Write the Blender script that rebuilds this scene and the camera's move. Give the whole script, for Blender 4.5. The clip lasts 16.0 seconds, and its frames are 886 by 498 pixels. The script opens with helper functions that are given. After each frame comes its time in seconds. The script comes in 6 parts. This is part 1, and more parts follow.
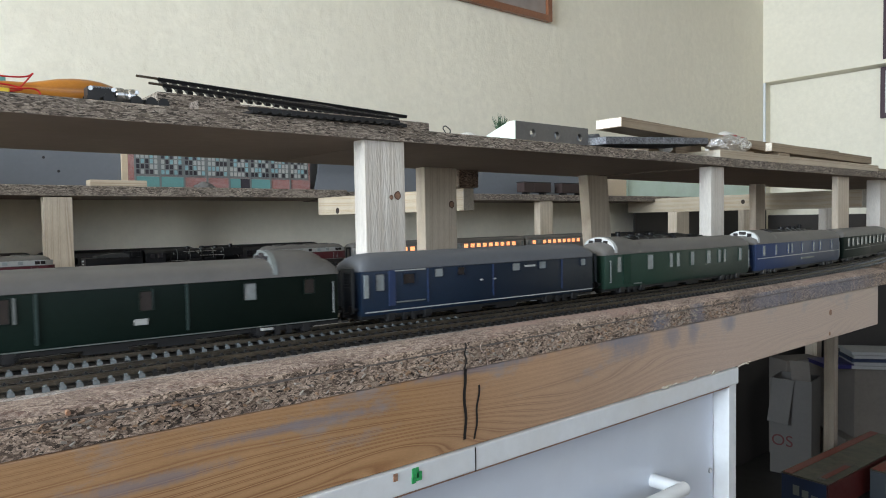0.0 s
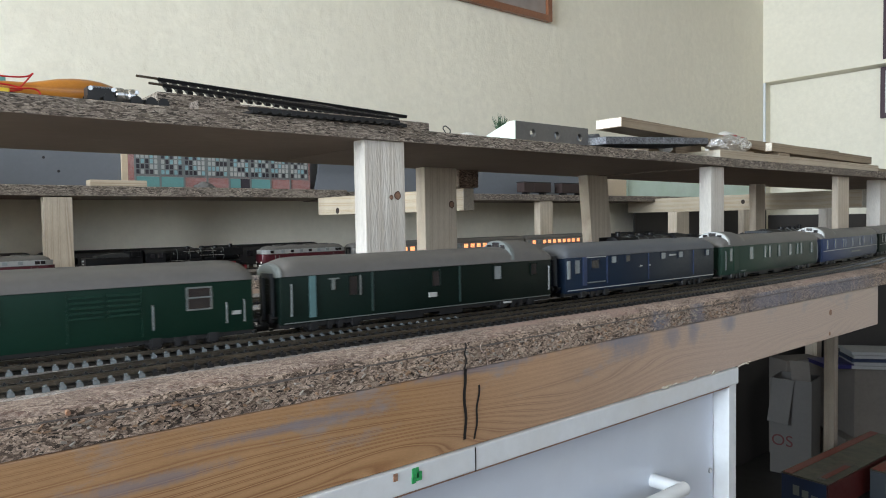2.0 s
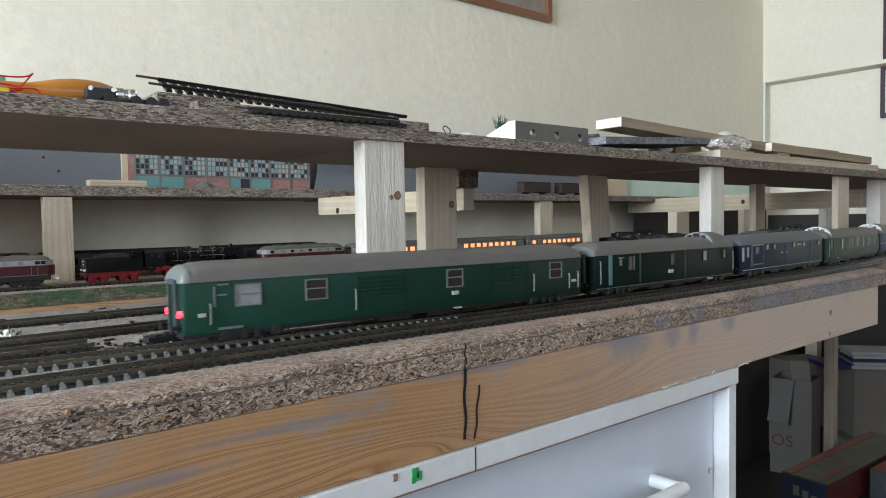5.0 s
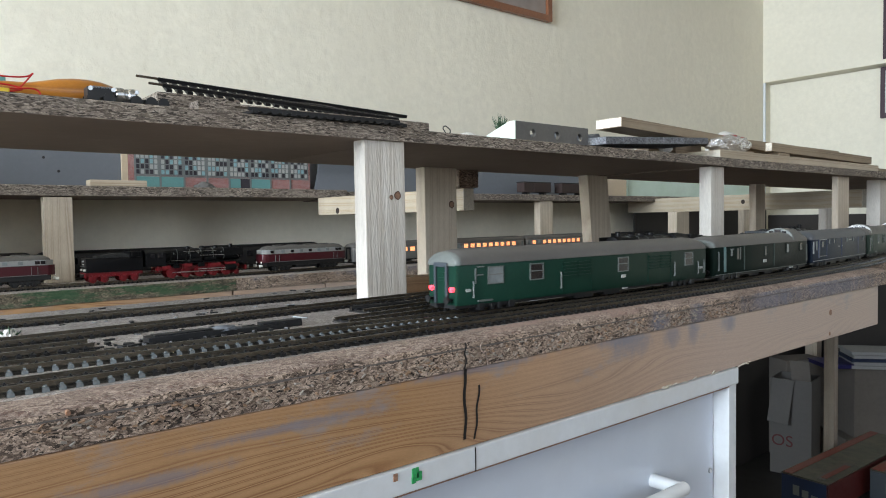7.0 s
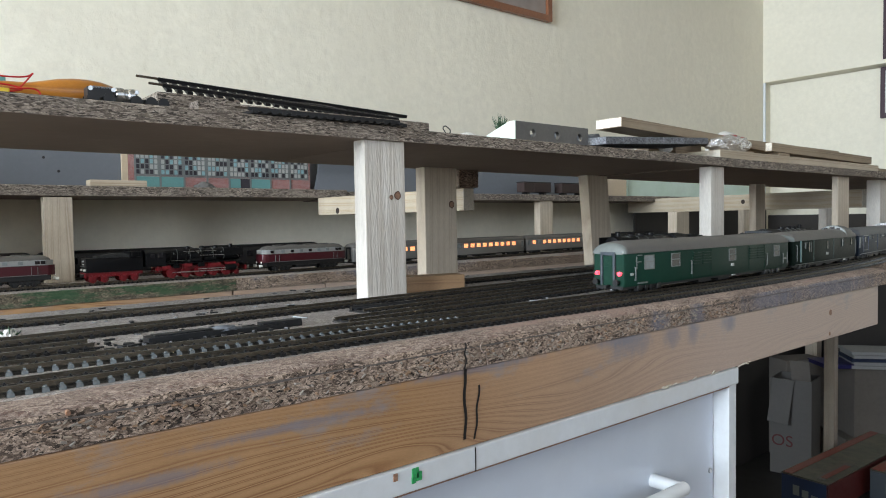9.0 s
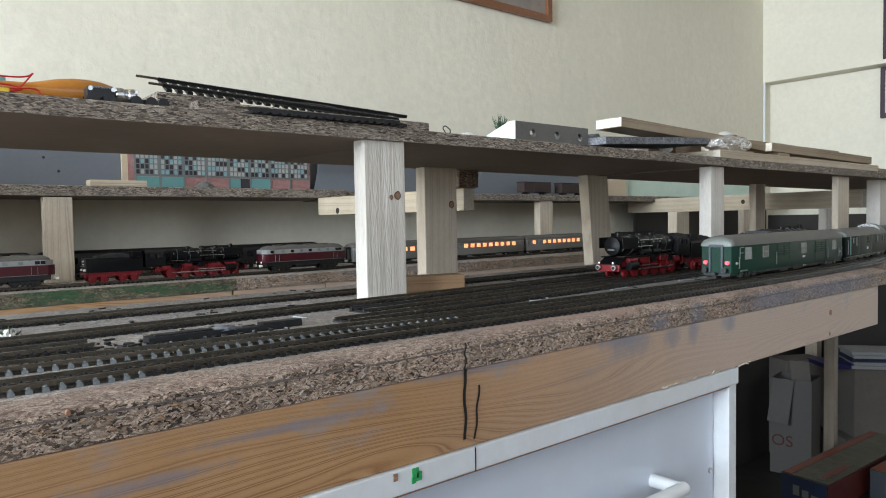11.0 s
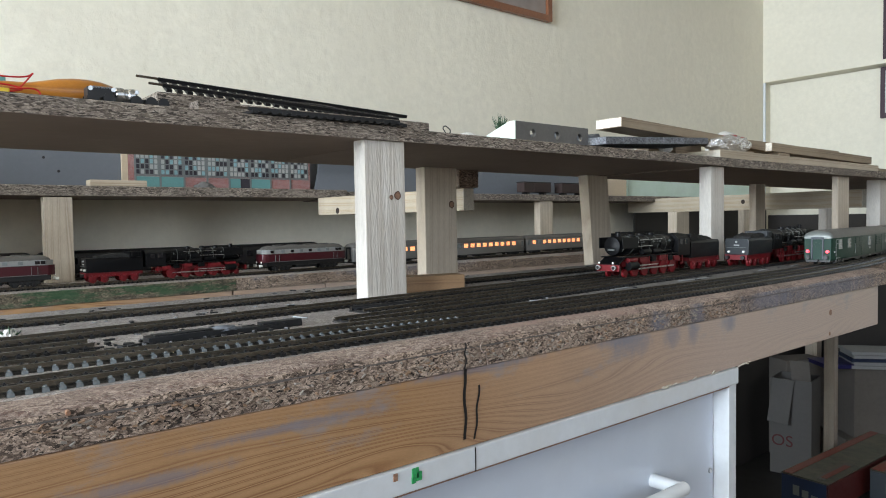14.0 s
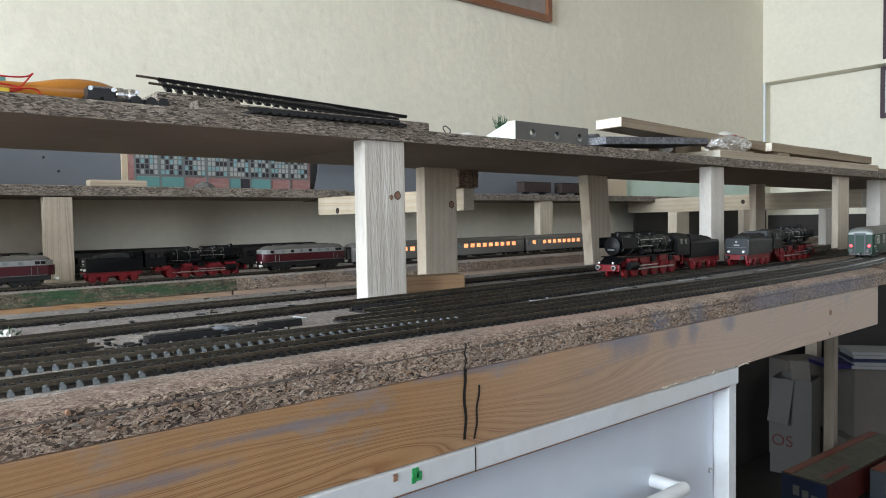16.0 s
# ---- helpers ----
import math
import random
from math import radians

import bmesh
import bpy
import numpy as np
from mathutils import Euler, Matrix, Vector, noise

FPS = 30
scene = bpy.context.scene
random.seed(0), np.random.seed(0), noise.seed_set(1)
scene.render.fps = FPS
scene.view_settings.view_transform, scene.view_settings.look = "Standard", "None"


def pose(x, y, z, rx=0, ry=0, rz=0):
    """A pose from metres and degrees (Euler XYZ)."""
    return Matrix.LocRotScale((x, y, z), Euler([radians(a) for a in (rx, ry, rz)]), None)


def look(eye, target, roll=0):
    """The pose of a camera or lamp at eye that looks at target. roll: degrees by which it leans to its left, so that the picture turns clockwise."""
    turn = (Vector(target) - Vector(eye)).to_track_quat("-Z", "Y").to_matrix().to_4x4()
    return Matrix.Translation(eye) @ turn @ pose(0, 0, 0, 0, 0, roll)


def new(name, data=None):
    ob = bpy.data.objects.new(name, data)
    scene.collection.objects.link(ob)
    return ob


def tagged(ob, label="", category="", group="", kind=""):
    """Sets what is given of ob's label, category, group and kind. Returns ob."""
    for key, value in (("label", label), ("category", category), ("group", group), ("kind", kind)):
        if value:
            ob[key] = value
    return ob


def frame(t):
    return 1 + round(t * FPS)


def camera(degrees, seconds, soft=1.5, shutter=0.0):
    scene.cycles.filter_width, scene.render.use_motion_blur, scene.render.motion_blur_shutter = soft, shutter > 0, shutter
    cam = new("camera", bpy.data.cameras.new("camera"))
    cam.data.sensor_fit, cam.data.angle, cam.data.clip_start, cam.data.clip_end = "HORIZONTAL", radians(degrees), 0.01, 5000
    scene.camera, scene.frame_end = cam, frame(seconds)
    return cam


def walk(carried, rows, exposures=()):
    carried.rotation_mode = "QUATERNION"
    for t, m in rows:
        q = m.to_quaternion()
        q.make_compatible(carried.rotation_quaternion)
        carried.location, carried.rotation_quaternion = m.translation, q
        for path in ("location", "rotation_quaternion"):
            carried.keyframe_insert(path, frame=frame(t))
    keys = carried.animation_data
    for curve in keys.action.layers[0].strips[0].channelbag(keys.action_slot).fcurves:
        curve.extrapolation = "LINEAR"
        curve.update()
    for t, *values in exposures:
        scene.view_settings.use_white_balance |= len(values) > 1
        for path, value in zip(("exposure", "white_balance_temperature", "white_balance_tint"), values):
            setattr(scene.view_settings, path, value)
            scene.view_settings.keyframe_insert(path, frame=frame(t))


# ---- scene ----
# ---------------------------------------------------------------- camera
cam = camera(65.58, 16.0, soft=1.0, shutter=0.5)
EYE = (0.0, -0.3477, 0.0653)
VIEW = look(EYE, (EYE[0] + 0.6378, EYE[1] + 0.7690, EYE[2] - 0.0424), -0.945)
walk(cam, [(0.0, VIEW), (16.0, VIEW)], exposures=((0.0, 0.0), (16.0, 0.0)))

# ---------------------------------------------------------------- world and lights
world = bpy.data.worlds.new("sky")
scene.world = world
world.use_nodes = True
sky = world.node_tree.nodes.new("ShaderNodeTexSky")
sky.sky_type = 'NISHITA'
sky.sun_disc = False
sky.sun_elevation, sky.sun_rotation = radians(38), radians(200)
world.node_tree.links.new(sky.outputs[0], world.node_tree.nodes["Background"].inputs[0])
world.node_tree.nodes["Background"].inputs[1].default_value = 0.1

# height zero is the rail head; x runs along the layout, y towards the back wall
FLOOR, CEIL = -0.83, 1.62
WX0, WX1, WY0, WY1 = -2.95, 3.05, -2.2, 1.1


def window_lamp(name, at, to, w, h, watts, col):
    d = bpy.data.lights.new(name, 'AREA')
    d.shape, d.size, d.size_y, d.energy, d.color = 'RECTANGLE', w, h, watts, col
    ob = new(name, d)
    ob.matrix_world = look(at, to)
    return ob


window_lamp("window_light", (WX0 - 0.02, -0.15, 0.63), (0.6, -0.12, 0.36), 2.0, 1.2, 264, (0.825, 0.925, 1.02))
window_lamp("window_light", (0.3, WY0 - 0.02, 0.75), (0.3, 0.0, 0.6), 1.9, 1.1, 8.8, (0.74, 0.88, 1.05))


# ---------------------------------------------------------------- materials
def nodes_of(name):
    m = bpy.data.materials.new(name)
    m.use_nodes = True
    nt = m.node_tree
    return m, nt, nt.nodes["Principled BSDF"], nt.links.new


def ramp(nt, stops):
    r = nt.nodes.new("ShaderNodeValToRGB")
    el = r.color_ramp.elements
    while len(el) < len(stops):
        el.new(0.5)
    for e, (pos, c) in zip(el, stops):
        e.position, e.color = pos, (*c, 1)
    return r


def mapped(nt, scale, rot=(0, 0, 0), loc=(0, 0, 0)):
    tc = nt.nodes.new("ShaderNodeTexCoord")
    mp = nt.nodes.new("ShaderNodeMapping")
    mp.inputs["Scale"].default_value = scale
    mp.inputs["Rotation"].default_value = rot
    mp.inputs["Location"].default_value = loc
    nt.links.new(tc.outputs["Object"], mp.inputs[0])
    return mp.outputs[0]


def noise_tex(nt, vec, scale, detail=5, rough=0.6, dist=0.0):
    n = nt.nodes.new("ShaderNodeTexNoise")
    n.inputs["Scale"].default_value = scale
    n.inputs["Detail"].default_value = detail
    n.inputs["Roughness"].default_value = rough
    n.inputs["Distortion"].default_value = dist
    nt.links.new(vec, n.inputs["Vector"])
    return n.outputs["Fac"]


def mixed(nt, fac, a, b, kind='MIX'):
    x = nt.nodes.new("ShaderNodeMix")
    x.data_type, x.blend_type = 'RGBA', kind
    for s, v in ((0, fac), (6, a), (7, b)):
        if isinstance(v, bpy.types.NodeSocket):
            nt.links.new(v, x.inputs[s])
        else:
            x.inputs[s].default_value = v if s == 0 else (*v, 1)
    return x.outputs[2]


def bumped(nt, bsdf, height, strength, dist):
    b = nt.nodes.new("ShaderNodeBump")
    b.inputs["Strength"].default_value, b.inputs["Distance"].default_value = strength, dist
    nt.links.new(height, b.inputs["Height"])
    nt.links.new(b.outputs[0], bsdf.inputs["Normal"])


def plain(name, c, rough=0.5, metal=0.0, var=0.18, scale=120, bump=0.15, dist=0.0004, stain=None, spread=12, spec=0.5):
    """Paint, plastic or metal: colour with fine grain, larger stains and a little relief."""
    m, nt, b, link = nodes_of(name)
    v = mapped(nt, (1, 1, 1))
    fine, big = noise_tex(nt, v, scale, 6), noise_tex(nt, v, spread, 4)
    lo, hi = tuple(x * (1 - var) for x in c), tuple(min(1, x * (1 + var)) for x in c)
    r = ramp(nt, [(0.3, lo), (0.7, hi)])
    link(fine, r.inputs[0])
    dirt = stain or tuple(x * (1 - var) for x in c)
    r2 = ramp(nt, [(0.42, (0, 0, 0)), (0.68, (1, 1, 1))])
    link(big, r2.inputs[0])
    mm = nt.nodes.new("ShaderNodeMath")
    mm.operation, mm.inputs[1].default_value = 'MULTIPLY', 0.6
    link(r2.outputs[0], mm.inputs[0])
    link(mixed(nt, mm.outputs[0], r.outputs[0], dirt), b.inputs["Base Color"])
    b.inputs["Metallic"].default_value = metal
    b.inputs["Specular IOR Level"].default_value = spec
    rr = nt.nodes.new("ShaderNodeMapRange")
    rr.inputs[3].default_value, rr.inputs[4].default_value = max(0.03, rough - 0.1), min(1, rough + 0.12)
    link(fine, rr.inputs[0])
    link(rr.outputs[0], b.inputs["Roughness"])
    if bump:
        bumped(nt, b, fine, bump, dist)
    return m


def wood(name, pale, dark, axis='X', rings=70.0, rough=0.55, paint=None, knots=True, paint_at=None, shift=0.0, dist=2.0, wide=1.2, sway=0.004, relief=0.3):
    """Sawn softwood with its grain along one axis; paint gives old smears of paint."""
    m, nt, b, link = nodes_of(name)
    k = {'X': (0.10, 1, 1), 'Y': (1, 0.10, 1), 'Z': (1, 1, 0.10)}[axis]
    v = mapped(nt, k, loc=(shift, shift, shift))
    w = nt.nodes.new("ShaderNodeTexWave")
    w.wave_type, w.bands_direction = 'BANDS', 'X' if axis == 'Z' else 'Z'
    w.inputs["Scale"].default_value, w.inputs["Distortion"].default_value = rings / 6.0, dist
    w.inputs["Detail"].default_value, w.inputs["Detail Scale"].default_value = 2.0, wide
    low = noise_tex(nt, mapped(nt, tuple(a * 11.0 if a < 1 else 9.0 for a in k), loc=(shift, 0, 0)), 1.6, 2, 0.5)
    amp = nt.nodes.new("ShaderNodeMath")
    amp.operation, amp.inputs[1].default_value = 'MULTIPLY', sway * 4
    link(low, amp.inputs[0])
    comb = nt.nodes.new("ShaderNodeCombineXYZ")
    link(amp.outputs[0], comb.inputs[0 if axis == 'Z' else 2])
    vadd = nt.nodes.new("ShaderNodeVectorMath")
    link(v, vadd.inputs[0])
    link(comb.outputs[0], vadd.inputs[1])
    link(vadd.outputs[0], w.inputs["Vector"])
    fib = noise_tex(nt, v, rings * 9, 4, 0.7)
    r = ramp(nt, [(0.0, pale), (0.62, tuple(p * 0.7 + d * 0.3 for p, d in zip(pale, dark))), (0.93, dark), (1.0, pale)])
    link(w.outputs["Fac"], r.inputs[0])
    faint = noise_tex(nt, mapped(nt, tuple(a * 40.0 if a < 1 else 45.0 for a in k), loc=(0, shift, 2.3)), 1.0, 3, 0.6)
    rf = ramp(nt, [(0.38, (0, 0, 0)), (0.66, (0.7, 0.7, 0.7))])
    link(faint, rf.inputs[0])
    ringed = mixed(nt, rf.outputs[0], r.outputs[0], tuple(p * 0.78 + d * 0.22 for p, d in zip(pale, dark)))
    r2 = ramp(nt, [(0.3, (0.72, 0.72, 0.72)), (0.7, (1, 1, 1))])
    link(fib, r2.inputs[0])
    col = mixed(nt, 0.8, ringed, r2.outputs[0], 'MULTIPLY')
    big = noise_tex(nt, mapped(nt, (1, 1, 1)), 9, 3)
    r3 = ramp(nt, [(0.35, (0.82, 0.8, 0.78)), (0.65, (1, 1, 1))])
    link(big, r3.inputs[0])
    col = mixed(nt, 1.0, col, r3.outputs[0], 'MULTIPLY')
    if paint:
        sx = nt.nodes.new("ShaderNodeSeparateXYZ")
        link(mapped(nt, (1, 1, 1)), sx.inputs[0])
        fade = nt.nodes.new("ShaderNodeMapRange")
        fade.inputs[1].default_value, fade.inputs[2].default_value = 0.24, 0.60
        fade.inputs[4].default_value = 0.85
        link(sx.outputs[0], fade.inputs[0])
        # second tone: pinkish grey, mixed in more with growing x
        bare = mixed(nt, 1.0, r2.outputs[0], (0.53, 0.47, 0.45), 'MULTIPLY')
        bare = mixed(nt, 0.26, bare, ringed)
        col = mixed(nt, fade.outputs[0], col, bare)
        pn = noise_tex(nt, mapped(nt, (17, 30, 42), loc=(3.1, 0, 1.7)), 1.0, 7, 0.72)
        sep = nt.nodes.new("ShaderNodeSeparateXYZ")
        link(mapped(nt, (1, 1, 1)), sep.inputs[0])
        band = nt.nodes.new("ShaderNodeMapRange")
        band.inputs[1].default_value, band.inputs[2].default_value = paint_at
        link(sep.outputs[2], band.inputs[0])
        ad = nt.nodes.new("ShaderNodeMath")
        ad.operation = 'MULTIPLY_ADD'
        ad.inputs[1].default_value = 0.24
        link(band.outputs[0], ad.inputs[0])
        link(pn, ad.inputs[2])
        r4 = ramp(nt, [(0.74, (0, 0, 0)), (0.88, (0.7, 0.7, 0.7))])
        link(ad.outputs[0], r4.inputs[0])
        col = mixed(nt, r4.outputs[0], col, paint)
    link(col, b.inputs["Base Color"])
    b.inputs["Roughness"].default_value = rough
    if relief < 0.5:
        bumped(nt, b, fib, relief, 0.00007)
    else:
        groove = noise_tex(nt, mapped(nt, tuple(a * 160.0 if a < 1 else 150.0 for a in k), loc=(shift, 0, 0)), 1.0, 4, 0.65, 1.4)
        rough_saw = nt.nodes.new("ShaderNodeMath")
        rough_saw.operation, rough_saw.inputs[1].default_value = 'MULTIPLY_ADD', 0.25
        link(fib, rough_saw.inputs[0])
        link(groove, rough_saw.inputs[2])
        bumped(nt, b, rough_saw.outputs[0], relief, 0.0014)
    return m


def chipboard(name, pale, mid, dark, scale=330, paint=None, bump=0.7, paint_amount=0.66, stretch=(0.5, 1, 1)):
    """Sawn edge or worn face of chipboard: small tangled flakes, gaps and smears of paint."""
    m, nt, b, link = nodes_of(name)
    v = mapped(nt, stretch)
    warp = nt.nodes.new("ShaderNodeTexNoise")
    warp.inputs["Scale"].default_value, warp.inputs["Detail"].default_value = 260, 5
    link(v, warp.inputs["Vector"])
    ad = nt.nodes.new("ShaderNodeMix")
    ad.data_type, ad.blend_type = 'RGBA', 'LINEAR_LIGHT'
    ad.inputs[0].default_value = 0.0045
    link(v, ad.inputs[6])
    link(warp.outputs["Color"], ad.inputs[7])
    vo = nt.nodes.new("ShaderNodeTexVoronoi")
    vo.inputs["Scale"].default_value = scale
    link(ad.outputs[2], vo.inputs["Vector"])
    sep = nt.nodes.new("ShaderNodeSeparateColor")
    link(vo.outputs["Color"], sep.inputs[0])
    r = ramp(nt, [(0.0, dark), (0.35, mid), (0.75, pale), (1.0, tuple(min(1, x * 1.25) for x in pale))])
    link(sep.outputs[0], r.inputs[0])
    gap = ramp(nt, [(0.0, (1, 1, 1)), (0.35, (0.8, 0.78, 0.75)), (0.75, (0.25, 0.22, 0.2))])
    link(vo.outputs["Distance"], gap.inputs[0])
    col = mixed(nt, 0.62, r.outputs[0], gap.outputs[0], 'MULTIPLY')
    grit = noise_tex(nt, mapped(nt, (0.6, 1, 1)), scale * 1.6, 4, 0.75, 1.5)
    rg = ramp(nt, [(0.38, (0.35, 0.33, 0.32)), (0.52, (1, 1, 1)), (0.7, (1.25, 1.2, 1.15))])
    link(grit, rg.inputs[0])
    col = mixed(nt, 0.75, col, rg.outputs[0], 'MULTIPLY')
    patch = noise_tex(nt, mapped(nt, (1, 1, 1)), 26, 5, 0.7)
    r3 = ramp(nt, [(0.35, (0.62, 0.6, 0.6)), (0.62, (1, 1, 1))])
    link(patch, r3.inputs[0])
    col = mixed(nt, 0.9, col, r3.outputs[0], 'MULTIPLY')
    if paint:
        pn = noise_tex(nt, mapped(nt, (0.4, 1, 2.2), loc=(5.3, 1.1, 0.4)), 19, 6, 0.75)
        r4 = ramp(nt, [(paint_amount - 0.08, (0, 0, 0)), (paint_amount, (0.8, 0.8, 0.8))])
        link(pn, r4.inputs[0])
        col = mixed(nt, r4.outputs[0], col, paint)
    link(col, b.inputs["Base Color"])
    b.inputs["Roughness"].default_value = 0.85
    bumped(nt, b, sep.outputs[0], bump, 0.00035)
    return m


def smeared(m, colour, spots):
    """Lays ragged dabs of old paint on a surface that faces along y."""
    nt = m.node_tree
    b = nt.nodes["Principled BSDF"]
    link = nt.links.new
    col = b.inputs["Base Color"].links[0].from_socket
    rag = noise_tex(nt, mapped(nt, (90, 1, 45), loc=(0.7, 0, 0.2)), 1.0, 6, 0.75)
    worn = noise_tex(nt, mapped(nt, (300, 1, 900), loc=(0.1, 0, 0.9)), 1.0, 4, 0.7)
    for x, z, rx, rz in spots:
        v = mapped(nt, (1 / rx, 0, 1 / rz), loc=(-x / rx, 0, -z / rz))
        d = nt.nodes.new("ShaderNodeVectorMath")
        d.operation = 'LENGTH'
        link(v, d.inputs[0])
        a = nt.nodes.new("ShaderNodeMath")
        a.operation, a.inputs[1].default_value = 'MULTIPLY_ADD', 2.6
        link(rag, a.inputs[0])
        link(d.outputs["Value"], a.inputs[2])
        a2 = nt.nodes.new("ShaderNodeMath")
        a2.operation, a2.inputs[1].default_value = 'MULTIPLY_ADD', 0.9
        link(worn, a2.inputs[0])
        link(a.outputs[0], a2.inputs[2])
        r = ramp(nt, [(0.44, (0.62, 0.62, 0.62)), (0.64, (0, 0, 0))])
        k = nt.nodes.new("ShaderNodeMath")
        k.operation, k.inputs[1].default_value = 'MULTIPLY', 0.2
        link(a2.outputs[0], k.inputs[0])
        link(k.outputs[0], r.inputs[0])
        col = mixed(nt, r.outputs[0], col, colour)
    link(col, b.inputs["Base Color"])


def darkened_along(m, colour, x0, x1):
    """Lets a surface turn to a second, darker colour along the table."""
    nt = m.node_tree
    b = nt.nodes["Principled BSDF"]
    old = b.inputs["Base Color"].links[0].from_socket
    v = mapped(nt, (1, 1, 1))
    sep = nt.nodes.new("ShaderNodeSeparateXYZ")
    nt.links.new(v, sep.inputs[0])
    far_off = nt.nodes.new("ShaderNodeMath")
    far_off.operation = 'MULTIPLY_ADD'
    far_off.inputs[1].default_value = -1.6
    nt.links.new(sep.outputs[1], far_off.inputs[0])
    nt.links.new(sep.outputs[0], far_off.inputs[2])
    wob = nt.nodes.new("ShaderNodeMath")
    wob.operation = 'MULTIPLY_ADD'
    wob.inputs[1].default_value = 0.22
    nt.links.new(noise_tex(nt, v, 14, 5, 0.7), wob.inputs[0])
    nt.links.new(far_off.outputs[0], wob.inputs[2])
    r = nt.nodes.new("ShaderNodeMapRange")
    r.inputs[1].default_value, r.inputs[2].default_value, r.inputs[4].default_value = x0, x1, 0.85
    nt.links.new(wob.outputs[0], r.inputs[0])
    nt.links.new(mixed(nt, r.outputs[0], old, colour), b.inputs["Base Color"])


def glow(name, c, strength):
    m, nt, b, link = nodes_of(name)
    b.inputs["Base Color"].default_value = (*c, 1)
    v = noise_tex(nt, mapped(nt, (1, 1, 1)), 420, 3)
    r = ramp(nt, [(0.36, (c[0] * 0.35, c[1] * 0.15, c[2] * 0.12)), (0.56, c)])
    link(v, r.inputs[0])
    link(r.outputs[0], b.inputs["Emission Color"])
    b.inputs["Emission Strength"].default_value = strength
    return m


M_WALL = plain("cream_plaster", (0.80, 0.765, 0.655), 0.8, var=0.05, scale=55, bump=0.5, dist=0.002, stain=(0.74, 0.705, 0.60), spread=2.2, spec=0.2)


def trowelled(m):
    """Coarse uneven plaster: long upright trowel ridges under the fine grain."""
    nt = m.node_tree
    b = nt.nodes["Principled BSDF"]
    fine = b.inputs["Normal"].links[0].from_node
    big = nt.nodes.new("ShaderNodeBump")
    big.inputs["Strength"].default_value, big.inputs["Distance"].default_value = 0.11, 0.006
    r = ramp(nt, [(0.40, (0, 0, 0)), (0.66, (1, 1, 1))])
    nt.links.new(noise_tex(nt, mapped(nt, (1, 1, 0.45)), 11, 2, 0.45, 0.4), r.inputs[0])
    nt.links.new(r.outputs[0], big.inputs["Height"])
    nt.links.new(big.outputs[0], fine.inputs["Normal"])


trowelled(M_WALL)
# ceiling and floor colours are lowered to weaken the fill light
M_CEIL = plain("dim_ceiling", (0.40, 0.35, 0.28), 0.9, var=0.04, scale=40)
M_FLOOR = plain("dark_floor", (0.02, 0.018, 0.016), 0.5, var=0.2, scale=20)
M_EDGE = chipboard("chipboard_edge", (0.66, 0.53, 0.435), (0.36, 0.27, 0.21), (0.022, 0.016, 0.013), 1000, paint=(0.20, 0.21, 0.26), paint_amount=0.70)
smeared(M_EDGE, (0.17, 0.18, 0.23), ((0.50, -0.022, 0.012, 0.008), (0.56, -0.020, 0.012, 0.012), (0.70, -0.020, 0.05, 0.012), (0.86, -0.018, 0.12, 0.014)))
M_EDGE2 = chipboard("grey_chipboard_edge", (0.52, 0.46, 0.40), (0.29, 0.245, 0.205), (0.05, 0.042, 0.035), 850, paint=(0.22, 0.2, 0.2), paint_amount=0.7, stretch=(0.28, 1, 1.2))
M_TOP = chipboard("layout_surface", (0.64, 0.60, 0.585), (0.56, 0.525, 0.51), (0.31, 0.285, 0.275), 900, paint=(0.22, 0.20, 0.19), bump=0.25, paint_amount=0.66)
M_SKIN = chipboard("pale_board_skin", (0.53, 0.43, 0.37), (0.43, 0.335, 0.29), (0.24, 0.155, 0.13), 900, paint=(0.33, 0.225, 0.19), bump=0.8, paint_amount=0.59)
darkened_along(M_TOP, (0.12, 0.113, 0.108), 0.14, 0.44)
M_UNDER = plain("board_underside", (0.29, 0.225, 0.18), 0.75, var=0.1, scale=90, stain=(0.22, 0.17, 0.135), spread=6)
M_SEAMLINE = plain("grey_glue_line", (0.15, 0.13, 0.12), 0.8, var=0.35, scale=400)
M_DARK_SHEET = plain("dark_stand_in_sheet", (0.035, 0.03, 0.027), 0.7, var=0.15, scale=60)
M_BEAM = wood("varnished_pine", (0.57, 0.345, 0.175), (0.30, 0.135, 0.055), 'X', 400, 0.42, paint=(0.28, 0.275, 0.295), paint_at=(-0.080, -0.034), dist=5.0, wide=0.9, sway=0.036)
# old dabs of slate-blue paint: place along the beam, height, half width, half height
smeared(M_BEAM, (0.20, 0.205, 0.255), ((0.463, -0.035, 0.022, 0.010), (0.445, -0.031, 0.030, 0.004), (0.520, -0.036, 0.011, 0.009), (0.553, -0.037, 0.008, 0.010), (0.617, -0.036, 0.010, 0.007), (0.165, -0.041, 0.050, 0.0022), (0.09, -0.052, 0.035, 0.003), (0.30, -0.0305, 0.05, 0.0025)))
M_ORANGEPINE = wood("orange_pine", (0.36, 0.225, 0.12), (0.22, 0.12, 0.06), 'X', 150)
M_PINE_X = wood("pine_lengthwise", (0.62, 0.53, 0.41), (0.44, 0.34, 0.24), 'X', 150)
M_PINE_Y = wood("pine_crosswise", (0.60, 0.53, 0.42), (0.5, 0.39, 0.26), 'Y', 150)
M_PINE_Z = wood("pine_upright", (0.74, 0.655, 0.54), (0.55, 0.455, 0.345), 'Z', 150, sway=0.009)
M_PINE_W = wood("bleached_pine", (0.79, 0.755, 0.70), (0.60, 0.54, 0.47), 'Z', 120, shift=0.37, sway=0.010, relief=0.8)
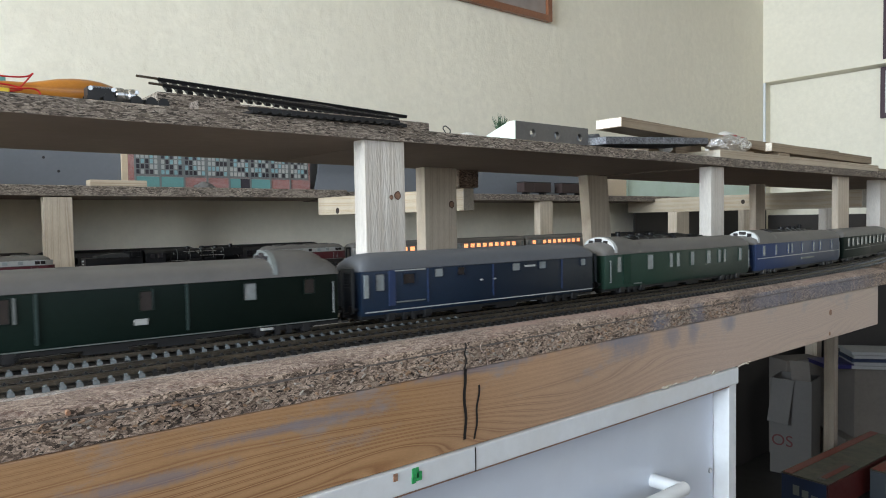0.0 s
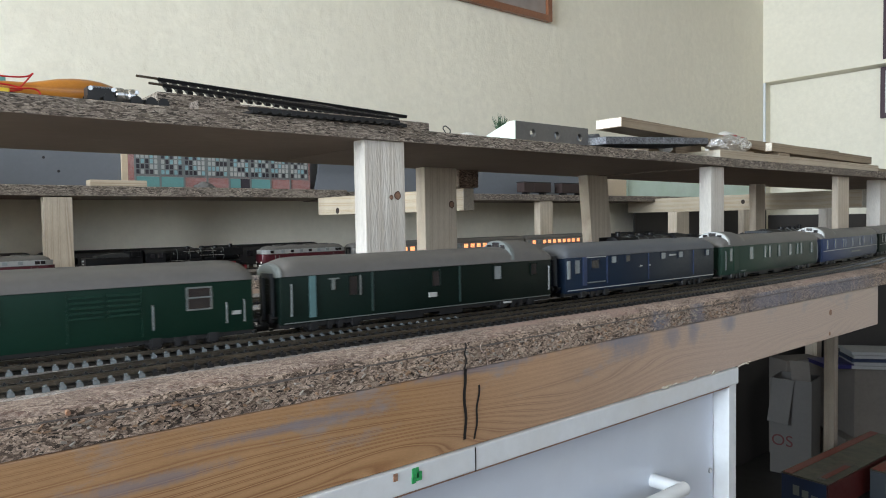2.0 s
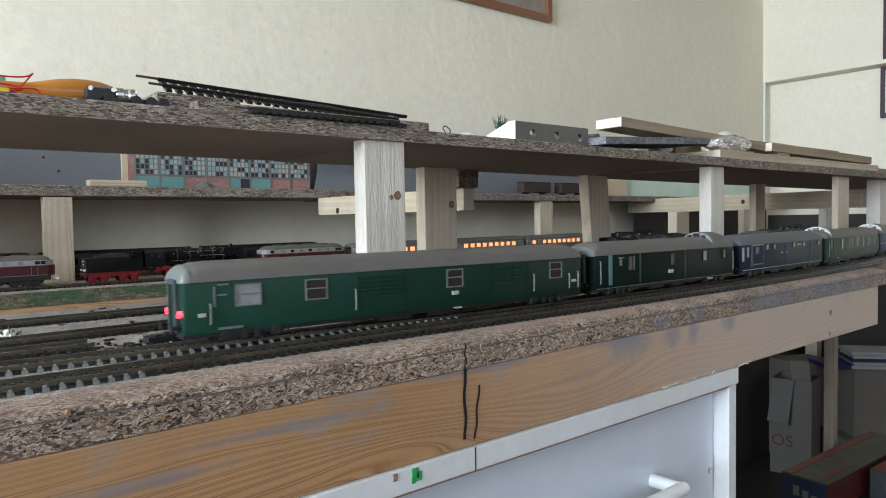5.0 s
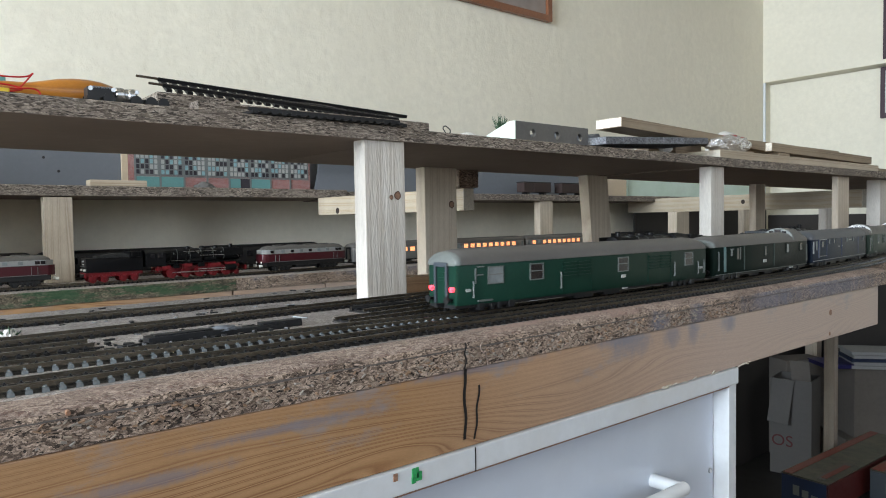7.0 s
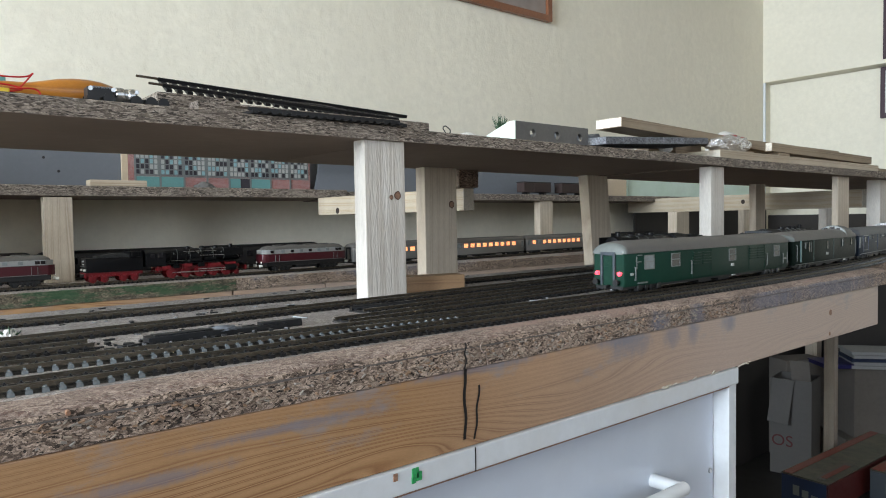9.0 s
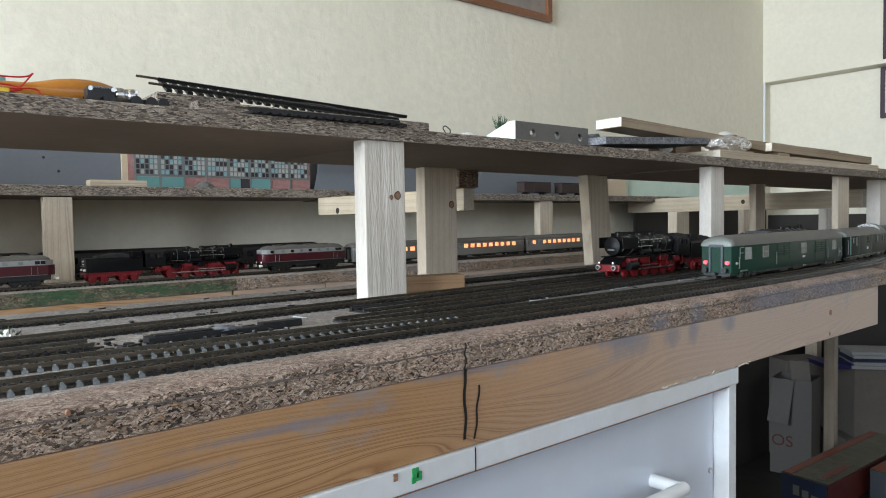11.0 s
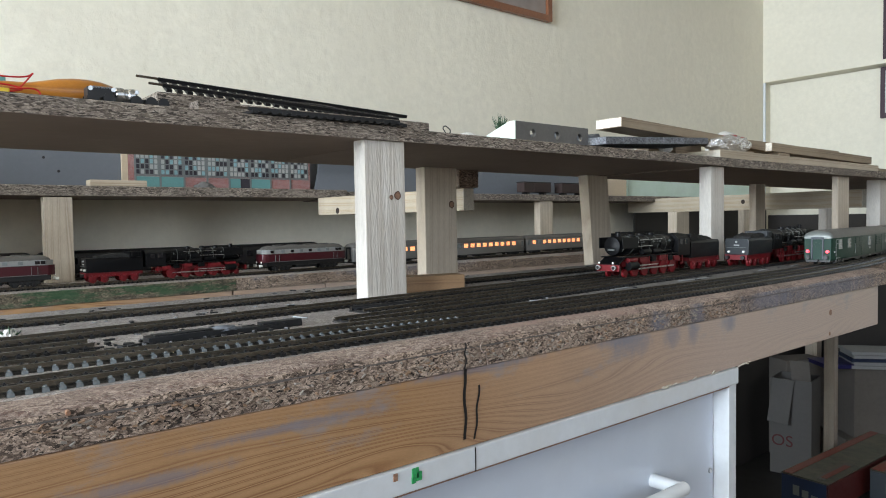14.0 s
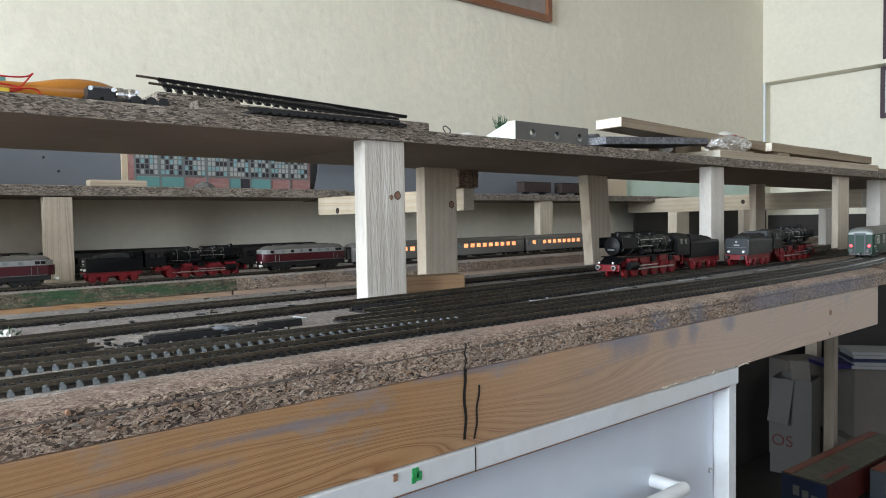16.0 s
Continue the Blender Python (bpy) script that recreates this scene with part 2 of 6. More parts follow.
M_OLD = wood("old_grey_plank", (0.40, 0.32, 0.23), (0.26, 0.19, 0.13), 'X', 130, 0.7)
M_OLD_Z = wood("old_grey_upright", (0.36, 0.32, 0.27), (0.25, 0.21, 0.17), 'Z', 130, 0.7)
M_END = plain("end_grain", (0.74, 0.69, 0.60), 0.8, var=0.25, scale=400, bump=0.4)
M_WHITE = plain("white_lacquer", (0.61, 0.665, 0.75), 0.35, var=0.03, scale=30, bump=0.05, stain=(0.56, 0.61, 0.70), spread=7)
M_WPAINT = plain("white_gloss_paint", (0.69, 0.725, 0.76), 0.4, var=0.05, scale=90, bump=0.15, stain=(0.66, 0.66, 0.64))
M_INK = plain("black_marker", (0.012, 0.011, 0.012), 0.5, var=0.2, scale=300)
M_GREENPAINT = plain("green_paint", (0.03, 0.32, 0.10), 0.5, var=0.3, scale=300)
M_KNOT = plain("knot", (0.30, 0.17, 0.11), 0.6, var=0.4, scale=700, bump=0.3)
M_SLEEPER = plain("black_plastic_sleeper", (0.015, 0.015, 0.016), 0.30, var=0.3, scale=500, spec=0.4)
M_RAIL = plain("dull_rail", (0.155, 0.130, 0.098), 0.36, 0.8, var=0.25, scale=600, stain=(0.06, 0.05, 0.038), spread=60)
M_GREEN = plain("coach_green", (0.0055, 0.031, 0.020), 0.42, var=0.12, scale=350, bump=0.05, spec=0.2)
M_DGREEN = plain("coach_dark_green", (0.0036, 0.0098, 0.0076), 0.42, var=0.14, scale=350, bump=0.05, spec=0.13)
M_MGREEN = plain("coach_mid_green", (0.009, 0.030, 0.020), 0.42, var=0.14, scale=350, bump=0.05)
M_BLUE = plain("coach_blue", (0.005, 0.013, 0.029), 0.40, var=0.12, scale=350, bump=0.05, spec=0.3)
M_BLUE2 = plain("coach_bright_blue", (0.015, 0.032, 0.09), 0.40, var=0.12, scale=350, bump=0.05)
M_ROOF = plain("roof_grey", (0.115, 0.11, 0.105), 0.5, var=0.08, scale=250, bump=0.06, stain=(0.095, 0.09, 0.085), spread=25)
M_ROOFB = plain("roof_blue_grey", (0.085, 0.092, 0.105), 0.5, var=0.08, scale=250, bump=0.06)
M_BLACK = plain("black_plastic", (0.008, 0.008, 0.009), 0.45, var=0.3, scale=300, bump=0.1)
M_STEEL = plain("bright_metal", (0.60, 0.60, 0.60), 0.28, 1.0, var=0.1, scale=400, bump=0.05)
M_ALU = plain("sheet_aluminium", (0.21, 0.21, 0.22), 0.42, 1.0, var=0.12, scale=220, bump=0.15, stain=(0.22, 0.22, 0.23), spread=30)
M_SILVER = plain("silver_coach", (0.27, 0.27, 0.265), 0.42, 0.6, var=0.08, scale=300, bump=0.05)
M_TRIM = plain("silver_print", (0.17, 0.185, 0.185), 0.4, 0.2, var=0.08, scale=300, bump=0.0)
M_WPRINT = plain("white_print", (0.37, 0.38, 0.375), 0.5, var=0.05, scale=300, bump=0.0)
# the reflection on the van's door edge, painted as pale turquoise
M_DOORSHEEN = plain("door_edge_sheen", (0.085, 0.17, 0.18), 0.4, var=0.08, scale=300, bump=0.0)
M_SEAM = plain("dull_green_seam", (0.016, 0.036, 0.033), 0.4, var=0.1, scale=300, bump=0.0)
M_GLASS = plain("dark_window", (0.02, 0.018, 0.02), 0.12, var=0.3, scale=80, bump=0.0, spec=0.8)
M_PANE = plain("pale_window", (0.23, 0.26, 0.27), 0.15, var=0.25, scale=90, bump=0.0, spec=0.8)
M_RED = plain("loco_red", (0.16, 0.004, 0.008), 0.42, var=0.2, scale=300)
M_MAROON = plain("loco_maroon", (0.062, 0.006, 0.012), 0.32, var=0.12, scale=300, bump=0.05)
M_GREY = plain("loco_grey", (0.28, 0.29, 0.29), 0.4, var=0.08, scale=300, bump=0.05)
M_BOILER = plain("loco_black", (0.004, 0.004, 0.005), 0.40, var=0.3, scale=300, bump=0.08, spec=0.2)
M_TENDER = plain("tender_blue_grey", (0.008, 0.012, 0.016), 0.48, var=0.15, scale=300, bump=0.08)
M_COAL = plain("coal", (0.012, 0.012, 0.012), 0.6, var=0.5, scale=700, bump=1.0, dist=0.002)
# blue-grey stands in for the window's reflection on chairs and sleeper ends
M_CHAIR_GLINT = plain("rail_chair_glint", (0.19, 0.215, 0.225), 0.18, var=0.2, scale=500, spec=0.7)
M_RIM = plain("dull_window_rim", (0.15, 0.165, 0.16), 0.4, 0.2, var=0.1, scale=300, bump=0.0)
M_TAIL = glow("tail_lamp", (1.0, 0.05, 0.08), 5.0)
M_LIT = glow("lit_compartment", (1.0, 0.37, 0.15), 1.9)
M_LAMPGLASS = plain("lamp_lens", (0.85, 0.85, 0.82), 0.2, var=0.05, scale=200, bump=0.0)
M_ORANGEWOOD = wood("varnished_handle", (0.50, 0.20, 0.03), (0.36, 0.13, 0.02), 'X', 200, 0.28)
M_WIRE = plain("red_wire", (0.45, 0.015, 0.015), 0.4, var=0.1, scale=300, bump=0.0)
M_WIREGREY = plain("grey_wire", (0.10, 0.09, 0.085), 0.5, var=0.2, scale=300, bump=0.0)
M_TEAL = plain("teal_plastic", (0.12, 0.33, 0.32), 0.4, var=0.1, scale=200)
M_YELLOW = plain("yellow_plastic", (0.7, 0.5, 0.03), 0.4, var=0.1, scale=200)
M_PANEL = plain("slate_grey_panel", (0.15, 0.165, 0.19), 0.6, var=0.06, scale=120, bump=0.08, stain=(0.13, 0.145, 0.168), spread=4)
M_CREAM = plain("cream_card", (0.55, 0.45, 0.33), 0.8, var=0.08, scale=160)
M_MINT = plain("mint_card", (0.62, 0.75, 0.68), 0.75, var=0.06, scale=30, stain=(0.52, 0.68, 0.55), spread=5)
M_GREENEDGE = chipboard("green_smeared_edge", (0.30, 0.25, 0.18), (0.19, 0.16, 0.11), (0.06, 0.055, 0.04), 420, paint=(0.025, 0.085, 0.035), paint_amount=0.56)
# card colours are darkened to hold the shade under the table
M_CARD_DIM = plain("cardboard", (0.155, 0.14, 0.125), 0.85, var=0.08, scale=90, stain=(0.19, 0.17, 0.15), spread=6)
M_WCARD_DIM = plain("white_carton", (0.125, 0.12, 0.116), 0.8, var=0.06, scale=90, stain=(0.10, 0.097, 0.093), spread=6)
M_FOIL = plain("crumpled_foil", (0.86, 0.86, 0.87), 0.16, 0.9, var=0.15, scale=180, bump=1.0, dist=0.004)
M_PLANT = plain("plastic_foliage", (0.035, 0.085, 0.04), 0.6, var=0.4, scale=400)
M_PLASTER = plain("white_plaster_lump", (0.66, 0.65, 0.62), 0.85, var=0.12, scale=260, bump=0.6, dist=0.002)
M_CYAN = plain("printed_blue_glass", (0.22, 0.38, 0.42), 0.6, var=0.2, scale=200, bump=0.0)
M_DKPRINT = plain("printed_dark_glass", (0.035, 0.03, 0.04), 0.6, var=0.3, scale=200, bump=0.0)
M_DOORTEAL = plain("printed_teal_door", (0.12, 0.28, 0.28), 0.7, var=0.1, scale=300, bump=0.0)
# blue and red are likewise darkened for the under-table shade
M_BLUEBOX = plain("blue_carton", (0.007, 0.018, 0.055), 0.5, var=0.1, scale=100)
M_REDBOX = plain("red_carton", (0.062, 0.009, 0.008), 0.5, var=0.12, scale=100)
M_GREYBOX = plain("grey_blue_carton", (0.04, 0.05, 0.062), 0.5, var=0.12, scale=100)
M_GOODS = plain("brown_wagon", (0.035, 0.020, 0.018), 0.6, var=0.2, scale=300)
M_SCENE = plain("printed_landscape", (0.05, 0.055, 0.04), 0.5, var=0.7, scale=60, bump=0.0, stain=(0.12, 0.10, 0.07), spread=40)


def brick_print(name, brick, mortar, size):
    m, nt, b, link = nodes_of(name)
    t = nt.nodes.new("ShaderNodeTexBrick")
    v = mapped(nt, (1, 1, 1), rot=(radians(-90), 0, 0))
    link(v, t.inputs["Vector"])
    t.inputs["Color1"].default_value, t.inputs["Color2"].default_value = (*brick, 1), (*(x * 0.6 for x in brick), 1)
    t.inputs["Mortar"].default_value = (*mortar, 1)
    t.inputs["Scale"].default_value = 1.0
    t.inputs["Brick Width"].default_value, t.inputs["Row Height"].default_value = size, size * 0.42
    t.inputs["Mortar Size"].default_value = size * 0.06
    link(t.outputs[0], b.inputs["Base Color"])
    b.inputs["Roughness"].default_value = 0.75
    return m


M_BRICKRED = brick_print("printed_brick", (0.33, 0.10, 0.09), (0.42, 0.34, 0.33), 0.0042)


# ---------------------------------------------------------------- mesh helpers
def box(bm, x0, x1, y0, y1, z0, z1, m=None):
    vs = [bm.verts.new((x, y, z)) for x in (x0, x1) for y in (y0, y1) for z in (z0, z1)]
    for f in ((0, 1, 3, 2), (4, 6, 7, 5), (0, 4, 5, 1), (2, 3, 7, 6), (0, 2, 6, 4), (1, 5, 7, 3)):
        bm.faces.new([vs[i] for i in f])
    if m is not None:
        bmesh.ops.transform(bm, matrix=m, verts=vs)
    return vs


def rod(bm, a, b, r, r2=None, seg=12, caps=True):
    a, b = Vector(a), Vector(b)
    q = (b - a).to_track_quat('Z', 'Y').to_matrix()
    r2 = r if r2 is None else r2
    rings = []
    for c, rad in ((a, r), (b, r2)):
        rings.append([bm.verts.new(c + q @ Vector((rad * math.cos(2 * math.pi * i / seg), rad * math.sin(2 * math.pi * i / seg), 0))) for i in range(seg)])
    for i in range(seg):
        bm.faces.new((rings[0][i], rings[0][(i + 1) % seg], rings[1][(i + 1) % seg], rings[1][i]))
    if caps:
        bm.faces.new(rings[0][::-1])
        bm.faces.new(rings[1])


def turned(bm, profile, seg=20, m=None):
    """A body turned about its x axis from (x, radius) pairs."""
    rings = []
    for x, r in profile:
        rings.append([bm.verts.new((x, r * math.cos(2 * math.pi * i / seg), r * math.sin(2 * math.pi * i / seg))) for i in range(seg)])
    for a, b in zip(rings, rings[1:]):
        for i in range(seg):
            bm.faces.new((a[i], b[i], b[(i + 1) % seg], a[(i + 1) % seg]))
    bm.faces.new(rings[0])
    bm.faces.new(rings[-1][::-1])
    if m is not None:
        bmesh.ops.transform(bm, matrix=m, verts=[v for r in rings for v in r])


def loft(bm, sections):
    """Closed sections of equal length, joined in turn and capped."""
    rings = [[bm.verts.new(p) for p in s] for s in sections]
    n = len(rings[0])
    for a, b in zip(rings, rings[1:]):
        for i in range(n):
            bm.faces.new((a[i], a[(i + 1) % n], b[(i + 1) % n], b[i]))
    bm.faces.new(rings[0][::-1])
    bm.faces.new(rings[-1])


def mesh_of(name, bm, mat, bevel=0.0, smooth=True, segs=2):
    limit = 14 if bevel else 35
    if bevel:
        bmesh.ops.bevel(bm, geom=bm.edges[:], offset=bevel, segments=segs, affect='EDGES', profile=0.6, clamp_overlap=True)
    bmesh.ops.recalc_face_normals(bm, faces=bm.faces[:])
    me = bpy.data.meshes.new(name)
    bm.to_mesh(me)
    bm.free()
    me.materials.append(mat)
    if smooth:
        me.shade_smooth()
        me.set_sharp_from_angle(angle=radians(limit))
    return me


def part(name, bm, mat, parent, label="", bevel=0.0, smooth=True, segs=2):
    ob = new(name, mesh_of(name, bm, mat, bevel, smooth, segs))
    ob.parent = parent
    return tagged(ob, label)


def solid(name, bm, mat, label, cat, bevel=0.0, group="", kind="", segs=2):
    """A thing that is one mesh."""
    return tagged(new(name, mesh_of(name, bm, mat, bevel, True, segs)), label, cat, group, kind)


def thing(name, label, cat, group="", at=None):
    ob = tagged(new(name), label, cat, group)
    ob.empty_display_size = 0.02
    if at is not None:
        ob.matrix_basis = at
    return ob


def boxed(*a, m=None):
    bm = bmesh.new()
    box(bm, *a, m=m)
    return bm


def wire(name, pts, r, mat, parent=None, label="", cat="", seg=6):
    """A bent wire through a few points."""
    bm = bmesh.new()
    ps = [Vector(p) for p in pts]
    fine = []
    for i in range(len(ps) - 1):
        p0, p1, p2, p3 = ps[max(0, i - 1)], ps[i], ps[i + 1], ps[min(len(ps) - 1, i + 2)]
        for k in range(8):
            t = k / 8
            fine.append(0.5 * ((2 * p1) + (p2 - p0) * t + (2 * p0 - 5 * p1 + 4 * p2 - p3) * t * t + (3 * p1 - p0 - 3 * p2 + p3) * t ** 3))
    fine.append(ps[-1])
    rings = []
    for i, c in enumerate(fine):
        d = (fine[min(i + 1, len(fine) - 1)] - fine[max(i - 1, 0)]).normalized()
        q = d.to_track_quat('Z', 'Y').to_matrix()
        rings.append([c + q @ Vector((r * math.cos(2 * math.pi * k / seg), r * math.sin(2 * math.pi * k / seg), 0)) for k in range(seg)])
    loft(bm, rings)
    if parent:
        return part(name, bm, mat, parent, label)
    return solid(name, bm, mat, label, cat)


# ---------------------------------------------------------------- room
TH = 0.12


def setting(name, bm, mat, label, cat):
    return solid(name, bm, mat, label, cat, kind="structure")


setting("floor", boxed(WX0, WX1 + 0.3, WY0, WY1, FLOOR - 0.1, FLOOR), M_FLOOR, "floor under the railway tables, darkened to cut bounced light", "floor")
setting("ceiling", boxed(WX0 - TH, WX1 + 0.4, WY0 - TH, WY1 + TH, CEIL, CEIL + 0.1), M_CEIL, "unseen ceiling of the hobby room, brown to cut bounced light", "ceiling")
bm = bmesh.new()
box(bm, WX0 - TH, WX1 + 0.4, WY1, WY1 + TH, FLOOR - 0.1, CEIL)
setting("wall_north", bm, M_WALL, "cream plastered wall behind the model railway", "wall")
# east wall: the upper part stands out over a recess
bm = bmesh.new()
box(bm, WX1, WX1 + 0.4, WY0, WY1, 0.645, CEIL)
setting("wall_east_upper", bm, M_WALL, "cream plastered wall part standing out over a recess", "wall")
bm = bmesh.new()
box(bm, WX1 + 0.07, WX1 + 0.27, WY0, WY1, FLOOR - 0.1, 0.643)
setting("wall_east_lower", bm, M_WALL, "recessed cream plastered lower wall", "wall")
bm = bmesh.new()
box(bm, WX1 + 0.001, WX1 + 0.010, WY1 - 0.010, WY1 - 0.001, 0.15, 0.643)
setting("trim", bm, M_WPAINT, "narrow white painted corner strip", "trim")
# west wall with a window opening, south wall with another; unseen, browned to cut bounced light
bm = bmesh.new()
WY, WZ = (-1.17, 0.87), (0.01, 1.25)
for a in ((WY0, WY[0], FLOOR - 0.1, CEIL), (WY[1], WY1, FLOOR - 0.1, CEIL), (WY[0], WY[1], FLOOR - 0.1, WZ[0]), (WY[0], WY[1], WZ[1], CEIL)):
    box(bm, WX0 - TH, WX0, *a)
setting("wall_west", bm, M_OLD, "unseen wall with a window, brown to cut bounced light", "wall")
# unseen block, added to shade the wall below the back shelf
setting("light_block", boxed(WX0 + 0.002, -0.36, 0.64, WY1 - 0.002, FLOOR, 0.26), M_WALL, "unseen low block added to keep window light off the wall", "wall")
bm = bmesh.new()
SX, SZ = (-0.67, 1.27), (0.18, 1.32)
for a in ((WX0 - TH, SX[0], FLOOR - 0.1, CEIL), (SX[1], WX1 + 0.4, FLOOR - 0.1, CEIL), (SX[0], SX[1], FLOOR - 0.1, SZ[0]), (SX[0], SX[1], SZ[1], CEIL)):
    box(bm, a[0], a[1], WY0 - TH, WY0, a[2], a[3])
setting("wall_south", bm, M_UNDER, "unseen wall with a window, brown to cut bounced light", "wall")


# ---------------------------------------------------------------- near railway table
TOP = -0.009          # surface of the near table
FRONT = -0.025        # front face of the near table
table = thing("railway_table", "chipboard railway table with a pine front beam", "table")
bm = bmesh.new()
prof = [(FRONT, -0.0290), (FRONT, -0.0160), (FRONT + 0.0012, -0.0125), (FRONT + 0.0045, -0.0100), (FRONT + 0.010, TOP), (FRONT + 0.0205, TOP), (0.335, TOP), (0.335, -0.0290)]
rng = random.Random(4)
secs = []
for i in range(121):
    x = -0.25 + i * (1.03 + 0.25) / 120
    w = 0.0009 * noise.noise((x * 30, 0, 0)) + 0.0006 * noise.noise((x * 120, 3, 0))
    secs.append([(x, y + (w if 0 < k < 5 else w * 4 if k == 5 else 0), z + (w * 0.8 if 1 < k < 4 else 0)) for k, (y, z) in enumerate(prof)])
loft(bm, secs)
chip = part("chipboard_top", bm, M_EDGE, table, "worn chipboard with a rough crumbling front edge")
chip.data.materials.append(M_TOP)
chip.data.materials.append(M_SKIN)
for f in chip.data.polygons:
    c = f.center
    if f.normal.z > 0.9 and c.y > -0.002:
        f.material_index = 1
    elif f.normal.z > 0.25 and c.z > -0.014:
        f.material_index = 2
bm = bmesh.new()
box(bm, 1.034, 2.75, 0.02, 0.36, -0.029, TOP - 0.0005)
ext = part("extension_board", bm, M_EDGE, table, "chipboard of the next table section", 0.001)
bm = bmesh.new()
box(bm, -0.25, 1.0, FRONT + 0.001, FRONT + 0.023, -0.0795, -0.0295)
beam = part("front_beam", bm, M_BEAM, table, "varnished orange pine beam with old grey paint smears", 0.0012)
bm = bmesh.new()
box(bm, -0.25, 2.7, 0.30, 0.322, -0.075, -0.0295)
part("rear_beam", bm, M_PINE_X, table, "", 0.001)
for lx, ly, s in ((1.474, 0.2125, 0.0098), (2.3, 0.24, 0.018)):
    bm = bmesh.new()
    box(bm, lx - s, lx + s, ly - s, ly + s, FLOOR, -0.0295)
    part("leg", bm, M_OLD_Z, table, "greyed pine table leg", 0.001)
# seam and drip line along the board's edge
bm = bmesh.new()
n = 130
for i in range(n):
    x0, x1 = 0.03 + i * 0.97 / n, 0.03 + (i + 1) * 0.97 / n
    if rng.random() < 0.06:
        continue
    z0 = -0.0158 + 0.0007 * noise.noise((x0 * 14, 1, 0))
    z1 = -0.0158 + 0.0007 * noise.noise((x1 * 14, 1, 0))
    w0, w1 = (0.00045 + 0.0004 * noise.noise((q * 60, 5, 0)) for q in (x0, x1))
    vs = [bm.verts.new(p) for p in ((x0, FRONT - 0.0007, z0 - w0), (x1, FRONT - 0.0009, z1 - w1), (x1, FRONT - 0.0009, z1 + w1), (x0, FRONT - 0.0009, z0 + w0))]
    bm.faces.new(vs)
part("edge_seam", bm, M_SEAMLINE, table, "dark seam along the board edge")
for z0, z1, xa, w in ((-0.012, -0.0285, 0.2838, 0.0009), (-0.0285, -0.0738, 0.2840, 0.0016), (-0.041, -0.0755, 0.2963, 0.0011)):
    bm = bmesh.new()
    k = 14
    ring = []
    for i in range(k + 1):
        z = z0 + (z1 - z0) * i / k
        dx = 0.0007 * math.sin(i * 0.8) - (0.0042 * i / k if xa > 0.29 else 0.0)
        yf = FRONT - 0.0009 if z > -0.029 else FRONT + 0.0004
        ring.append((bm.verts.new((xa + dx - w * 0.75, yf, z)), bm.verts.new((xa + dx + w * 0.75, yf, z))))
    for a, b in zip(ring, ring[1:]):
        bm.faces.new((a[0], a[1], b[1], b[0]))
    part("marker_line", bm, M_INK, table, "black felt-pen line")
# knots of the beam
for kx, kz, kr in ((0.847, -0.0735, 0.0022), (0.849, -0.049, 0.0034)):
    bm = bmesh.new()
    rod(bm, (kx, FRONT + 0.0006, kz), (kx, FRONT + 0.003, kz), kr, seg=14)
    part("knot", bm, M_KNOT, table)

for i in range(16):
    bm = bmesh.new()
    q = rng.uniform(0.50, 0.66)
    k = rng.uniform(0.0015, 0.0045)
    box(bm, -k, k, -0.0004, 0.0004, -0.0004, 0.0004, m=pose(q, FRONT - 0.0004, -0.0785 + rng.uniform(-0.0006, 0.0010), 0, rng.uniform(-35, 10), rng.uniform(-10, 10)))
    part("splinter", bm, M_END, table, "pale torn splinter")

# ---------------------------------------------------------------- white drawer cabinet
cab = thing("drawer_cabinet", "white lacquered drawer cabinet under the table", "cabinet")
DX1 = 0.631
bm = bmesh.new()
box(bm, -0.3, DX1, FRONT - 0.001, 0.28, -0.0955, -0.0800)
part("top_board", bm, M_WPAINT, cab, "white painted top board", 0.0012)
bm = bmesh.new()
box(bm, DX1 - 0.0145, DX1 - 0.001, FRONT + 0.001, 0.28, FLOOR, -0.0960)
part("side_panel", bm, M_WPAINT, cab, "", 0.0008)
for i in range(4):
    z1 = -0.0975 - i * 0.185
    z0 = max(z1 - 0.182, FLOOR + 0.01)
    bm = bmesh.new()
    box(bm, -0.3, DX1 - 0.0165, FRONT + 0.016, FRONT + 0.034, z0, z1)
    dr = part("drawer", bm, M_WHITE, cab, "", 0.0010)
    zc = z1 - 0.066
    bm = bmesh.new()
    for a, b in (((0.513, FRONT + 0.018, zc), (0.513, FRONT - 0.013, zc)), ((0.28, FRONT + 0.018, zc), (0.28, FRONT - 0.020, zc)), ((0.276, FRONT - 0.012, zc), (0.517, FRONT - 0.012, zc))):
        rod(bm, a, b, 0.0058, seg=16)
    part("handle", bm, M_WPAINT, dr, "white tubular handle", 0.0)
    bm = bmesh.new()
    rod(bm, (0.608, FRONT + 0.0145, z1 - 0.081), (0.608, FRONT + 0.018, z1 - 0.081), 0.0026, seg=14)
    part("screw", bm, M_STEEL, dr, "round screw head")
# brown strip drawn as the shadow line between top board and drawer
bm = bmesh.new()
box(bm, -0.3, DX1 - 0.0150, FRONT + 0.0005, FRONT + 0.012, -0.0968, -0.0957)
part("shadow_strip", bm, M_KNOT, cab, "thin brown strip standing in for the gap shadow below the top board")
bm = bmesh.new()
box(bm, -0.3, DX1 - 0.0145, 0.24, 0.25, FLOOR, -0.096)
part("back_panel", bm, M_WPAINT, cab)
bm = bmesh.new()
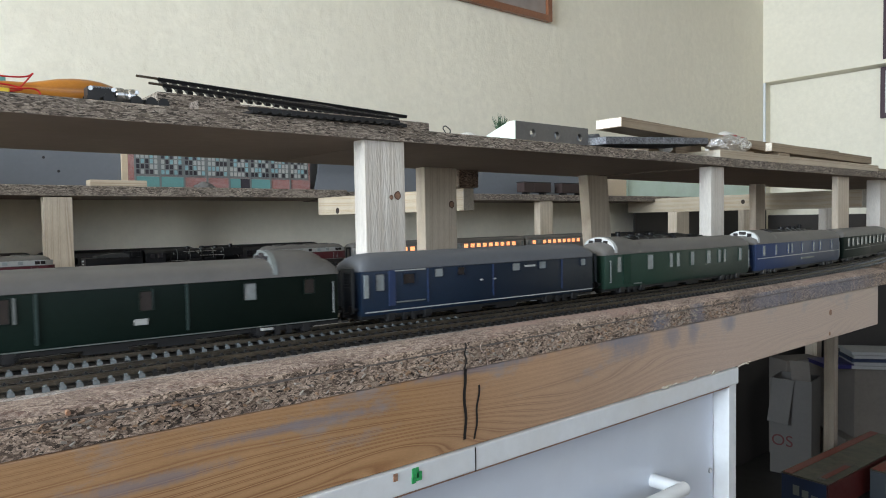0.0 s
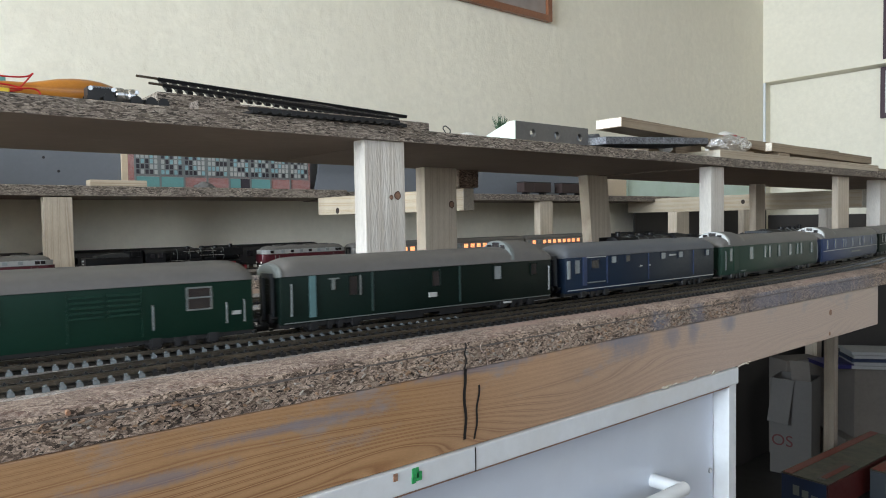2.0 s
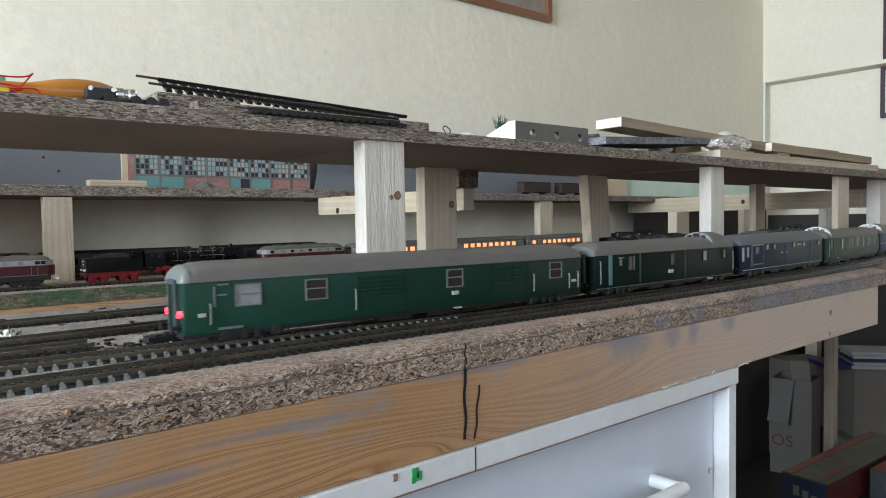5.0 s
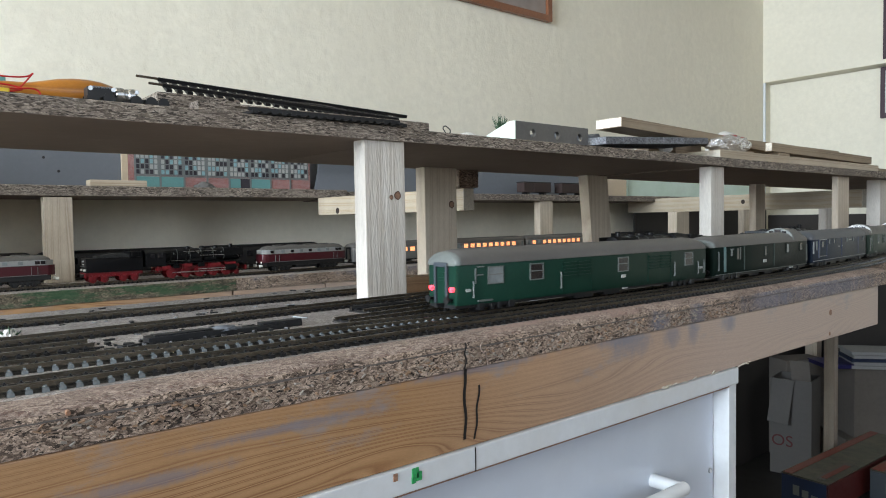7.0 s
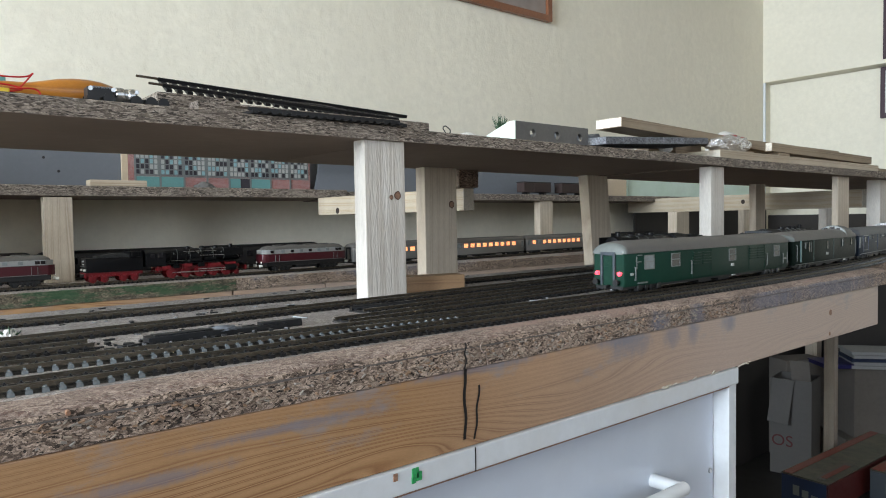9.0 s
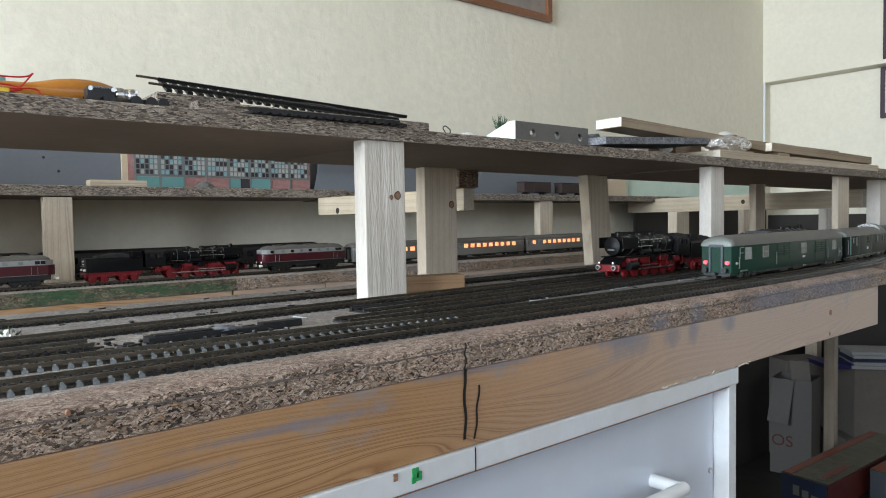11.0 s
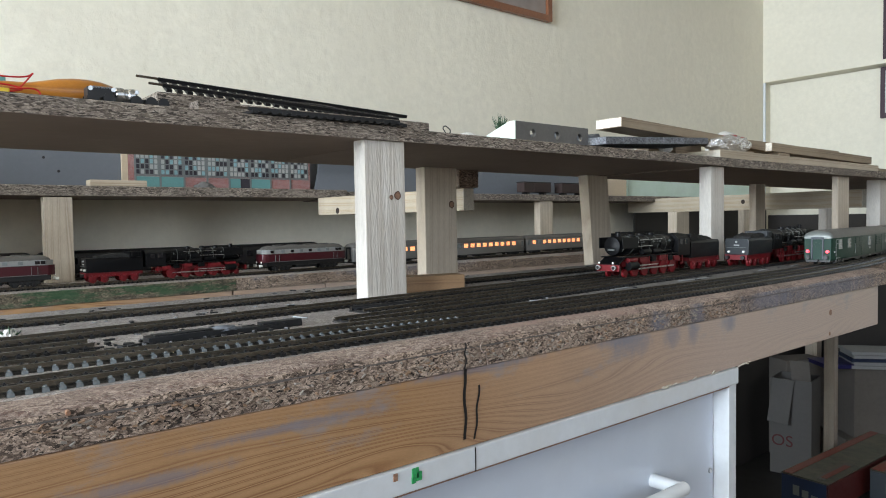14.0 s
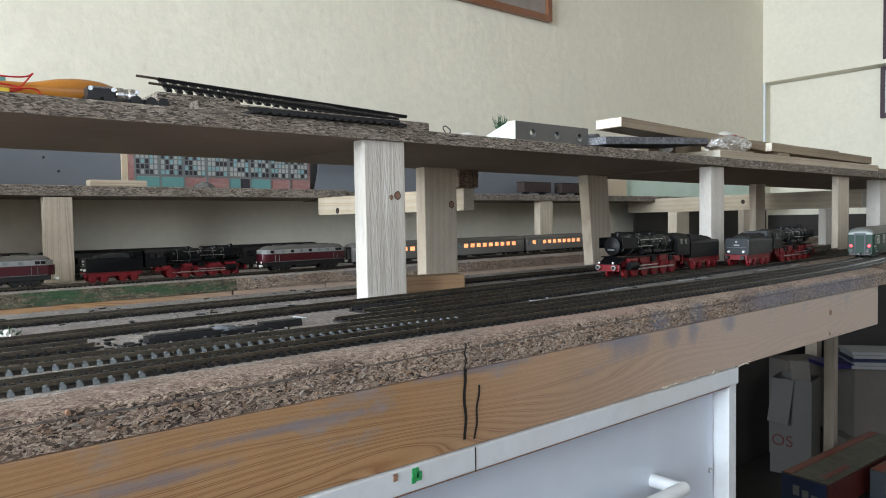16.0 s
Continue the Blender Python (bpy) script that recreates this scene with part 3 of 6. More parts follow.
for cx, cz, r in ((0.243, -0.0845, 0.0030), (0.2455, -0.0868, 0.0025), (0.2415, -0.0885, 0.0018)):
    box(bm, cx - r, cx + r * 0.7, FRONT - 0.0016, FRONT - 0.0005, cz - r * 1.2, cz + r)
part("paint_splash", bm, M_GREENPAINT, cab, "green paint splash", 0.0004)
bm = bmesh.new()
box(bm, 0.2265, 0.2295, FRONT - 0.0016, FRONT - 0.0005, -0.0860, -0.0815)
part("chipped_spot", bm, M_KNOT, cab, "", 0.0003)
bm = bmesh.new()
box(bm, 0.2905, 0.2913, FRONT - 0.0013, FRONT - 0.0007, -0.0955, -0.0802)
part("marker_line", bm, M_INK, cab, "black felt-pen line")


# ---------------------------------------------------------------- upper shelf over the near table
SB, ST = 0.141, 0.1545
shelf = thing("upper_shelf", "raised chipboard shelf board on pine posts", "shelf")


def board_edge(x0, x1, y0, y1a, y1b, z0, z1, seed, tilt=0.0):
    bm = bmesh.new()
    secs = []
    n = int((x1 - x0) / 0.012) + 2
    for i in range(n):
        x = x0 + (x1 - x0) * i / (n - 1)
        w = 0.0007 * noise.noise((x * 40, seed, 0)) + 0.0005 * noise.noise((x * 150, seed, 2))
        yb = y1a + (y1b - y1a) * i / (n - 1)
        secs.append([(x, y0 + w, z0), (x, y0 + w * 0.4, z0 + (z1 - z0) * 0.5), (x, y0 + w, z1 - 0.0012), (x, y0 + 0.0014 + w, z1 + w * 0.5), (x, yb, z1), (x, yb, z0)])
    loft(bm, secs)
    return bm


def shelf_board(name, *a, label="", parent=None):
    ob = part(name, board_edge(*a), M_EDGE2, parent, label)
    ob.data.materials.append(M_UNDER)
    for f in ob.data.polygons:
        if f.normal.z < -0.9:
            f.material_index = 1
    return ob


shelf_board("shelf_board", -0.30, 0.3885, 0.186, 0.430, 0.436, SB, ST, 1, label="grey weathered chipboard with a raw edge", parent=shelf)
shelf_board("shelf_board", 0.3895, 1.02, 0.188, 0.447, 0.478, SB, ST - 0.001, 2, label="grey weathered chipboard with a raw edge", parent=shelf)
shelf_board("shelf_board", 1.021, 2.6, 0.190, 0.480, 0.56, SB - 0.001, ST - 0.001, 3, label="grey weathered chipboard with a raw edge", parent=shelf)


def batten(name, x0, x1, y0, y1, z0, z1, mat, parent, label="", lean=0.0, turn=0.0, bevel=0.0012):
    bm = bmesh.new()
    vs = box(bm, x0, x1, y0, y1, z0, z1)
    if turn:
        c = Vector(((x0 + x1) / 2, (y0 + y1) / 2, 0))
        bmesh.ops.rotate(bm, cent=c, matrix=Matrix.Rotation(radians(turn), 3, 'Z'), verts=vs)
    for v in vs:
        v.co.x += lean * (v.co.z - z0)
    return part(name, bm, mat, parent, label, bevel)


M_KNOTRIM = plain("knot_rim", (0.09, 0.045, 0.03), 0.7, var=0.4, scale=900, bump=0.3)


def post_knots(spots, y, parent):
    for kx, kz, r in spots:
        bm = bmesh.new()
        outline = [(kx + r * (1 + 0.18 * noise.noise((a * 1.1, kx * 90, 2))) * math.cos(a) * 0.95, kz + r * (1.05 + 0.2 * noise.noise((a * 1.3, kz * 90, 7))) * math.sin(a)) for a in [i * math.tau / 18 for i in range(18)]]
        loft(bm, [[(px, y + 0.002, pz) for px, pz in outline], [(px, y - 0.0003, pz) for px, pz in outline]])
        kn = part("knot", bm, M_KNOTRIM, parent, "dark rimmed knot")
        bm = bmesh.new()
        core = [(kx + (px - kx) * 0.74, kz + (pz - kz) * 0.76) for px, pz in outline]
        loft(bm, [[(px, y + 0.001, pz) for px, pz in core], [(px, y - 0.0006, pz) for px, pz in core]])
        part("knot_core", bm, M_KNOT, kn)


p1 = batten("post", 0.3535, 0.3995, 0.190, 0.209, TOP, SB, M_PINE_W, shelf, "bleached pine post")
post_knots(((0.3902, 0.0895, 0.0040), (0.3828, 0.0875, 0.0022)), 0.190, p1)
p2 = batten("post", 0.6090, 0.6690, 0.425, 0.446, FLOOR, SB, M_PINE_Z, shelf, "brownish pine post standing behind the table")
post_knots(((0.6585, 0.0875, 0.0052),), 0.425, p2)
batten("post", 1.082, 1.140, 0.437, 0.458, FLOOR, SB, M_PINE_Z, shelf, "leaning pine post", lean=-0.095)
p4 = batten("post", 0.988, 1.027, 0.200, 0.220, TOP, SB - 0.001, M_PINE_W, shelf, "pine post with split edge")
batten("post", 1.657, 1.706, 0.455, 0.472, TOP, SB - 0.001, M_PINE_Z, shelf, "pine post")
batten("post", 1.501, 1.558, 0.212, 0.224, TOP, SB - 0.001, M_PINE_Z, shelf, "pine post")
batten("post", 1.765, 1.81, 0.222, 0.25, TOP, SB - 0.001, M_PINE_W, shelf, "pine post")
batten("post", 1.748, 1.79, 0.330, 0.3475, TOP, 0.0775, M_PINE_W, shelf, "short pine post under a batten")

bm = bmesh.new()
box(bm, -0.05, 0.05, -0.012, 0.012, 0, 0.0165, m=pose(0.436, 0.222, TOP, 0, 0, -17))
solid("wood_block", bm, M_ORANGEPINE, "short offcut of orange pine lying on the table", "wood block", 0.001)

M_DARK = plain("dark_hole", (0.03, 0.02, 0.015), 0.8, var=0.2)
# cross battens from the near shelf to the shelf on the back wall
for xa, ya, xb, yb, z0, z1 in ((0.720, 0.456, 0.717, 0.902, 0.079, 0.1140), (1.79, 0.262, 1.95, 1.02, 0.078, 0.121)):
    L = math.hypot(xb - xa, yb - ya)
    m = Matrix.Translation((xa, ya, 0)) @ Matrix.Rotation(math.atan2(yb - ya, xb - xa) - math.pi / 2, 4, 'Z')
    bm = bmesh.new()
    box(bm, -0.011, 0.011, 0, L, z0, z1, m=m)
    cb = thing("cross_batten", "planed pine batten bridging two shelves", "batten", "cross battens")
    part("batten", bm, M_PINE_Y, cb, "", 0.001)
    # no real opening: a dark disc gives the hole's inner shade
    bm = bmesh.new()
    hy = L - 0.075 if xa < 1 else L * 0.42
    hz = z0 + 0.0075 if xa < 1 else (z0 + z1) / 2 + 0.002
    rod(bm, m @ Vector((-0.0114, hy, hz)), m @ Vector((-0.009, hy, hz)), 0.0062, seg=16)
    part("knot_hole", bm, M_DARK, cb, "dark disc painted as the shade inside a knot hole")
    bm = bmesh.new()
    box(bm, -0.0105, 0.0105, -0.0006, 0.001, z0 + 0.0005, z1 - 0.0005, m=m)
    part("sawn_end", bm, M_END, cb, "pale sawn end")

# ---------------------------------------------------------------- far table, back shelf
FT, FY = -0.0262, 0.749
far = thing("far_railway_table", "chipboard railway table along the wall with orange beam", "table")
for k, (x0, x1, mt, lb) in enumerate(((-0.3, 0.462, M_GREENEDGE, "chipboard smeared with green paint"), (0.463, 2.9, M_EDGE, "raw brown chipboard"))):
    ob = part("chipboard_top", board_edge(x0, x1, FY, WY1 - 0.003, WY1 - 0.003, FT - 0.020, FT, 7 + k), mt, far, lb)
    ob.data.materials.append(M_TOP)
    for f in ob.data.polygons:
        if f.normal.z > 0.9:
            f.material_index = 1
for x0, x1 in ((-0.3, 0.455), (0.458, 0.63), (0.632, 2.9)):
    bm = bmesh.new()
    box(bm, x0, x1, FY + 0.001, FY + 0.022, FT - 0.09, FT - 0.0205)
    part("front_beam", bm, M_BEAM, far, "orange pine beam", 0.001)
for lx in (0.1, 1.4, 2.85):
    bm = bmesh.new()
    box(bm, lx - 0.022, lx + 0.022, FY + 0.03, FY + 0.074, FLOOR, FT - 0.02)
    part("leg", bm, M_PINE_Z, far, "", 0.001)

batten("post", 1.87, 1.94, 0.80, 0.83, FT, 0.0775, M_PINE_Z, far, "short pine post under a batten")
back = thing("back_shelf", "chipboard wall shelf on pine posts behind the trains", "shelf")
shelf_board("shelf_board", -0.3, 0.775, 0.900, WY1 - 0.003, WY1 - 0.003, 0.1145, 0.1315, 11, label="grey chipboard", parent=back)
shelf_board("shelf_board", 0.777, 2.03, 0.902, WY1 - 0.003, WY1 - 0.003, 0.1125, 0.1285, 12, label="grey chipboard", parent=back)
shelf_board("shelf_board", 2.032, 2.9, 0.955, WY1 - 0.003, WY1 - 0.003, 0.1145, 0.1315, 13, label="grey chipboard", parent=back)
for x0, x1, y0 in ((0.212, 0.254, 0.905), (1.385, 1.436, 0.91), (2.6, 2.66, 0.96)):
    batten("post", x0, x1, y0, y0 + 0.022, FT, 0.1125, M_PINE_Z, back, "pale pine post")


# ---------------------------------------------------------------- track
def main_y(x):
    """Course of the track that carries the express train."""
    if x < -0.05:
        return main_y(-0.05) - 0.0884 * (x + 0.05)
    if x > 1.35:
        return main_y(1.35) + 0.148 * (x - 1.35)
    return 0.06977 - 0.08488 * x + 0.03728 * x * x + 0.02497 * x ** 3


def line_y(x):
    """Course of the empty front track."""
    if x > 1.25:
        return 0.0453 + 0.166 * (x - 1.25)
    return 0.02428 - 0.03695 * x - 0.0321 * x * x + 0.06041 * x ** 3 - 0.0085 * max(0.0, 1 - x / 0.28)


def heading(x, f):
    return math.atan2(f(x + 0.01) - f(x - 0.01), 0.02)


GK = 1.08             # size of the track against true H0


def sleeper_mesh(pale):
    """A sleeper with its rail chairs; the pale kind has window glint painted on its ends."""
    bm = bmesh.new()
    prof = [(-0.00155, 0), (-0.00135, 0.0020), (0.00135, 0.0020), (0.00155, 0)]
    loft(bm, [[(x, y * GK, z) for x, z in prof] for y in (-0.0130, 0.0130)])
    for s in (-1, 1):
        for o, w, h in ((0.0108, 0.0010, 0.0031), (0.0060, 0.0007, 0.0030)):
            loft(bm, [[(x * w, (s * o + y * 0.0012) * GK, z) for x, y in ((-1, -1), (1, -1), (1, 1), (-1, 1))] for z in (0.0019, 0.0024)])
            loft(bm, [[(x * w * 0.6, (s * o + y * 0.0005) * GK, z) for x, y in ((-1, -1), (1, -1), (1, 1), (-1, 1))] for z in (0.0023, h)])
    me = mesh_of("sleeper", bm, M_SLEEPER, 0.0, False)
    me.materials.append(M_CHAIR_GLINT)
    for f in me.polygons:
        if pale and (f.center.z > 0.0021 and abs(f.center.y) > 0.009 * GK or abs(f.center.y) > 0.0125 * GK) or f.center.z > 0.0029 and abs(f.center.y) < 0.008 * GK:
            f.material_index = 1
    return me


SLEEPER = sleeper_mesh(False)
SLEEPER_PALE = sleeper_mesh(True)
RAILP = [(y, z - 0.0048 + 0.0016 * (0.0090 - z) / 0.0039) for y, z in [(-0.0011, 0.0051), (0.0011, 0.0051), (0.0011, 0.0056), (0.0004, 0.0059), (0.0004, 0.0076), (0.0008, 0.0079), (0.0008, 0.0090), (-0.0008, 0.0090), (-0.0008, 0.0079), (-0.0004, 0.0076), (-0.0004, 0.0059), (-0.0011, 0.0056)]]


RH = -0.0048          # rail head of the near tracks


M_BED = plain("track_bed_dust", (0.034, 0.031, 0.028), 0.8, var=0.45, scale=500, bump=0.5, stain=(0.10, 0.09, 0.08), spread=40)


def track(f, x0, x1, base, label, pitch=0.0068, near=999.0, pale=-1.0, group="model railway track"):
    tr = thing("model_track", label, "model track", group)
    for s in (-1, 1):
        bm = bmesh.new()
        secs = []
        n = int((x1 - x0) / 0.02) + 2
        for i in range(n):
            x = x0 + (x1 - x0) * i / (n - 1)
            h = heading(x, f)
            secs.append([(x - math.sin(h) * (s * 0.00825 * GK + y), f(x) + math.cos(h) * (s * 0.00825 * GK + y), base + z) for y, z in RAILP])
        loft(bm, secs)
        part("rail", bm, M_RAIL, tr, "dull metal rail")
    bm = bmesh.new()
    secs = []
    n = int((x1 - x0) / 0.03) + 2
    for i in range(n):
        x = x0 + (x1 - x0) * i / (n - 1)
        h = heading(x, f)
        secs.append([(x - math.sin(h) * y, f(x) + math.cos(h) * y, base + z) for y, z in ((-0.0118 * GK, 0.0002), (-0.0112 * GK, 0.0009), (0.0112 * GK, 0.0009), (0.0118 * GK, 0.0002))])
    loft(bm, secs)
    part("track_bed", bm, M_BED, tr, "dark dusty bed between the sleepers")
    n = int((x1 - x0) / pitch)
    rest = bmesh.new()
    for i in range(n):
        x = x0 + (i + 0.5) * pitch
        m = Matrix.Translation((x, f(x), base)) @ Matrix.Rotation(heading(x, f) + rng.uniform(-0.012, 0.012), 4, 'Z')
        if x < near:
            ob = new("sleeper", SLEEPER_PALE if x < pale else SLEEPER)
            ob.parent = tr
            ob.matrix_basis = m
        else:
            box(rest, -0.0016, 0.0016, -0.0140 * GK, 0.0140 * GK, 0, 0.0018, m=m)
    if rest.verts:
        tagged(part("sleeper_rest", rest, M_SLEEPER, tr), kind="stuff")
    else:
        rest.free()
    return tr


def second_y(x):
    return 0.1107 + 0.0443 * x


def third_y(x):
    return 0.252 + 0.01 * x


def inner_y(x):
    return 0.0676 + 0.0557 * x


def far_y(x):
    return 0.806 + 0.06 * max(0.0, x - 0.55)


track(line_y, 0.02, 1.60, TOP, "empty black sleepered model track along the table edge", near=1.25, pale=0.104)
track(main_y, 0.02, 1.75, TOP, "model track that carries the express train", near=1.25, pale=0.335)
track(second_y, 0.30, 1.75, TOP, "model track on the grey table", near=1.1)
track(third_y, 0.02, 2.2, TOP, "model track behind the shelf posts", near=1.1)
track(far_y, 0.05, 2.6, FT, "model track on the far table", near=1.2)
track(inner_y, 0.26, 1.75, TOP, "model track on the grey table", near=1.1)
track(lambda x: 0.155 + 0.045 * x, 0.03, 1.5, TOP, "model track on the grey table", near=1.0)
track(lambda x: 0.112 - 0.01 * x, 0.03, 0.100, TOP, "short end of old model track")


# ---------------------------------------------------------------- coaches
HW, Z0, Z1, ZR = 0.0162, 0.0074, 0.0348, 0.0452


def roof_section(x, k, w=1.0):
    """Half-round roof section; k lowers it towards the ends."""
    pts = []
    n = 12
    for i in range(n + 1):
        a = math.pi * i / n
        y = -math.cos(a) * (HW + 0.0006) * w
        z = Z1 + (ZR - Z1) * k * (math.sin(a) ** 0.72 if math.sin(a) > 0 else 0)
        pts.append((x, y, z))
    return pts + [(x, (HW - 0.002) * w, Z1 - 0.0006), (x, -(HW - 0.002) * w, Z1 - 0.0006)]


def bogie(root, x, wheel_r=0.0052, base=0.0143, low=0.0):
    bg = part("bogie", boxed(x - 0.0195, x + 0.0195, -0.0140, -0.0112, 0.0034 - low, 0.0088 - low * 0.6), M_BLACK, root, "", 0.0006)
    for s in (-1, 1):
        bm = bmesh.new()
        rod(bm, (x + s * base, -0.0098, wheel_r - low), (x + s * base, 0.0098, wheel_r - low), 0.0012, seg=8)
        for y in (-0.0098, 0.0068):
            rod(bm, (x + s * base, y, wheel_r - low), (x + s * base, y + 0.003, wheel_r - low), wheel_r, seg=20)
        part("wheelset", bm, M_BLACK, bg, "dark metal wheels")
        bm = bmesh.new()
        for y in (-0.0156,):
            box(bm, x + s * base - 0.0028, x + s * base + 0.0028, y, y + 0.0045, 0.0018 - low, 0.0074 - low)
            box(bm, x + s * base * 0.25 - 0.0018, x + s * base * 0.25 + 0.0018, y + 0.0006, y + 0.0040, 0.0014 - low, 0.0066 - low)
        part("axle_box", bm, M_BLACK, bg, "", 0.0006)
    bm = bmesh.new()
    box(bm, x - 0.019, x + 0.019, 0.0105, 0.0125, 0.0040 - low, 0.0086 - low * 0.4)
    box(bm, x - 0.004, x + 0.004, -0.0105, 0.0105, 0.005 - low, 0.0098)
    part("bogie_frame", bm, M_BLACK, bg, "", 0.0005)


def pane_on(root, x, w, z0, z1, glass, rim, bar=True, y=None, side=-1):
    """A window of a coach side: rim of four strips, a bar and the pane."""
    yy = (-(HW) if y is None else y)
    t = 0.0008 if w > 0.008 else 0.0005
    wn = part("window", boxed(x - w / 2, x + w / 2, yy - 0.00025, yy + 0.001, z0, z1), glass, root)
    bm = bmesh.new()
    for a in ((x - w / 2 - t, x - w / 2, z0 - t, z1 + t), (x + w / 2, x + w / 2 + t, z0 - t, z1 + t), (x - w / 2, x + w / 2, z1, z1 + t), (x - w / 2, x + w / 2, z0 - t, z0)):
        box(bm, a[0], a[1], yy - 0.0006, yy + 0.001, a[2], a[3])
    if bar:
        zm = z0 + (z1 - z0) * 0.55
        box(bm, x - w / 2, x + w / 2, yy - 0.0005, yy + 0.001, zm - 0.0004, zm + 0.0004)
    part("window_frame", bm, rim, wn)
    return wn


def coach(name, L, body, roof, label, windows, strips=(), tail=False, cupola=None, louvres=None, rails=(), line=None, extras=(), group="express train coaches", low=-0.001, arc=False):
    root = thing(name, label, "model coach", group)
    h = L / 2 - 0.0012
    bm = bmesh.new()
    prof = [(-HW + 0.0008, Z0), (-HW, Z0 + 0.003), (-HW, Z1 - 0.002), (-HW + 0.0003, Z1), (HW - 0.0003, Z1), (HW, Z1 - 0.002), (HW, Z0 + 0.003), (HW - 0.0008, Z0)]
    secs = []
    for x, k in ((-h, 0.93), (-h + 0.0016, 1.0), (h - 0.0016, 1.0), (h, 0.93)):
        secs.append([(x, y * k, z) for y, z in prof])
    loft(bm, secs)
    part("body", bm, body, root)
    bm = bmesh.new()
    secs = [roof_section(s * (h + 0.0006 - d), k, w) for s, d, k, w in
            ((-1, 0, 0.28, 0.90), (-1, 0.0012, 0.55, 0.96), (-1, 0.004, 0.80, 0.99), (-1, 0.009, 0.95, 1), (-1, 0.016, 1, 1), (1, 0.016, 1, 1), (1, 0.009, 0.95, 1), (1, 0.004, 0.80, 0.99), (1, 0.0012, 0.55, 0.96), (1, 0, 0.28, 0.90))]
    loft(bm, secs)
    part("roof", bm, roof, root, "curved grey roof")
    bm = bmesh.new()
    box(bm, -h, h, -HW + 0.0026, HW - 0.0026, Z0 - 0.0022, Z0 + 0.0004)
    for x0, x1 in ((-0.030, -0.008), (0.006, 0.026)):
        box(bm, x0, x1, -0.0125, 0.0125, Z0 - 0.0052 - low * 0.5, Z0 - 0.002)
    part("underframe", bm, M_BLACK, root, "", 0.0)
    for s in (-1, 1):
        bogie(root, s * (h - 0.036), low=low)
        # gangway with rubber surround, door and buffers
        bm = bmesh.new()
        xe = s * h
        for y0, y1, z0, z1 in ((-0.0072, -0.0052, Z0 + 0.001, Z1 + 0.001), (0.0052, 0.0072, Z0 + 0.001, Z1 + 0.001), (-0.0072, 0.0072, Z1 - 0.0015, Z1 + 0.0015)):
            box(bm, min(xe, xe + s * 0.0022), max(xe, xe + s * 0.0022), y0, y1, z0, z1)
        gw = part("gangway", bm, M_GREYBOX, root, "grey gangway surround", 0.0005)
        bm = bmesh.new()
        box(bm, min(xe, xe + s * 0.0007), max(xe, xe + s * 0.0007), -0.005, 0.005, Z0 + 0.0015, Z1 - 0.002)
        for i in range(4):
            zz = Z1 - 0.006 - i * 0.0018
            box(bm, min(xe, xe + s * 0.0012), max(xe, xe + s * 0.0012), -0.0038, 0.0038, zz, zz + 0.0008)
        part("end_door", bm, body, gw, "slatted end door")
        for y in (-0.0101, 0.0101):
            bm = bmesh.new()
            rod(bm, (xe, y, 0.0112), (xe + s * 0.0045, y, 0.0112), 0.0010, seg=8)
            rod(bm, (xe + s * 0.0045, y, 0.0112), (xe + s * 0.0055, y, 0.0112), 0.0026, seg=14)
            part("buffer", bm, M_BLACK, root)
        bm = bmesh.new()
        box(bm, min(xe, xe + s * 0.006), max(xe, xe + s * 0.006), -0.0015, 0.0015, 0.006, 0.0085)
        part("coupling", bm, M_BLACK, root)
    if tail:
        bm = bmesh.new()
        secs = [roof_section(-h - 0.0009, 0.32, 0.93), roof_section(-h + 0.0002, 0.62, 0.985), roof_section(-h + 0.0022, 0.82, 1.004), roof_section(-h + 0.0034, 0.86, 1.005)]
        loft(bm, secs)
        part("roof_end_cap", bm, M_RIM, root, "pale roof end")
        for y in (-0.0112, 0.0112):
            bm = bmesh.new()
            rod(bm, (-h - 0.0018, y, Z0 + 0.0108), (-h + 0.001, y, Z0 + 0.0108), 0.0018, seg=14)
            part("tail_lamp", bm, M_TAIL, root, "glowing red tail lamp")
    if arc:
        bm = bmesh.new()
        loft(bm, [roof_section(-h - 0.0008, 0.62, 0.99), roof_section(-h - 0.0001, 0.66, 1.006), roof_section(-h + 0.0008, 0.70, 1.008)])
        part("roof_end_cap", bm, M_RIM, root, "pale rim at the roof end")
    for w in windows:
        pane_on(root, *w)
    for x, w, z0, z1, mt in strips:
        part("strip", boxed(x - w / 2, x + w / 2, -HW - 0.0006, -HW + 0.001, z0, z1), mt, root)
    for x, z0, z1 in rails:
        bm = bmesh.new()
        rod(bm, (x, -HW - 0.0010, z0), (x, -HW - 0.0010, z1), 0.0004, seg=6)
        for z in (z0, z1):
            rod(bm, (x, -HW - 0.0010, z), (x, -HW + 0.001, z), 0.0004, seg=6)
        part("grab_rail", bm, M_TRIM, root, "silver grab rail")
    for x0, x1 in (louvres or ()):
        for c in ((x0 * 0.75 + x1 * 0.25), (x0 * 0.25 + x1 * 0.75)):
            bm = bmesh.new()
            for i in range(5):
                z = 0.0205 + i * 0.0025
                box(bm, c - (x1 - x0) * 0.22, c + (x1 - x0) * 0.22, -HW - 0.0011, -HW + 0.001, z, z + 0.0011)
            part("louvre", bm, body, root)
        for x in (x0, x1):
            bm = bmesh.new()
            box(bm, x - 0.0003, x + 0.0003, -HW - 0.0004, -HW + 0.001, Z0 + 0.002, Z1 - 0.001)
            part("door_joint", bm, body, root)
    if line:
        z, t, mt = line
        bm = bmesh.new()
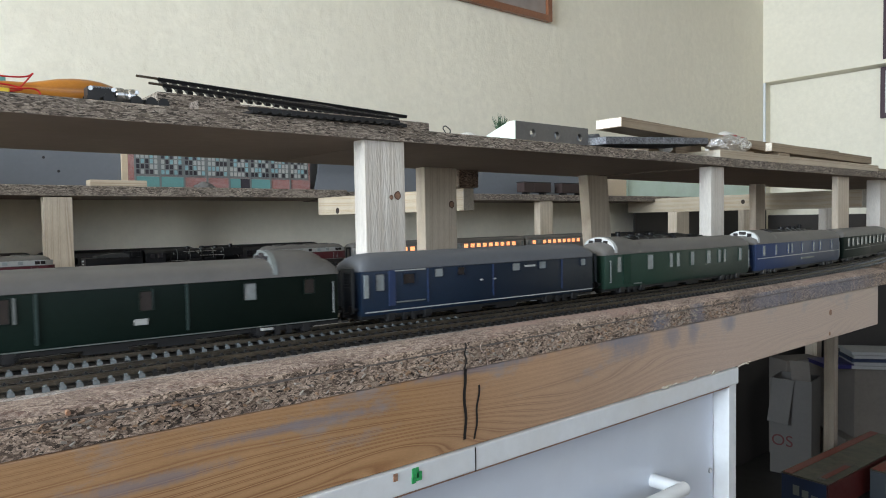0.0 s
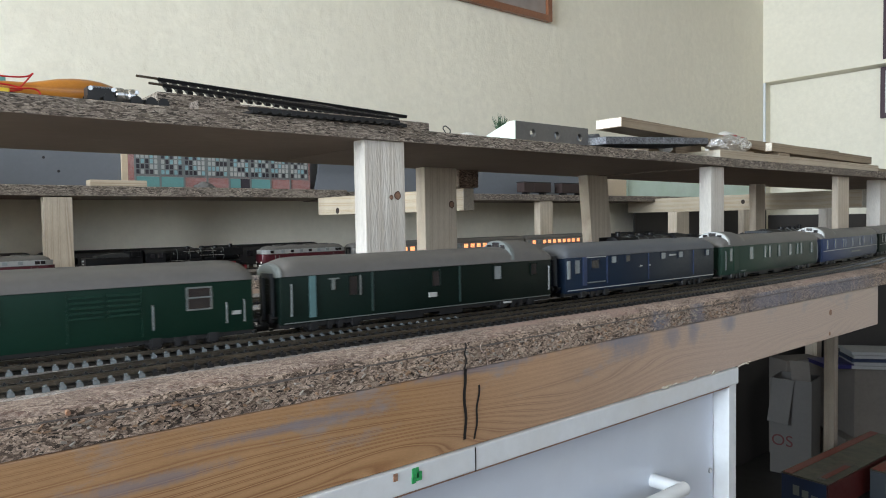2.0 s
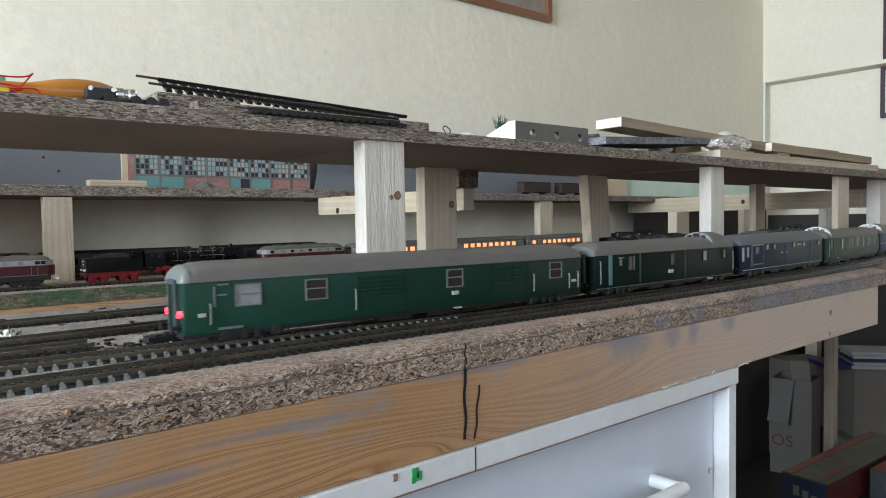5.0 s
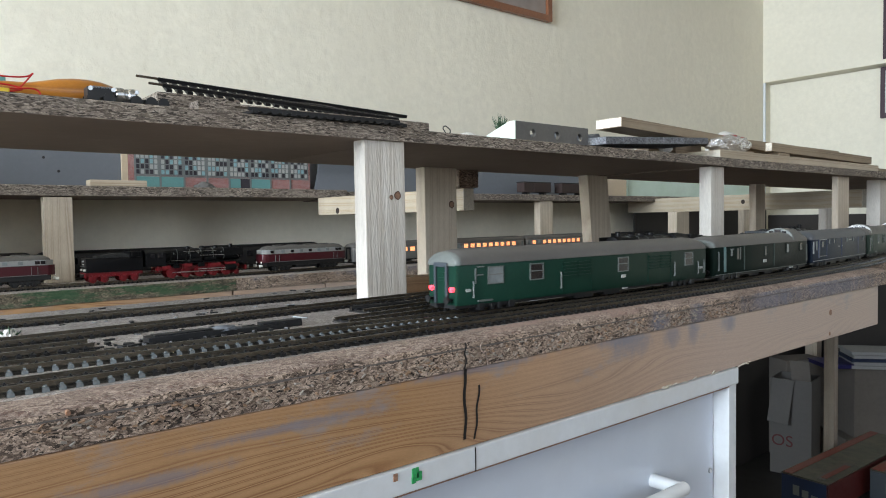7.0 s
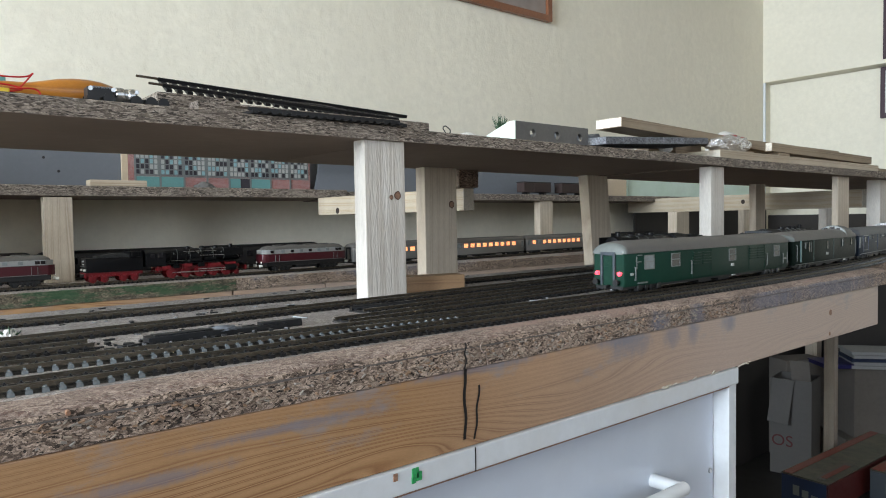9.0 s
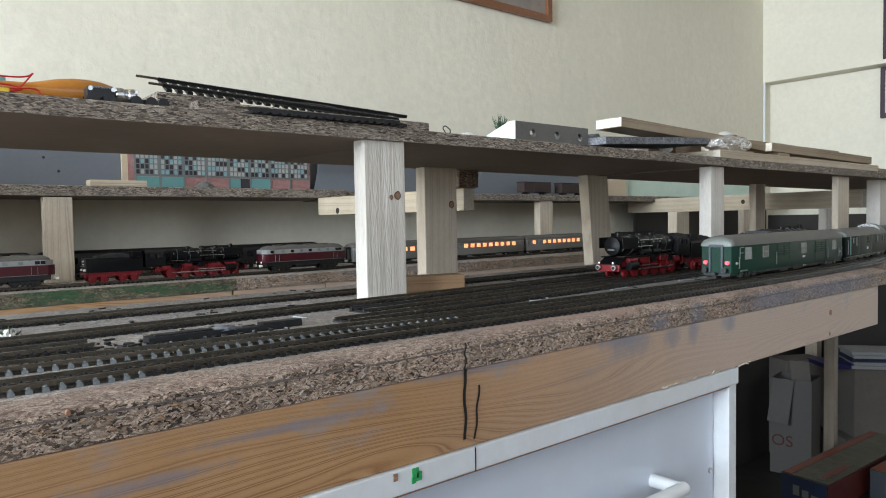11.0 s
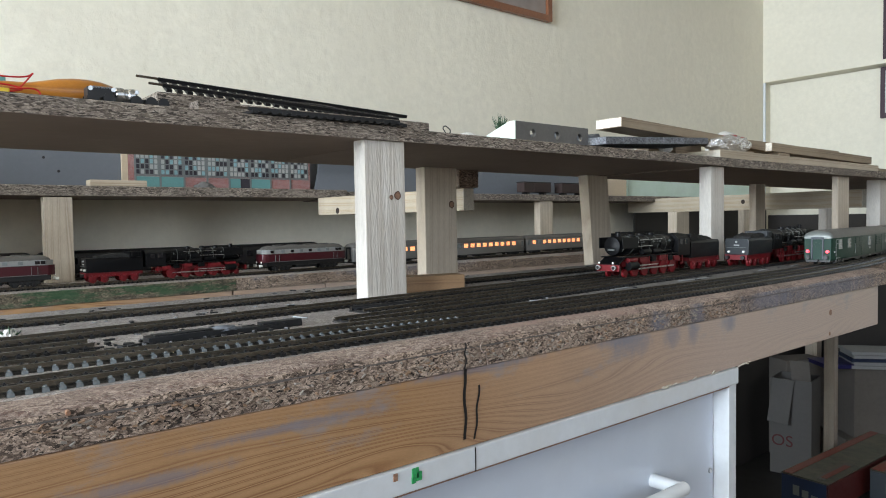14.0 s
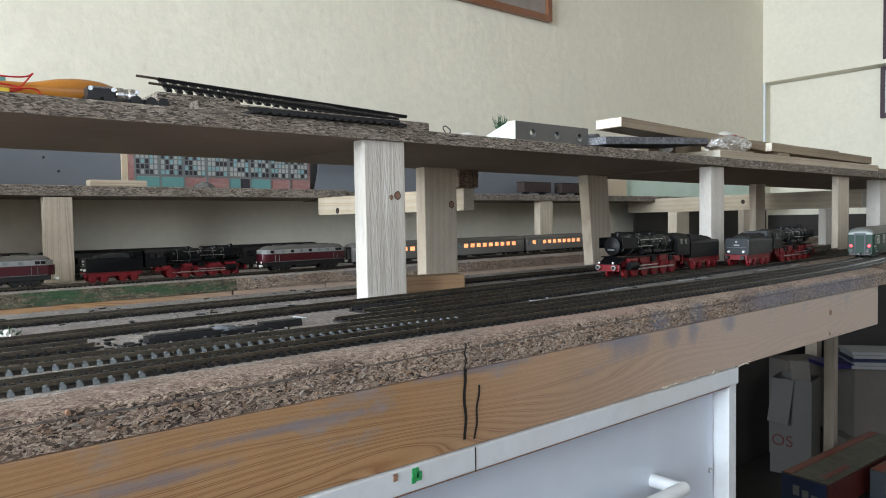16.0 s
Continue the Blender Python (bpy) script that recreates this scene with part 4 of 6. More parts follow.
        box(bm, -h + 0.002, h - 0.002, -HW - 0.0003, -HW + 0.001, z - t / 2, z + t / 2)
        box(bm, -h + 0.002, h - 0.002, HW - 0.001, HW + 0.0003, z - t / 2, z + t / 2)
        part("line", bm, mt, root, "thin pale line")
    if cupola:
        x0, x1, up, face = cupola
        bm = bmesh.new()

        def hump(x, k, w):
            n = 12
            return [(x, -math.cos(math.pi * i / n) * (HW + 0.0008) * w, Z1 + 0.0015 + (ZR - Z1 + up - 0.0015) * k * max(0.0, math.sin(math.pi * i / n)) ** 0.8) for i in range(n + 1)]
        loft(bm, [hump(x0, 1, 0.98), hump(x1 - 0.012, 1, 0.98), hump(x1 - 0.003, 0.85, 0.96), hump(x1, 0.74, 0.9)])
        cu = part("lookout_cupola", bm, roof, root, "raised lookout on the roof")
        bm = bmesh.new()
        loft(bm, [hump(x0 - 0.0018, 1.0, 0.98), hump(x0 + 0.0012, 1.03, 1.0)])
        part("cupola_front", bm, face, cu, "pale cupola front")
        for y0, y1, z0, z1 in ((-0.0035, 0.0035, 0.7, 0.92), (-0.0095, -0.0050, 0.55, 0.80), (0.0050, 0.0095, 0.55, 0.80)):
            hh = ZR - Z1 + up
            part("cupola_window", boxed(x0 - 0.0024, x0 - 0.001, y0, y1, Z1 + hh * z0, Z1 + hh * z1), M_GLASS, cu)
    for x0, x1, z0, z1, mt in extras:
        part("plate", boxed(x0, x1, -HW - 0.0009, -HW + 0.0005, z0, z1), mt, root)
    return root


F, G, P, W, T = M_RIM, M_GLASS, M_PANE, M_WPRINT, M_DOORSHEEN
C1 = coach("luggage_coach", 0.302, M_GREEN, M_ROOF, "green luggage coach with grey roof and lit red tail lamps",
           [(-0.1155, 0.0130, 0.0212, 0.0318, P, F), (-0.075, 0.0125, 0.0212, 0.0318, G, F), (0.026, 0.0122, 0.0212, 0.0318, G, F), (0.121, 0.0115, 0.0212, 0.0318, G, F)],
           strips=[(-0.134, 0.0008, 0.0215, 0.032, F)], tail=True, louvres=((-0.047, -0.014), (0.060, 0.093)),
           rails=[(-0.1365, 0.0125, 0.023), (-0.0495, 0.0125, 0.0245), (0.098, 0.0125, 0.0245), (0.135, 0.0125, 0.023), (0.1445, 0.0125, 0.024)],
           extras=[(0.0235, 0.0285, 0.0155, 0.0180, W), (0.025, 0.031, 0.0062, 0.0072, W), (-0.1425, -0.139, 0.0165, 0.0185, W), (0.138, 0.1425, 0.0165, 0.0185, W), (-0.132, -0.119, 0.0090, 0.0102, F), (-0.1325, -0.1265, 0.0325, 0.0333, F), (-0.1325, -0.1275, 0.0270, 0.0278, F)])
C2 = coach("luggage_van", 0.227, M_DGREEN, M_ROOF, "dark green luggage van with a raised roof lookout",
           [(-0.064, 0.006, 0.0215, 0.0325, G, M_DGREEN, False), (0.0, 0.006, 0.0225, 0.032, G, M_DGREEN, False), (0.056, 0.0068, 0.0235, 0.0325, P, M_DGREEN, False), (0.0925, 0.0062, 0.0245, 0.0325, G, M_DGREEN, False)],
           strips=[(-0.092, 0.0042, 0.0105, 0.0345, T), (-0.059, 0.0013, 0.021, 0.033, F), (-0.050, 0.0014, 0.0105, 0.0345, M_SEAM), (0.021, 0.0013, 0.0105, 0.0345, M_SEAM), (0.0035, 0.0008, 0.0225, 0.033, M_SEAM)], arc=True,
           cupola=(0.0715, 0.104, 0.0042, M_RIM), rails=[(-0.106, 0.0125, 0.030), (0.108, 0.0125, 0.030)], line=(0.0082, 0.0005, F),
           extras=[(-0.006, 0.0005, 0.0155, 0.0185, W), (0.062, 0.069, 0.0060, 0.0072, W), (-0.081, -0.074, 0.0315, 0.0323, F), (-0.079, -0.077, 0.0255, 0.0315, F)])
C3 = coach("luggage_van", 0.216, M_BLUE, M_ROOFB, "dark blue luggage van with a white sill line",
           [(-0.094, 0.006, 0.0225, 0.0325, P, M_BLUE, False), (-0.072, 0.009, 0.0255, 0.0315, G, M_BLUE, False), (-0.048, 0.0065, 0.0285, 0.0335, P, M_BLUE, False), (-0.029, 0.006, 0.0285, 0.0335, G, M_BLUE, False), (0.022, 0.007, 0.0285, 0.0335, P, M_BLUE, False), (0.049, 0.007, 0.0285, 0.0335, P, M_BLUE, False), (0.094, 0.0055, 0.0285, 0.0335, P, M_BLUE, False)],
           strips=[(-0.085, 0.005, 0.0125, 0.0345, M_BLUE2), (-0.057, 0.0008, 0.0125, 0.0345, M_BLUE2), (-0.104, 0.003, 0.0185, 0.0325, P), (0.0, 0.0006, 0.012, 0.034, M_BLUE2), (0.07, 0.0006, 0.012, 0.034, M_BLUE2)],
           line=(0.0096, 0.0007, W), extras=[(-0.083, -0.059, 0.0337, 0.0344, W), (-0.082, -0.060, 0.0140, 0.0148, F), (0.031, 0.041, 0.0305, 0.0318, W), (-0.012, -0.010, 0.0235, 0.0245, W), (0.0, 0.002, 0.0235, 0.0245, W)])
C4 = coach("luggage_van", 0.232, M_MGREEN, M_ROOF, "green luggage van with a white fronted roof lookout",
           [(x, w, 0.0205, 0.0325, P, M_MGREEN, False) for x, w in ((-0.098, 0.005), (-0.055, 0.008), (-0.024, 0.005), (-0.013, 0.005), (0.010, 0.006), (0.038, 0.007), (0.057, 0.005), (0.067, 0.005), (0.096, 0.006))],
           strips=[(-0.088, 0.010, 0.0105, 0.0345, M_GREEN)], cupola=(-0.102, -0.066, 0.0036, W), rails=[(-0.110, 0.0125, 0.030), (0.112, 0.0125, 0.030)], extras=[(-0.078, -0.068, 0.0092, 0.0102, F)])
C5 = coach("luggage_van", 0.245, M_BLUE2, M_ROOF, "bright blue luggage van with a white stripe",
           [(x, w, 0.0225, 0.0325, P, M_BLUE2, False) for x, w in ((-0.104, 0.006), (-0.073, 0.005), (-0.040, 0.005), (-0.030, 0.005), (0.0, 0.005), (0.034, 0.006), (0.055, 0.006), (0.093, 0.005))],
           line=(0.0198, 0.0009, W), cupola=(-0.116, -0.066, 0.0036, W), rails=[(0.117, 0.0125, 0.030)], extras=[(-0.005, 0.035, 0.0142, 0.0160, F)])
C6 = coach("passenger_coach", 0.245, M_DGREEN, M_ROOF, "dark green passenger coach with grey roof",
           [(-0.1 + 0.022 * i, 0.011, 0.0225, 0.0325, P, M_DGREEN, False) for i in range(10)], line=(0.0185, 0.0005, F))

# ---------------------------------------------------------------- standing trains
def wheel(root, x, y, r, mat, parts=True):
    bm = bmesh.new()
    rod(bm, (x, y - 0.0015, r), (x, y + 0.0015, r), r, seg=24)
    w = part("wheel", bm, mat, root)
    bm = bmesh.new()
    rod(bm, (x, y - 0.0021, r), (x, y + 0.0005, r), r * 0.25, seg=10)
    for i in range(6):
        a = i * math.pi / 3
        rod(bm, (x, y - 0.0018, r), (x + math.cos(a) * r * 0.85, y - 0.0018, r + math.sin(a) * r * 0.85), r * 0.07, seg=5)
    part("spokes", bm, mat, w)


def steam_loco(label, at, drivers=5, r=0.0080, L=0.165, tender_mat=None, group="steam locomotives"):
    """Front towards +x; the tender stands behind at -x."""
    root = thing("steam_locomotive", label, "model locomotive", group, at)
    xf = 0.135
    bm = bmesh.new()
    turned(bm, [(0.010, 0.0105), (0.012, 0.0108), (0.112, 0.0104), (0.113, 0.0108), (0.133, 0.0108), (0.1345, 0.0100), (0.1352, 0.006), (0.1362, 0.002)], 24, m=pose(0, 0, 0.0345))
    boiler = part("boiler", bm, M_BOILER, root)
    # boiler rings, their highlights painted in as a pale colour
    for x in (0.03, 0.05, 0.068, 0.088, 0.106):
        bm = bmesh.new()
        turned(bm, [(x, 0.0110), (x + 0.0007, 0.0110)], 24, m=pose(0, 0, 0.0345))
        part("boiler_band", bm, M_RIM, boiler, "boiler band with its highlight put into a pale colour")
    for x, rr, h in ((0.122, 0.0032, 0.0058), (0.096, 0.0048, 0.0040), (0.074, 0.0055, 0.0038), (0.05, 0.0048, 0.0042)):
        bm = bmesh.new()
        rod(bm, (x, 0, 0.0435), (x, 0, 0.0445 + h - 0.001), rr, rr * 0.9, seg=16)
        rod(bm, (x, 0, 0.0445 + h - 0.001), (x, 0, 0.0445 + h), rr * 1.02, rr * (0.8 if rr < 0.004 else 0.4), seg=16)
        part("chimney" if rr < 0.004 else "dome", bm, M_BOILER, boiler)
    for s in (-1, 1):
        bm = bmesh.new()
        box(bm, 0.104, 0.137, s * 0.0152 - 0.0004, s * 0.0152 + 0.0004, 0.0320, 0.0440)
        part("smoke_deflector", bm, M_BOILER, root, "", 0.0003)
        bm = bmesh.new()
        box(bm, -0.006, 0.134, s * 0.0118 - 0.0035, s * 0.0118 + 0.0035, 0.0218, 0.0230)
        part("running_board", bm, M_BOILER, root)
        bm = bmesh.new()
        box(bm, -0.004, 0.132, s * 0.0098 - 0.0012, s * 0.0098 + 0.0012, 0.0120, 0.0175)
        part("main_frame", bm, M_RED, root, "red frame")
        bm = bmesh.new()
        rod(bm, (0.106, s * 0.0135, 0.0125), (0.124, s * 0.0135, 0.0125), 0.0052, seg=16)
        cyl = part("cylinder", bm, M_BOILER, root)
        bm = bmesh.new()
        rod(bm, (0.106, s * 0.0135, 0.0185), (0.124, s * 0.0135, 0.0185), 0.0030, seg=12)
        part("valve_chest", bm, M_RED, cyl)
        bm = bmesh.new()
        box(bm, 0.020, 0.108, s * 0.0152 - 0.0003, s * 0.0152 + 0.0003, 0.0078, 0.0094)
        box(bm, 0.060, 0.112, s * 0.0160 - 0.0003, s * 0.0160 + 0.0003, 0.0115, 0.0128)
        part("coupling_rod", bm, M_STEEL, root, "bright coupling rod")
        for x, z, w, mt in ((0.09, 0.0185, 0.018, M_RED), (0.067, 0.0190, 0.010, M_BOILER), (0.045, 0.0195, 0.014, M_RED), (0.027, 0.0185, 0.009, M_BOILER), (0.012, 0.0175, 0.012, M_RED)):
            bm = bmesh.new()
            box(bm, x - w / 2, x + w / 2, s * 0.0128 - 0.0022, s * 0.0128 + 0.0022, z - 0.0035, z + 0.0022)
            part("valve_gear", bm, mt, root, "", 0.0004)
        bm = bmesh.new()
        for k in range(3):
            rod(bm, (0.012 + 0.03 * k, s * 0.0113, 0.036 + 0.001 * k), (0.045 + 0.026 * k, s * 0.0113, 0.0355), 0.0005, seg=6)
        part("pipe", bm, M_BOILER, boiler)
        for i in range(drivers):
            wheel(root, 0.020 + i * (0.088 / (drivers - 1)), s * 0.0098 + s * 0.002, r, M_RED)
        wheel(root, 0.126, s * 0.0105, 0.0045, M_RED)
        bm = bmesh.new()
        rod(bm, (0.143, s * 0.0101, 0.0115), (0.1475, s * 0.0101, 0.0115), 0.0012, seg=8)
        rod(bm, (0.1475, s * 0.0101, 0.0115), (0.1485, s * 0.0101, 0.0115), 0.0027, seg=14)
        bf = part("buffer", bm, M_WPRINT, root, "white rimmed buffer")
        bm = bmesh.new()
        rod(bm, (0.1484, s * 0.0101, 0.0115), (0.1490, s * 0.0101, 0.0115), 0.0019, seg=14)
        part("buffer_plate", bm, M_BLACK, bf)
        bm = bmesh.new()
        turned(bm, [(0.1435, 0.0014), (0.1470, 0.0017)], 16, m=pose(0, s * 0.0088, 0.0168))
        lamp = part("headlamp", bm, M_BLACK, root)
        bm = bmesh.new()
        turned(bm, [(0.1470, 0.0012), (0.1474, 0.0011)], 16, m=pose(0, s * 0.0088, 0.0168))
        part("lens", bm, M_LAMPGLASS, lamp, "white lens")
    for s in (-1, 1):
        for x0, z0, x1, z1 in ((0.014, 0.0265, 0.070, 0.0262), (0.066, 0.0335, 0.128, 0.0330), (0.040, 0.0405, 0.092, 0.0402)):
            bm = bmesh.new()
            q = s * (0.0010 + math.sqrt(max(0.0, 0.0112 ** 2 - (z0 - 0.0345) ** 2)))
            rod(bm, (x0, q, z0), (x1, q, z1), 0.00045, seg=6)
            rod(bm, (x1, q, z1), (x1 + 0.003, q * 0.9, z1 - 0.004), 0.00045, seg=6)
            part("boiler_pipe", bm, M_STEEL, root, "bare metal pipe")
        for x in (0.024, 0.048, 0.063, 0.086, 0.101):
            bm = bmesh.new()
            turned(bm, [(-0.0008, 0.0012), (0.0008, 0.0012)], 10, m=pose(x, s * 0.0117, 0.0380))
            part("valve_wheel", bm, M_RIM, root)
        for x in (-0.002, 0.036, 0.078):
            bm = bmesh.new()
            box(bm, x - 0.0006, x + 0.0006, s * 0.0148 - 0.0004, s * 0.0148 + 0.0004, 0.0095, 0.0215)
            box(bm, x - 0.004, x + 0.004, s * 0.0148 - 0.0012, s * 0.0148 + 0.0012, 0.0095, 0.0101)
            part("step", bm, M_RED, root, "red step")
    bm = bmesh.new()
    box(bm, 0.1405, 0.1435, -0.0145, 0.0145, 0.0075, 0.0145)
    part("buffer_beam", bm, M_RED, root, "red buffer beam", 0.0004)
    bm = bmesh.new()
    loft(bm, [[(0.128, -0.013, 0.0225), (0.128, 0.013, 0.0225), (0.128, 0.013, 0.0205), (0.128, -0.013, 0.0205)], [(0.1425, -0.013, 0.0155), (0.1425, 0.013, 0.0155), (0.1425, 0.013, 0.0140), (0.1425, -0.013, 0.0140)]])
    part("front_apron", bm, M_BOILER, root)
    bm = bmesh.new()
    box(bm, 0.1362, 0.1368, -0.0042, 0.0042, 0.0298, 0.0312)
    part("number_bar", bm, M_RIM, root, "small white plate bar")
    for s in (-1, 1):
        bm = bmesh.new()
        rod(bm, (0.012, s * 0.0119, 0.0385), (0.132, s * 0.0119, 0.0385), 0.00035, seg=6)
        for k in range(6):
            rod(bm, (0.016 + k * 0.022, s * 0.0100, 0.0385), (0.016 + k * 0.022, s * 0.0119, 0.0385), 0.0003, seg=5)
        part("hand_rail", bm, M_BOILER, root)
        for x, zz in ((0.082, 0.0300), (0.058, 0.0295)):
            bm = bmesh.new()
            rod(bm, (x - 0.009, s * 0.0125, zz - 0.003), (x + 0.009, s * 0.0125, zz - 0.003), 0.0030, seg=14)
            part("pump_cylinder", bm, M_BOILER, root)
        for k in range(4):
            bm = bmesh.new()
            rod(bm, (0.018 + k * 0.024, s * 0.0112, 0.0230), (0.022 + k * 0.024, s * 0.0108, 0.0420), 0.0006, seg=6)
            part("upright_pipe", bm, M_BOILER, root)
    bm = bmesh.new()
    secs = []
    for x in (-0.020, 0.010):
        secs.append([(x, -0.0155, 0.0195), (x, -0.0160, 0.0330), (x, -0.0150, 0.0400), (x, -0.010, 0.0445), (x, 0, 0.0462), (x, 0.010, 0.0445), (x, 0.0150, 0.0400), (x, 0.0160, 0.0330), (x, 0.0155, 0.0195)])
    loft(bm, secs)
    cabp = part("cab", bm, M_BOILER, root)
    for s in (-1, 1):
        for x in (-0.009, 0.002):
            bm = bmesh.new()
            box(bm, x - 0.0035, x + 0.0035, s * 0.0157 - 0.0006, s * 0.0157 + 0.0006, 0.0325, 0.0392)
            part("window", bm, M_GLASS, cabp)
    # tender
    tm = tender_mat or M_BOILER
    bm = bmesh.new()
    secs = []
    for x in (-0.103, -0.024):
        secs.append([(x, -0.0155, 0.0150), (x, -0.0158, 0.0330), (x, -0.0140, 0.0360), (x, 0.0140, 0.0360), (x, 0.0158, 0.0330), (x, 0.0155, 0.0150)])
    loft(bm, secs)
    tend = part("tender", bm, tm, root, "", 0.0006)
    bm = bmesh.new()
    secs = []
    for i in range(9):
        x = -0.088 + i * 0.0072
        secs.append([(x, -0.0115, 0.0355)] + [(x, -0.0115 + 0.0046 * k, 0.0385 + 0.0032 * math.sin(math.pi * i / 8) + 0.0014 * noise.noise((i * 1.7, k * 1.3, 5))) for k in range(6)] + [(x, 0.0115, 0.0355)])
    loft(bm, secs)
    part("coal", bm, M_COAL, tend, "black coal load")
    bm = bmesh.new()
    for i in range(5):
        box(bm, -0.040 + i * 0.0032, -0.0385 + i * 0.0032, -0.0162, -0.0150, 0.0365, 0.0435)
    box(bm, -0.042, -0.024, -0.0150, 0.0150, 0.0365, 0.0440)
    part("tender_cabin", bm, tm, tend, "", 0.0003)
    bm = bmesh.new()
    box(bm, -0.103, -0.024, -0.0125, 0.0125, 0.0105, 0.0150)
    box(bm, -0.106, -0.103, -0.0145, 0.0145, 0.0085, 0.0150)
    part("tender_frame", bm, M_RED, tend, "red tender frame")
    for s in (-1, 1):
        for x in (-0.094, -0.078, -0.052, -0.036):
            wheel(root, x, s * 0.0118, 0.0058, M_RED)
        bm = bmesh.new()
        for x in (-0.094, -0.078, -0.052, -0.036):
            box(bm, x - 0.003, x + 0.003, s * 0.0140 - 0.0015, s * 0.0140 + 0.0015, 0.0045, 0.0090)
        box(bm, -0.100, -0.030, s * 0.0138 - 0.0008, s * 0.0138 + 0.0008, 0.0085, 0.0105)
        part("axle_guard", bm, M_RED, tend, "red axle guards", 0.0004)
        bm = bmesh.new()
        rod(bm, (-0.106, s * 0.0101, 0.0115), (-0.1105, s * 0.0101, 0.0115), 0.0026, seg=14)
        part("buffer", bm, M_BLACK, tend)
        bm = bmesh.new()
        rod(bm, (-0.1028, s * 0.0098, 0.0190), (-0.1058, s * 0.0098, 0.0190), 0.0016, seg=12)
        part("tail_lens", bm, M_LAMPGLASS, tend, "white lamp")
    bm = bmesh.new()
    rod(bm, (-0.1028, 0, 0.0315), (-0.1050, 0, 0.0315), 0.0013, seg=12)
    box(bm, -0.1038, -0.1030, -0.0035, 0.0035, 0.0265, 0.0280)
    part("number_plate", bm, M_WPRINT, tend, "white plate on the tender")
    bm = bmesh.new()
    rod(bm, (-0.1045, -0.0125, 0.0242), (-0.1045, 0.0125, 0.0242), 0.0004, seg=6)
    part("grab_rail", bm, M_TRIM, tend)
    return root


def on(f, x, base, flip=False):
    return Matrix.Translation((x, f(x), base)) @ Matrix.Rotation(heading(x, f) + (math.pi if flip else 0), 4, 'Z')


steam_loco("black steam locomotive with red wheels and frame", on(second_y, 0.789, RH, True) @ Matrix.Diagonal((0.97, 1.04, 1.05, 1)))
steam_loco("black steam locomotive, blue-grey tender end turned outwards", on(inner_y, 1.010, RH) @ Matrix.Diagonal((1.0, 1.04, 1.06, 1)), tender_mat=M_TENDER)
steam_loco("black steam locomotive with red wheels before the wall", on(far_y, 0.352, FT + 0.0042) @ Matrix.Diagonal((1.03, 1.05, 1.04, 1)))


def diesel(label, at, L=0.178):
    root = thing("diesel_locomotive", label, "model locomotive", "diesel locomotives", at)
    h = L / 2

    def sec(x, k, zt, z0=0.0085, z1=None):
        return [(x, -0.0165 * k, z0), (x, -0.0168 * k, 0.0260), (x, -0.0155 * k, zt * 0.86), (x, -0.011 * k, zt * 0.96), (x, 0, zt), (x, 0.011 * k, zt * 0.96), (x, 0.0155 * k, zt * 0.86), (x, 0.0168 * k, 0.0260), (x, 0.0165 * k, z0)]
    bm = bmesh.new()
    loft(bm, [[(s * (h - d), y * k, z) for y, z in ((-0.0167, 0.0165), (-0.0170, 0.0312), (0.0170, 0.0312), (0.0167, 0.0165))] for s, d, k in ((-1, 0, 0.72), (-1, 0.004, 0.92), (-1, 0.010, 1), (1, 0.010, 1), (1, 0.004, 0.92), (1, 0, 0.72))])
    part("lower_body", bm, M_MAROON, root, "maroon lower body", 0.0006)
    bm = bmesh.new()
    box(bm, -h + 0.006, h - 0.006, -0.0155, 0.0155, 0.0095, 0.0164)
    box(bm, -0.022, 0.022, -0.0150, 0.0150, 0.0045, 0.0094)
    part("skirt", bm, M_BLACK, root, "black skirt and tanks", 0.0006)
    bm = bmesh.new()
    loft(bm, [[(s * (h - d), y * k, z) for y, z in ((-0.0168, 0.0313), (-0.0160, 0.0385), (0.0160, 0.0385), (0.0168, 0.0313))] for s, d, k in ((-1, 0.002, 0.72), (-1, 0.008, 0.94), (-1, 0.013, 1), (1, 0.013, 1), (1, 0.008, 0.94), (1, 0.002, 0.72))])
    part("upper_body", bm, M_GREY, root, "pale grey upper band", 0.0004)
    bm = bmesh.new()
    loft(bm, [[(s * (h - d), -math.cos(math.pi * i / 10) * 0.0160 * k, 0.0386 + 0.0072 * k2 * math.sin(math.pi * i / 10)) for i in range(11)] for s, d, k, k2 in ((-1, 0.006, 0.74, 0.4), (-1, 0.011, 0.95, 0.8), (-1, 0.020, 1, 1), (1, 0.020, 1, 1), (1, 0.011, 0.95, 0.8), (1, 0.006, 0.74, 0.4))])
    roof = part("roof", bm, M_ROOF, root, "grey roof")
    for x in (-0.05, -0.02, 0.015, 0.045):
        bm = bmesh.new()
        box(bm, x - 0.009, x + 0.009, -0.006, 0.006, 0.0450, 0.0468)
        part("roof_vent", bm, M_ROOF, roof, "", 0.0006)
    for i, x in enumerate((-0.072, -0.05, -0.031, -0.012, 0.007, 0.026, 0.045, 0.066, 0.073)):
        bm = bmesh.new()
        box(bm, x - 0.0030, x + 0.0030, -0.0172, -0.0150, 0.0328, 0.0374)
        part("window", bm, M_GLASS if i in (0, 2, 4, 7, 8) else M_PANE, root)
    for s in (-1, 1):
        bm = bmesh.new()
        box(bm, s * (h - 0.009) - 0.0035, s * (h - 0.009) + 0.0035, -0.010, 0.010, 0.0315, 0.0372)
        part("windscreen", bm, M_PANE, root)
        bm = bmesh.new()
        for y in (-0.0085, 0.0085):
            rod(bm, (s * h, y, 0.0165), (s * (h + 0.001), y, 0.0165), 0.0016, seg=12)
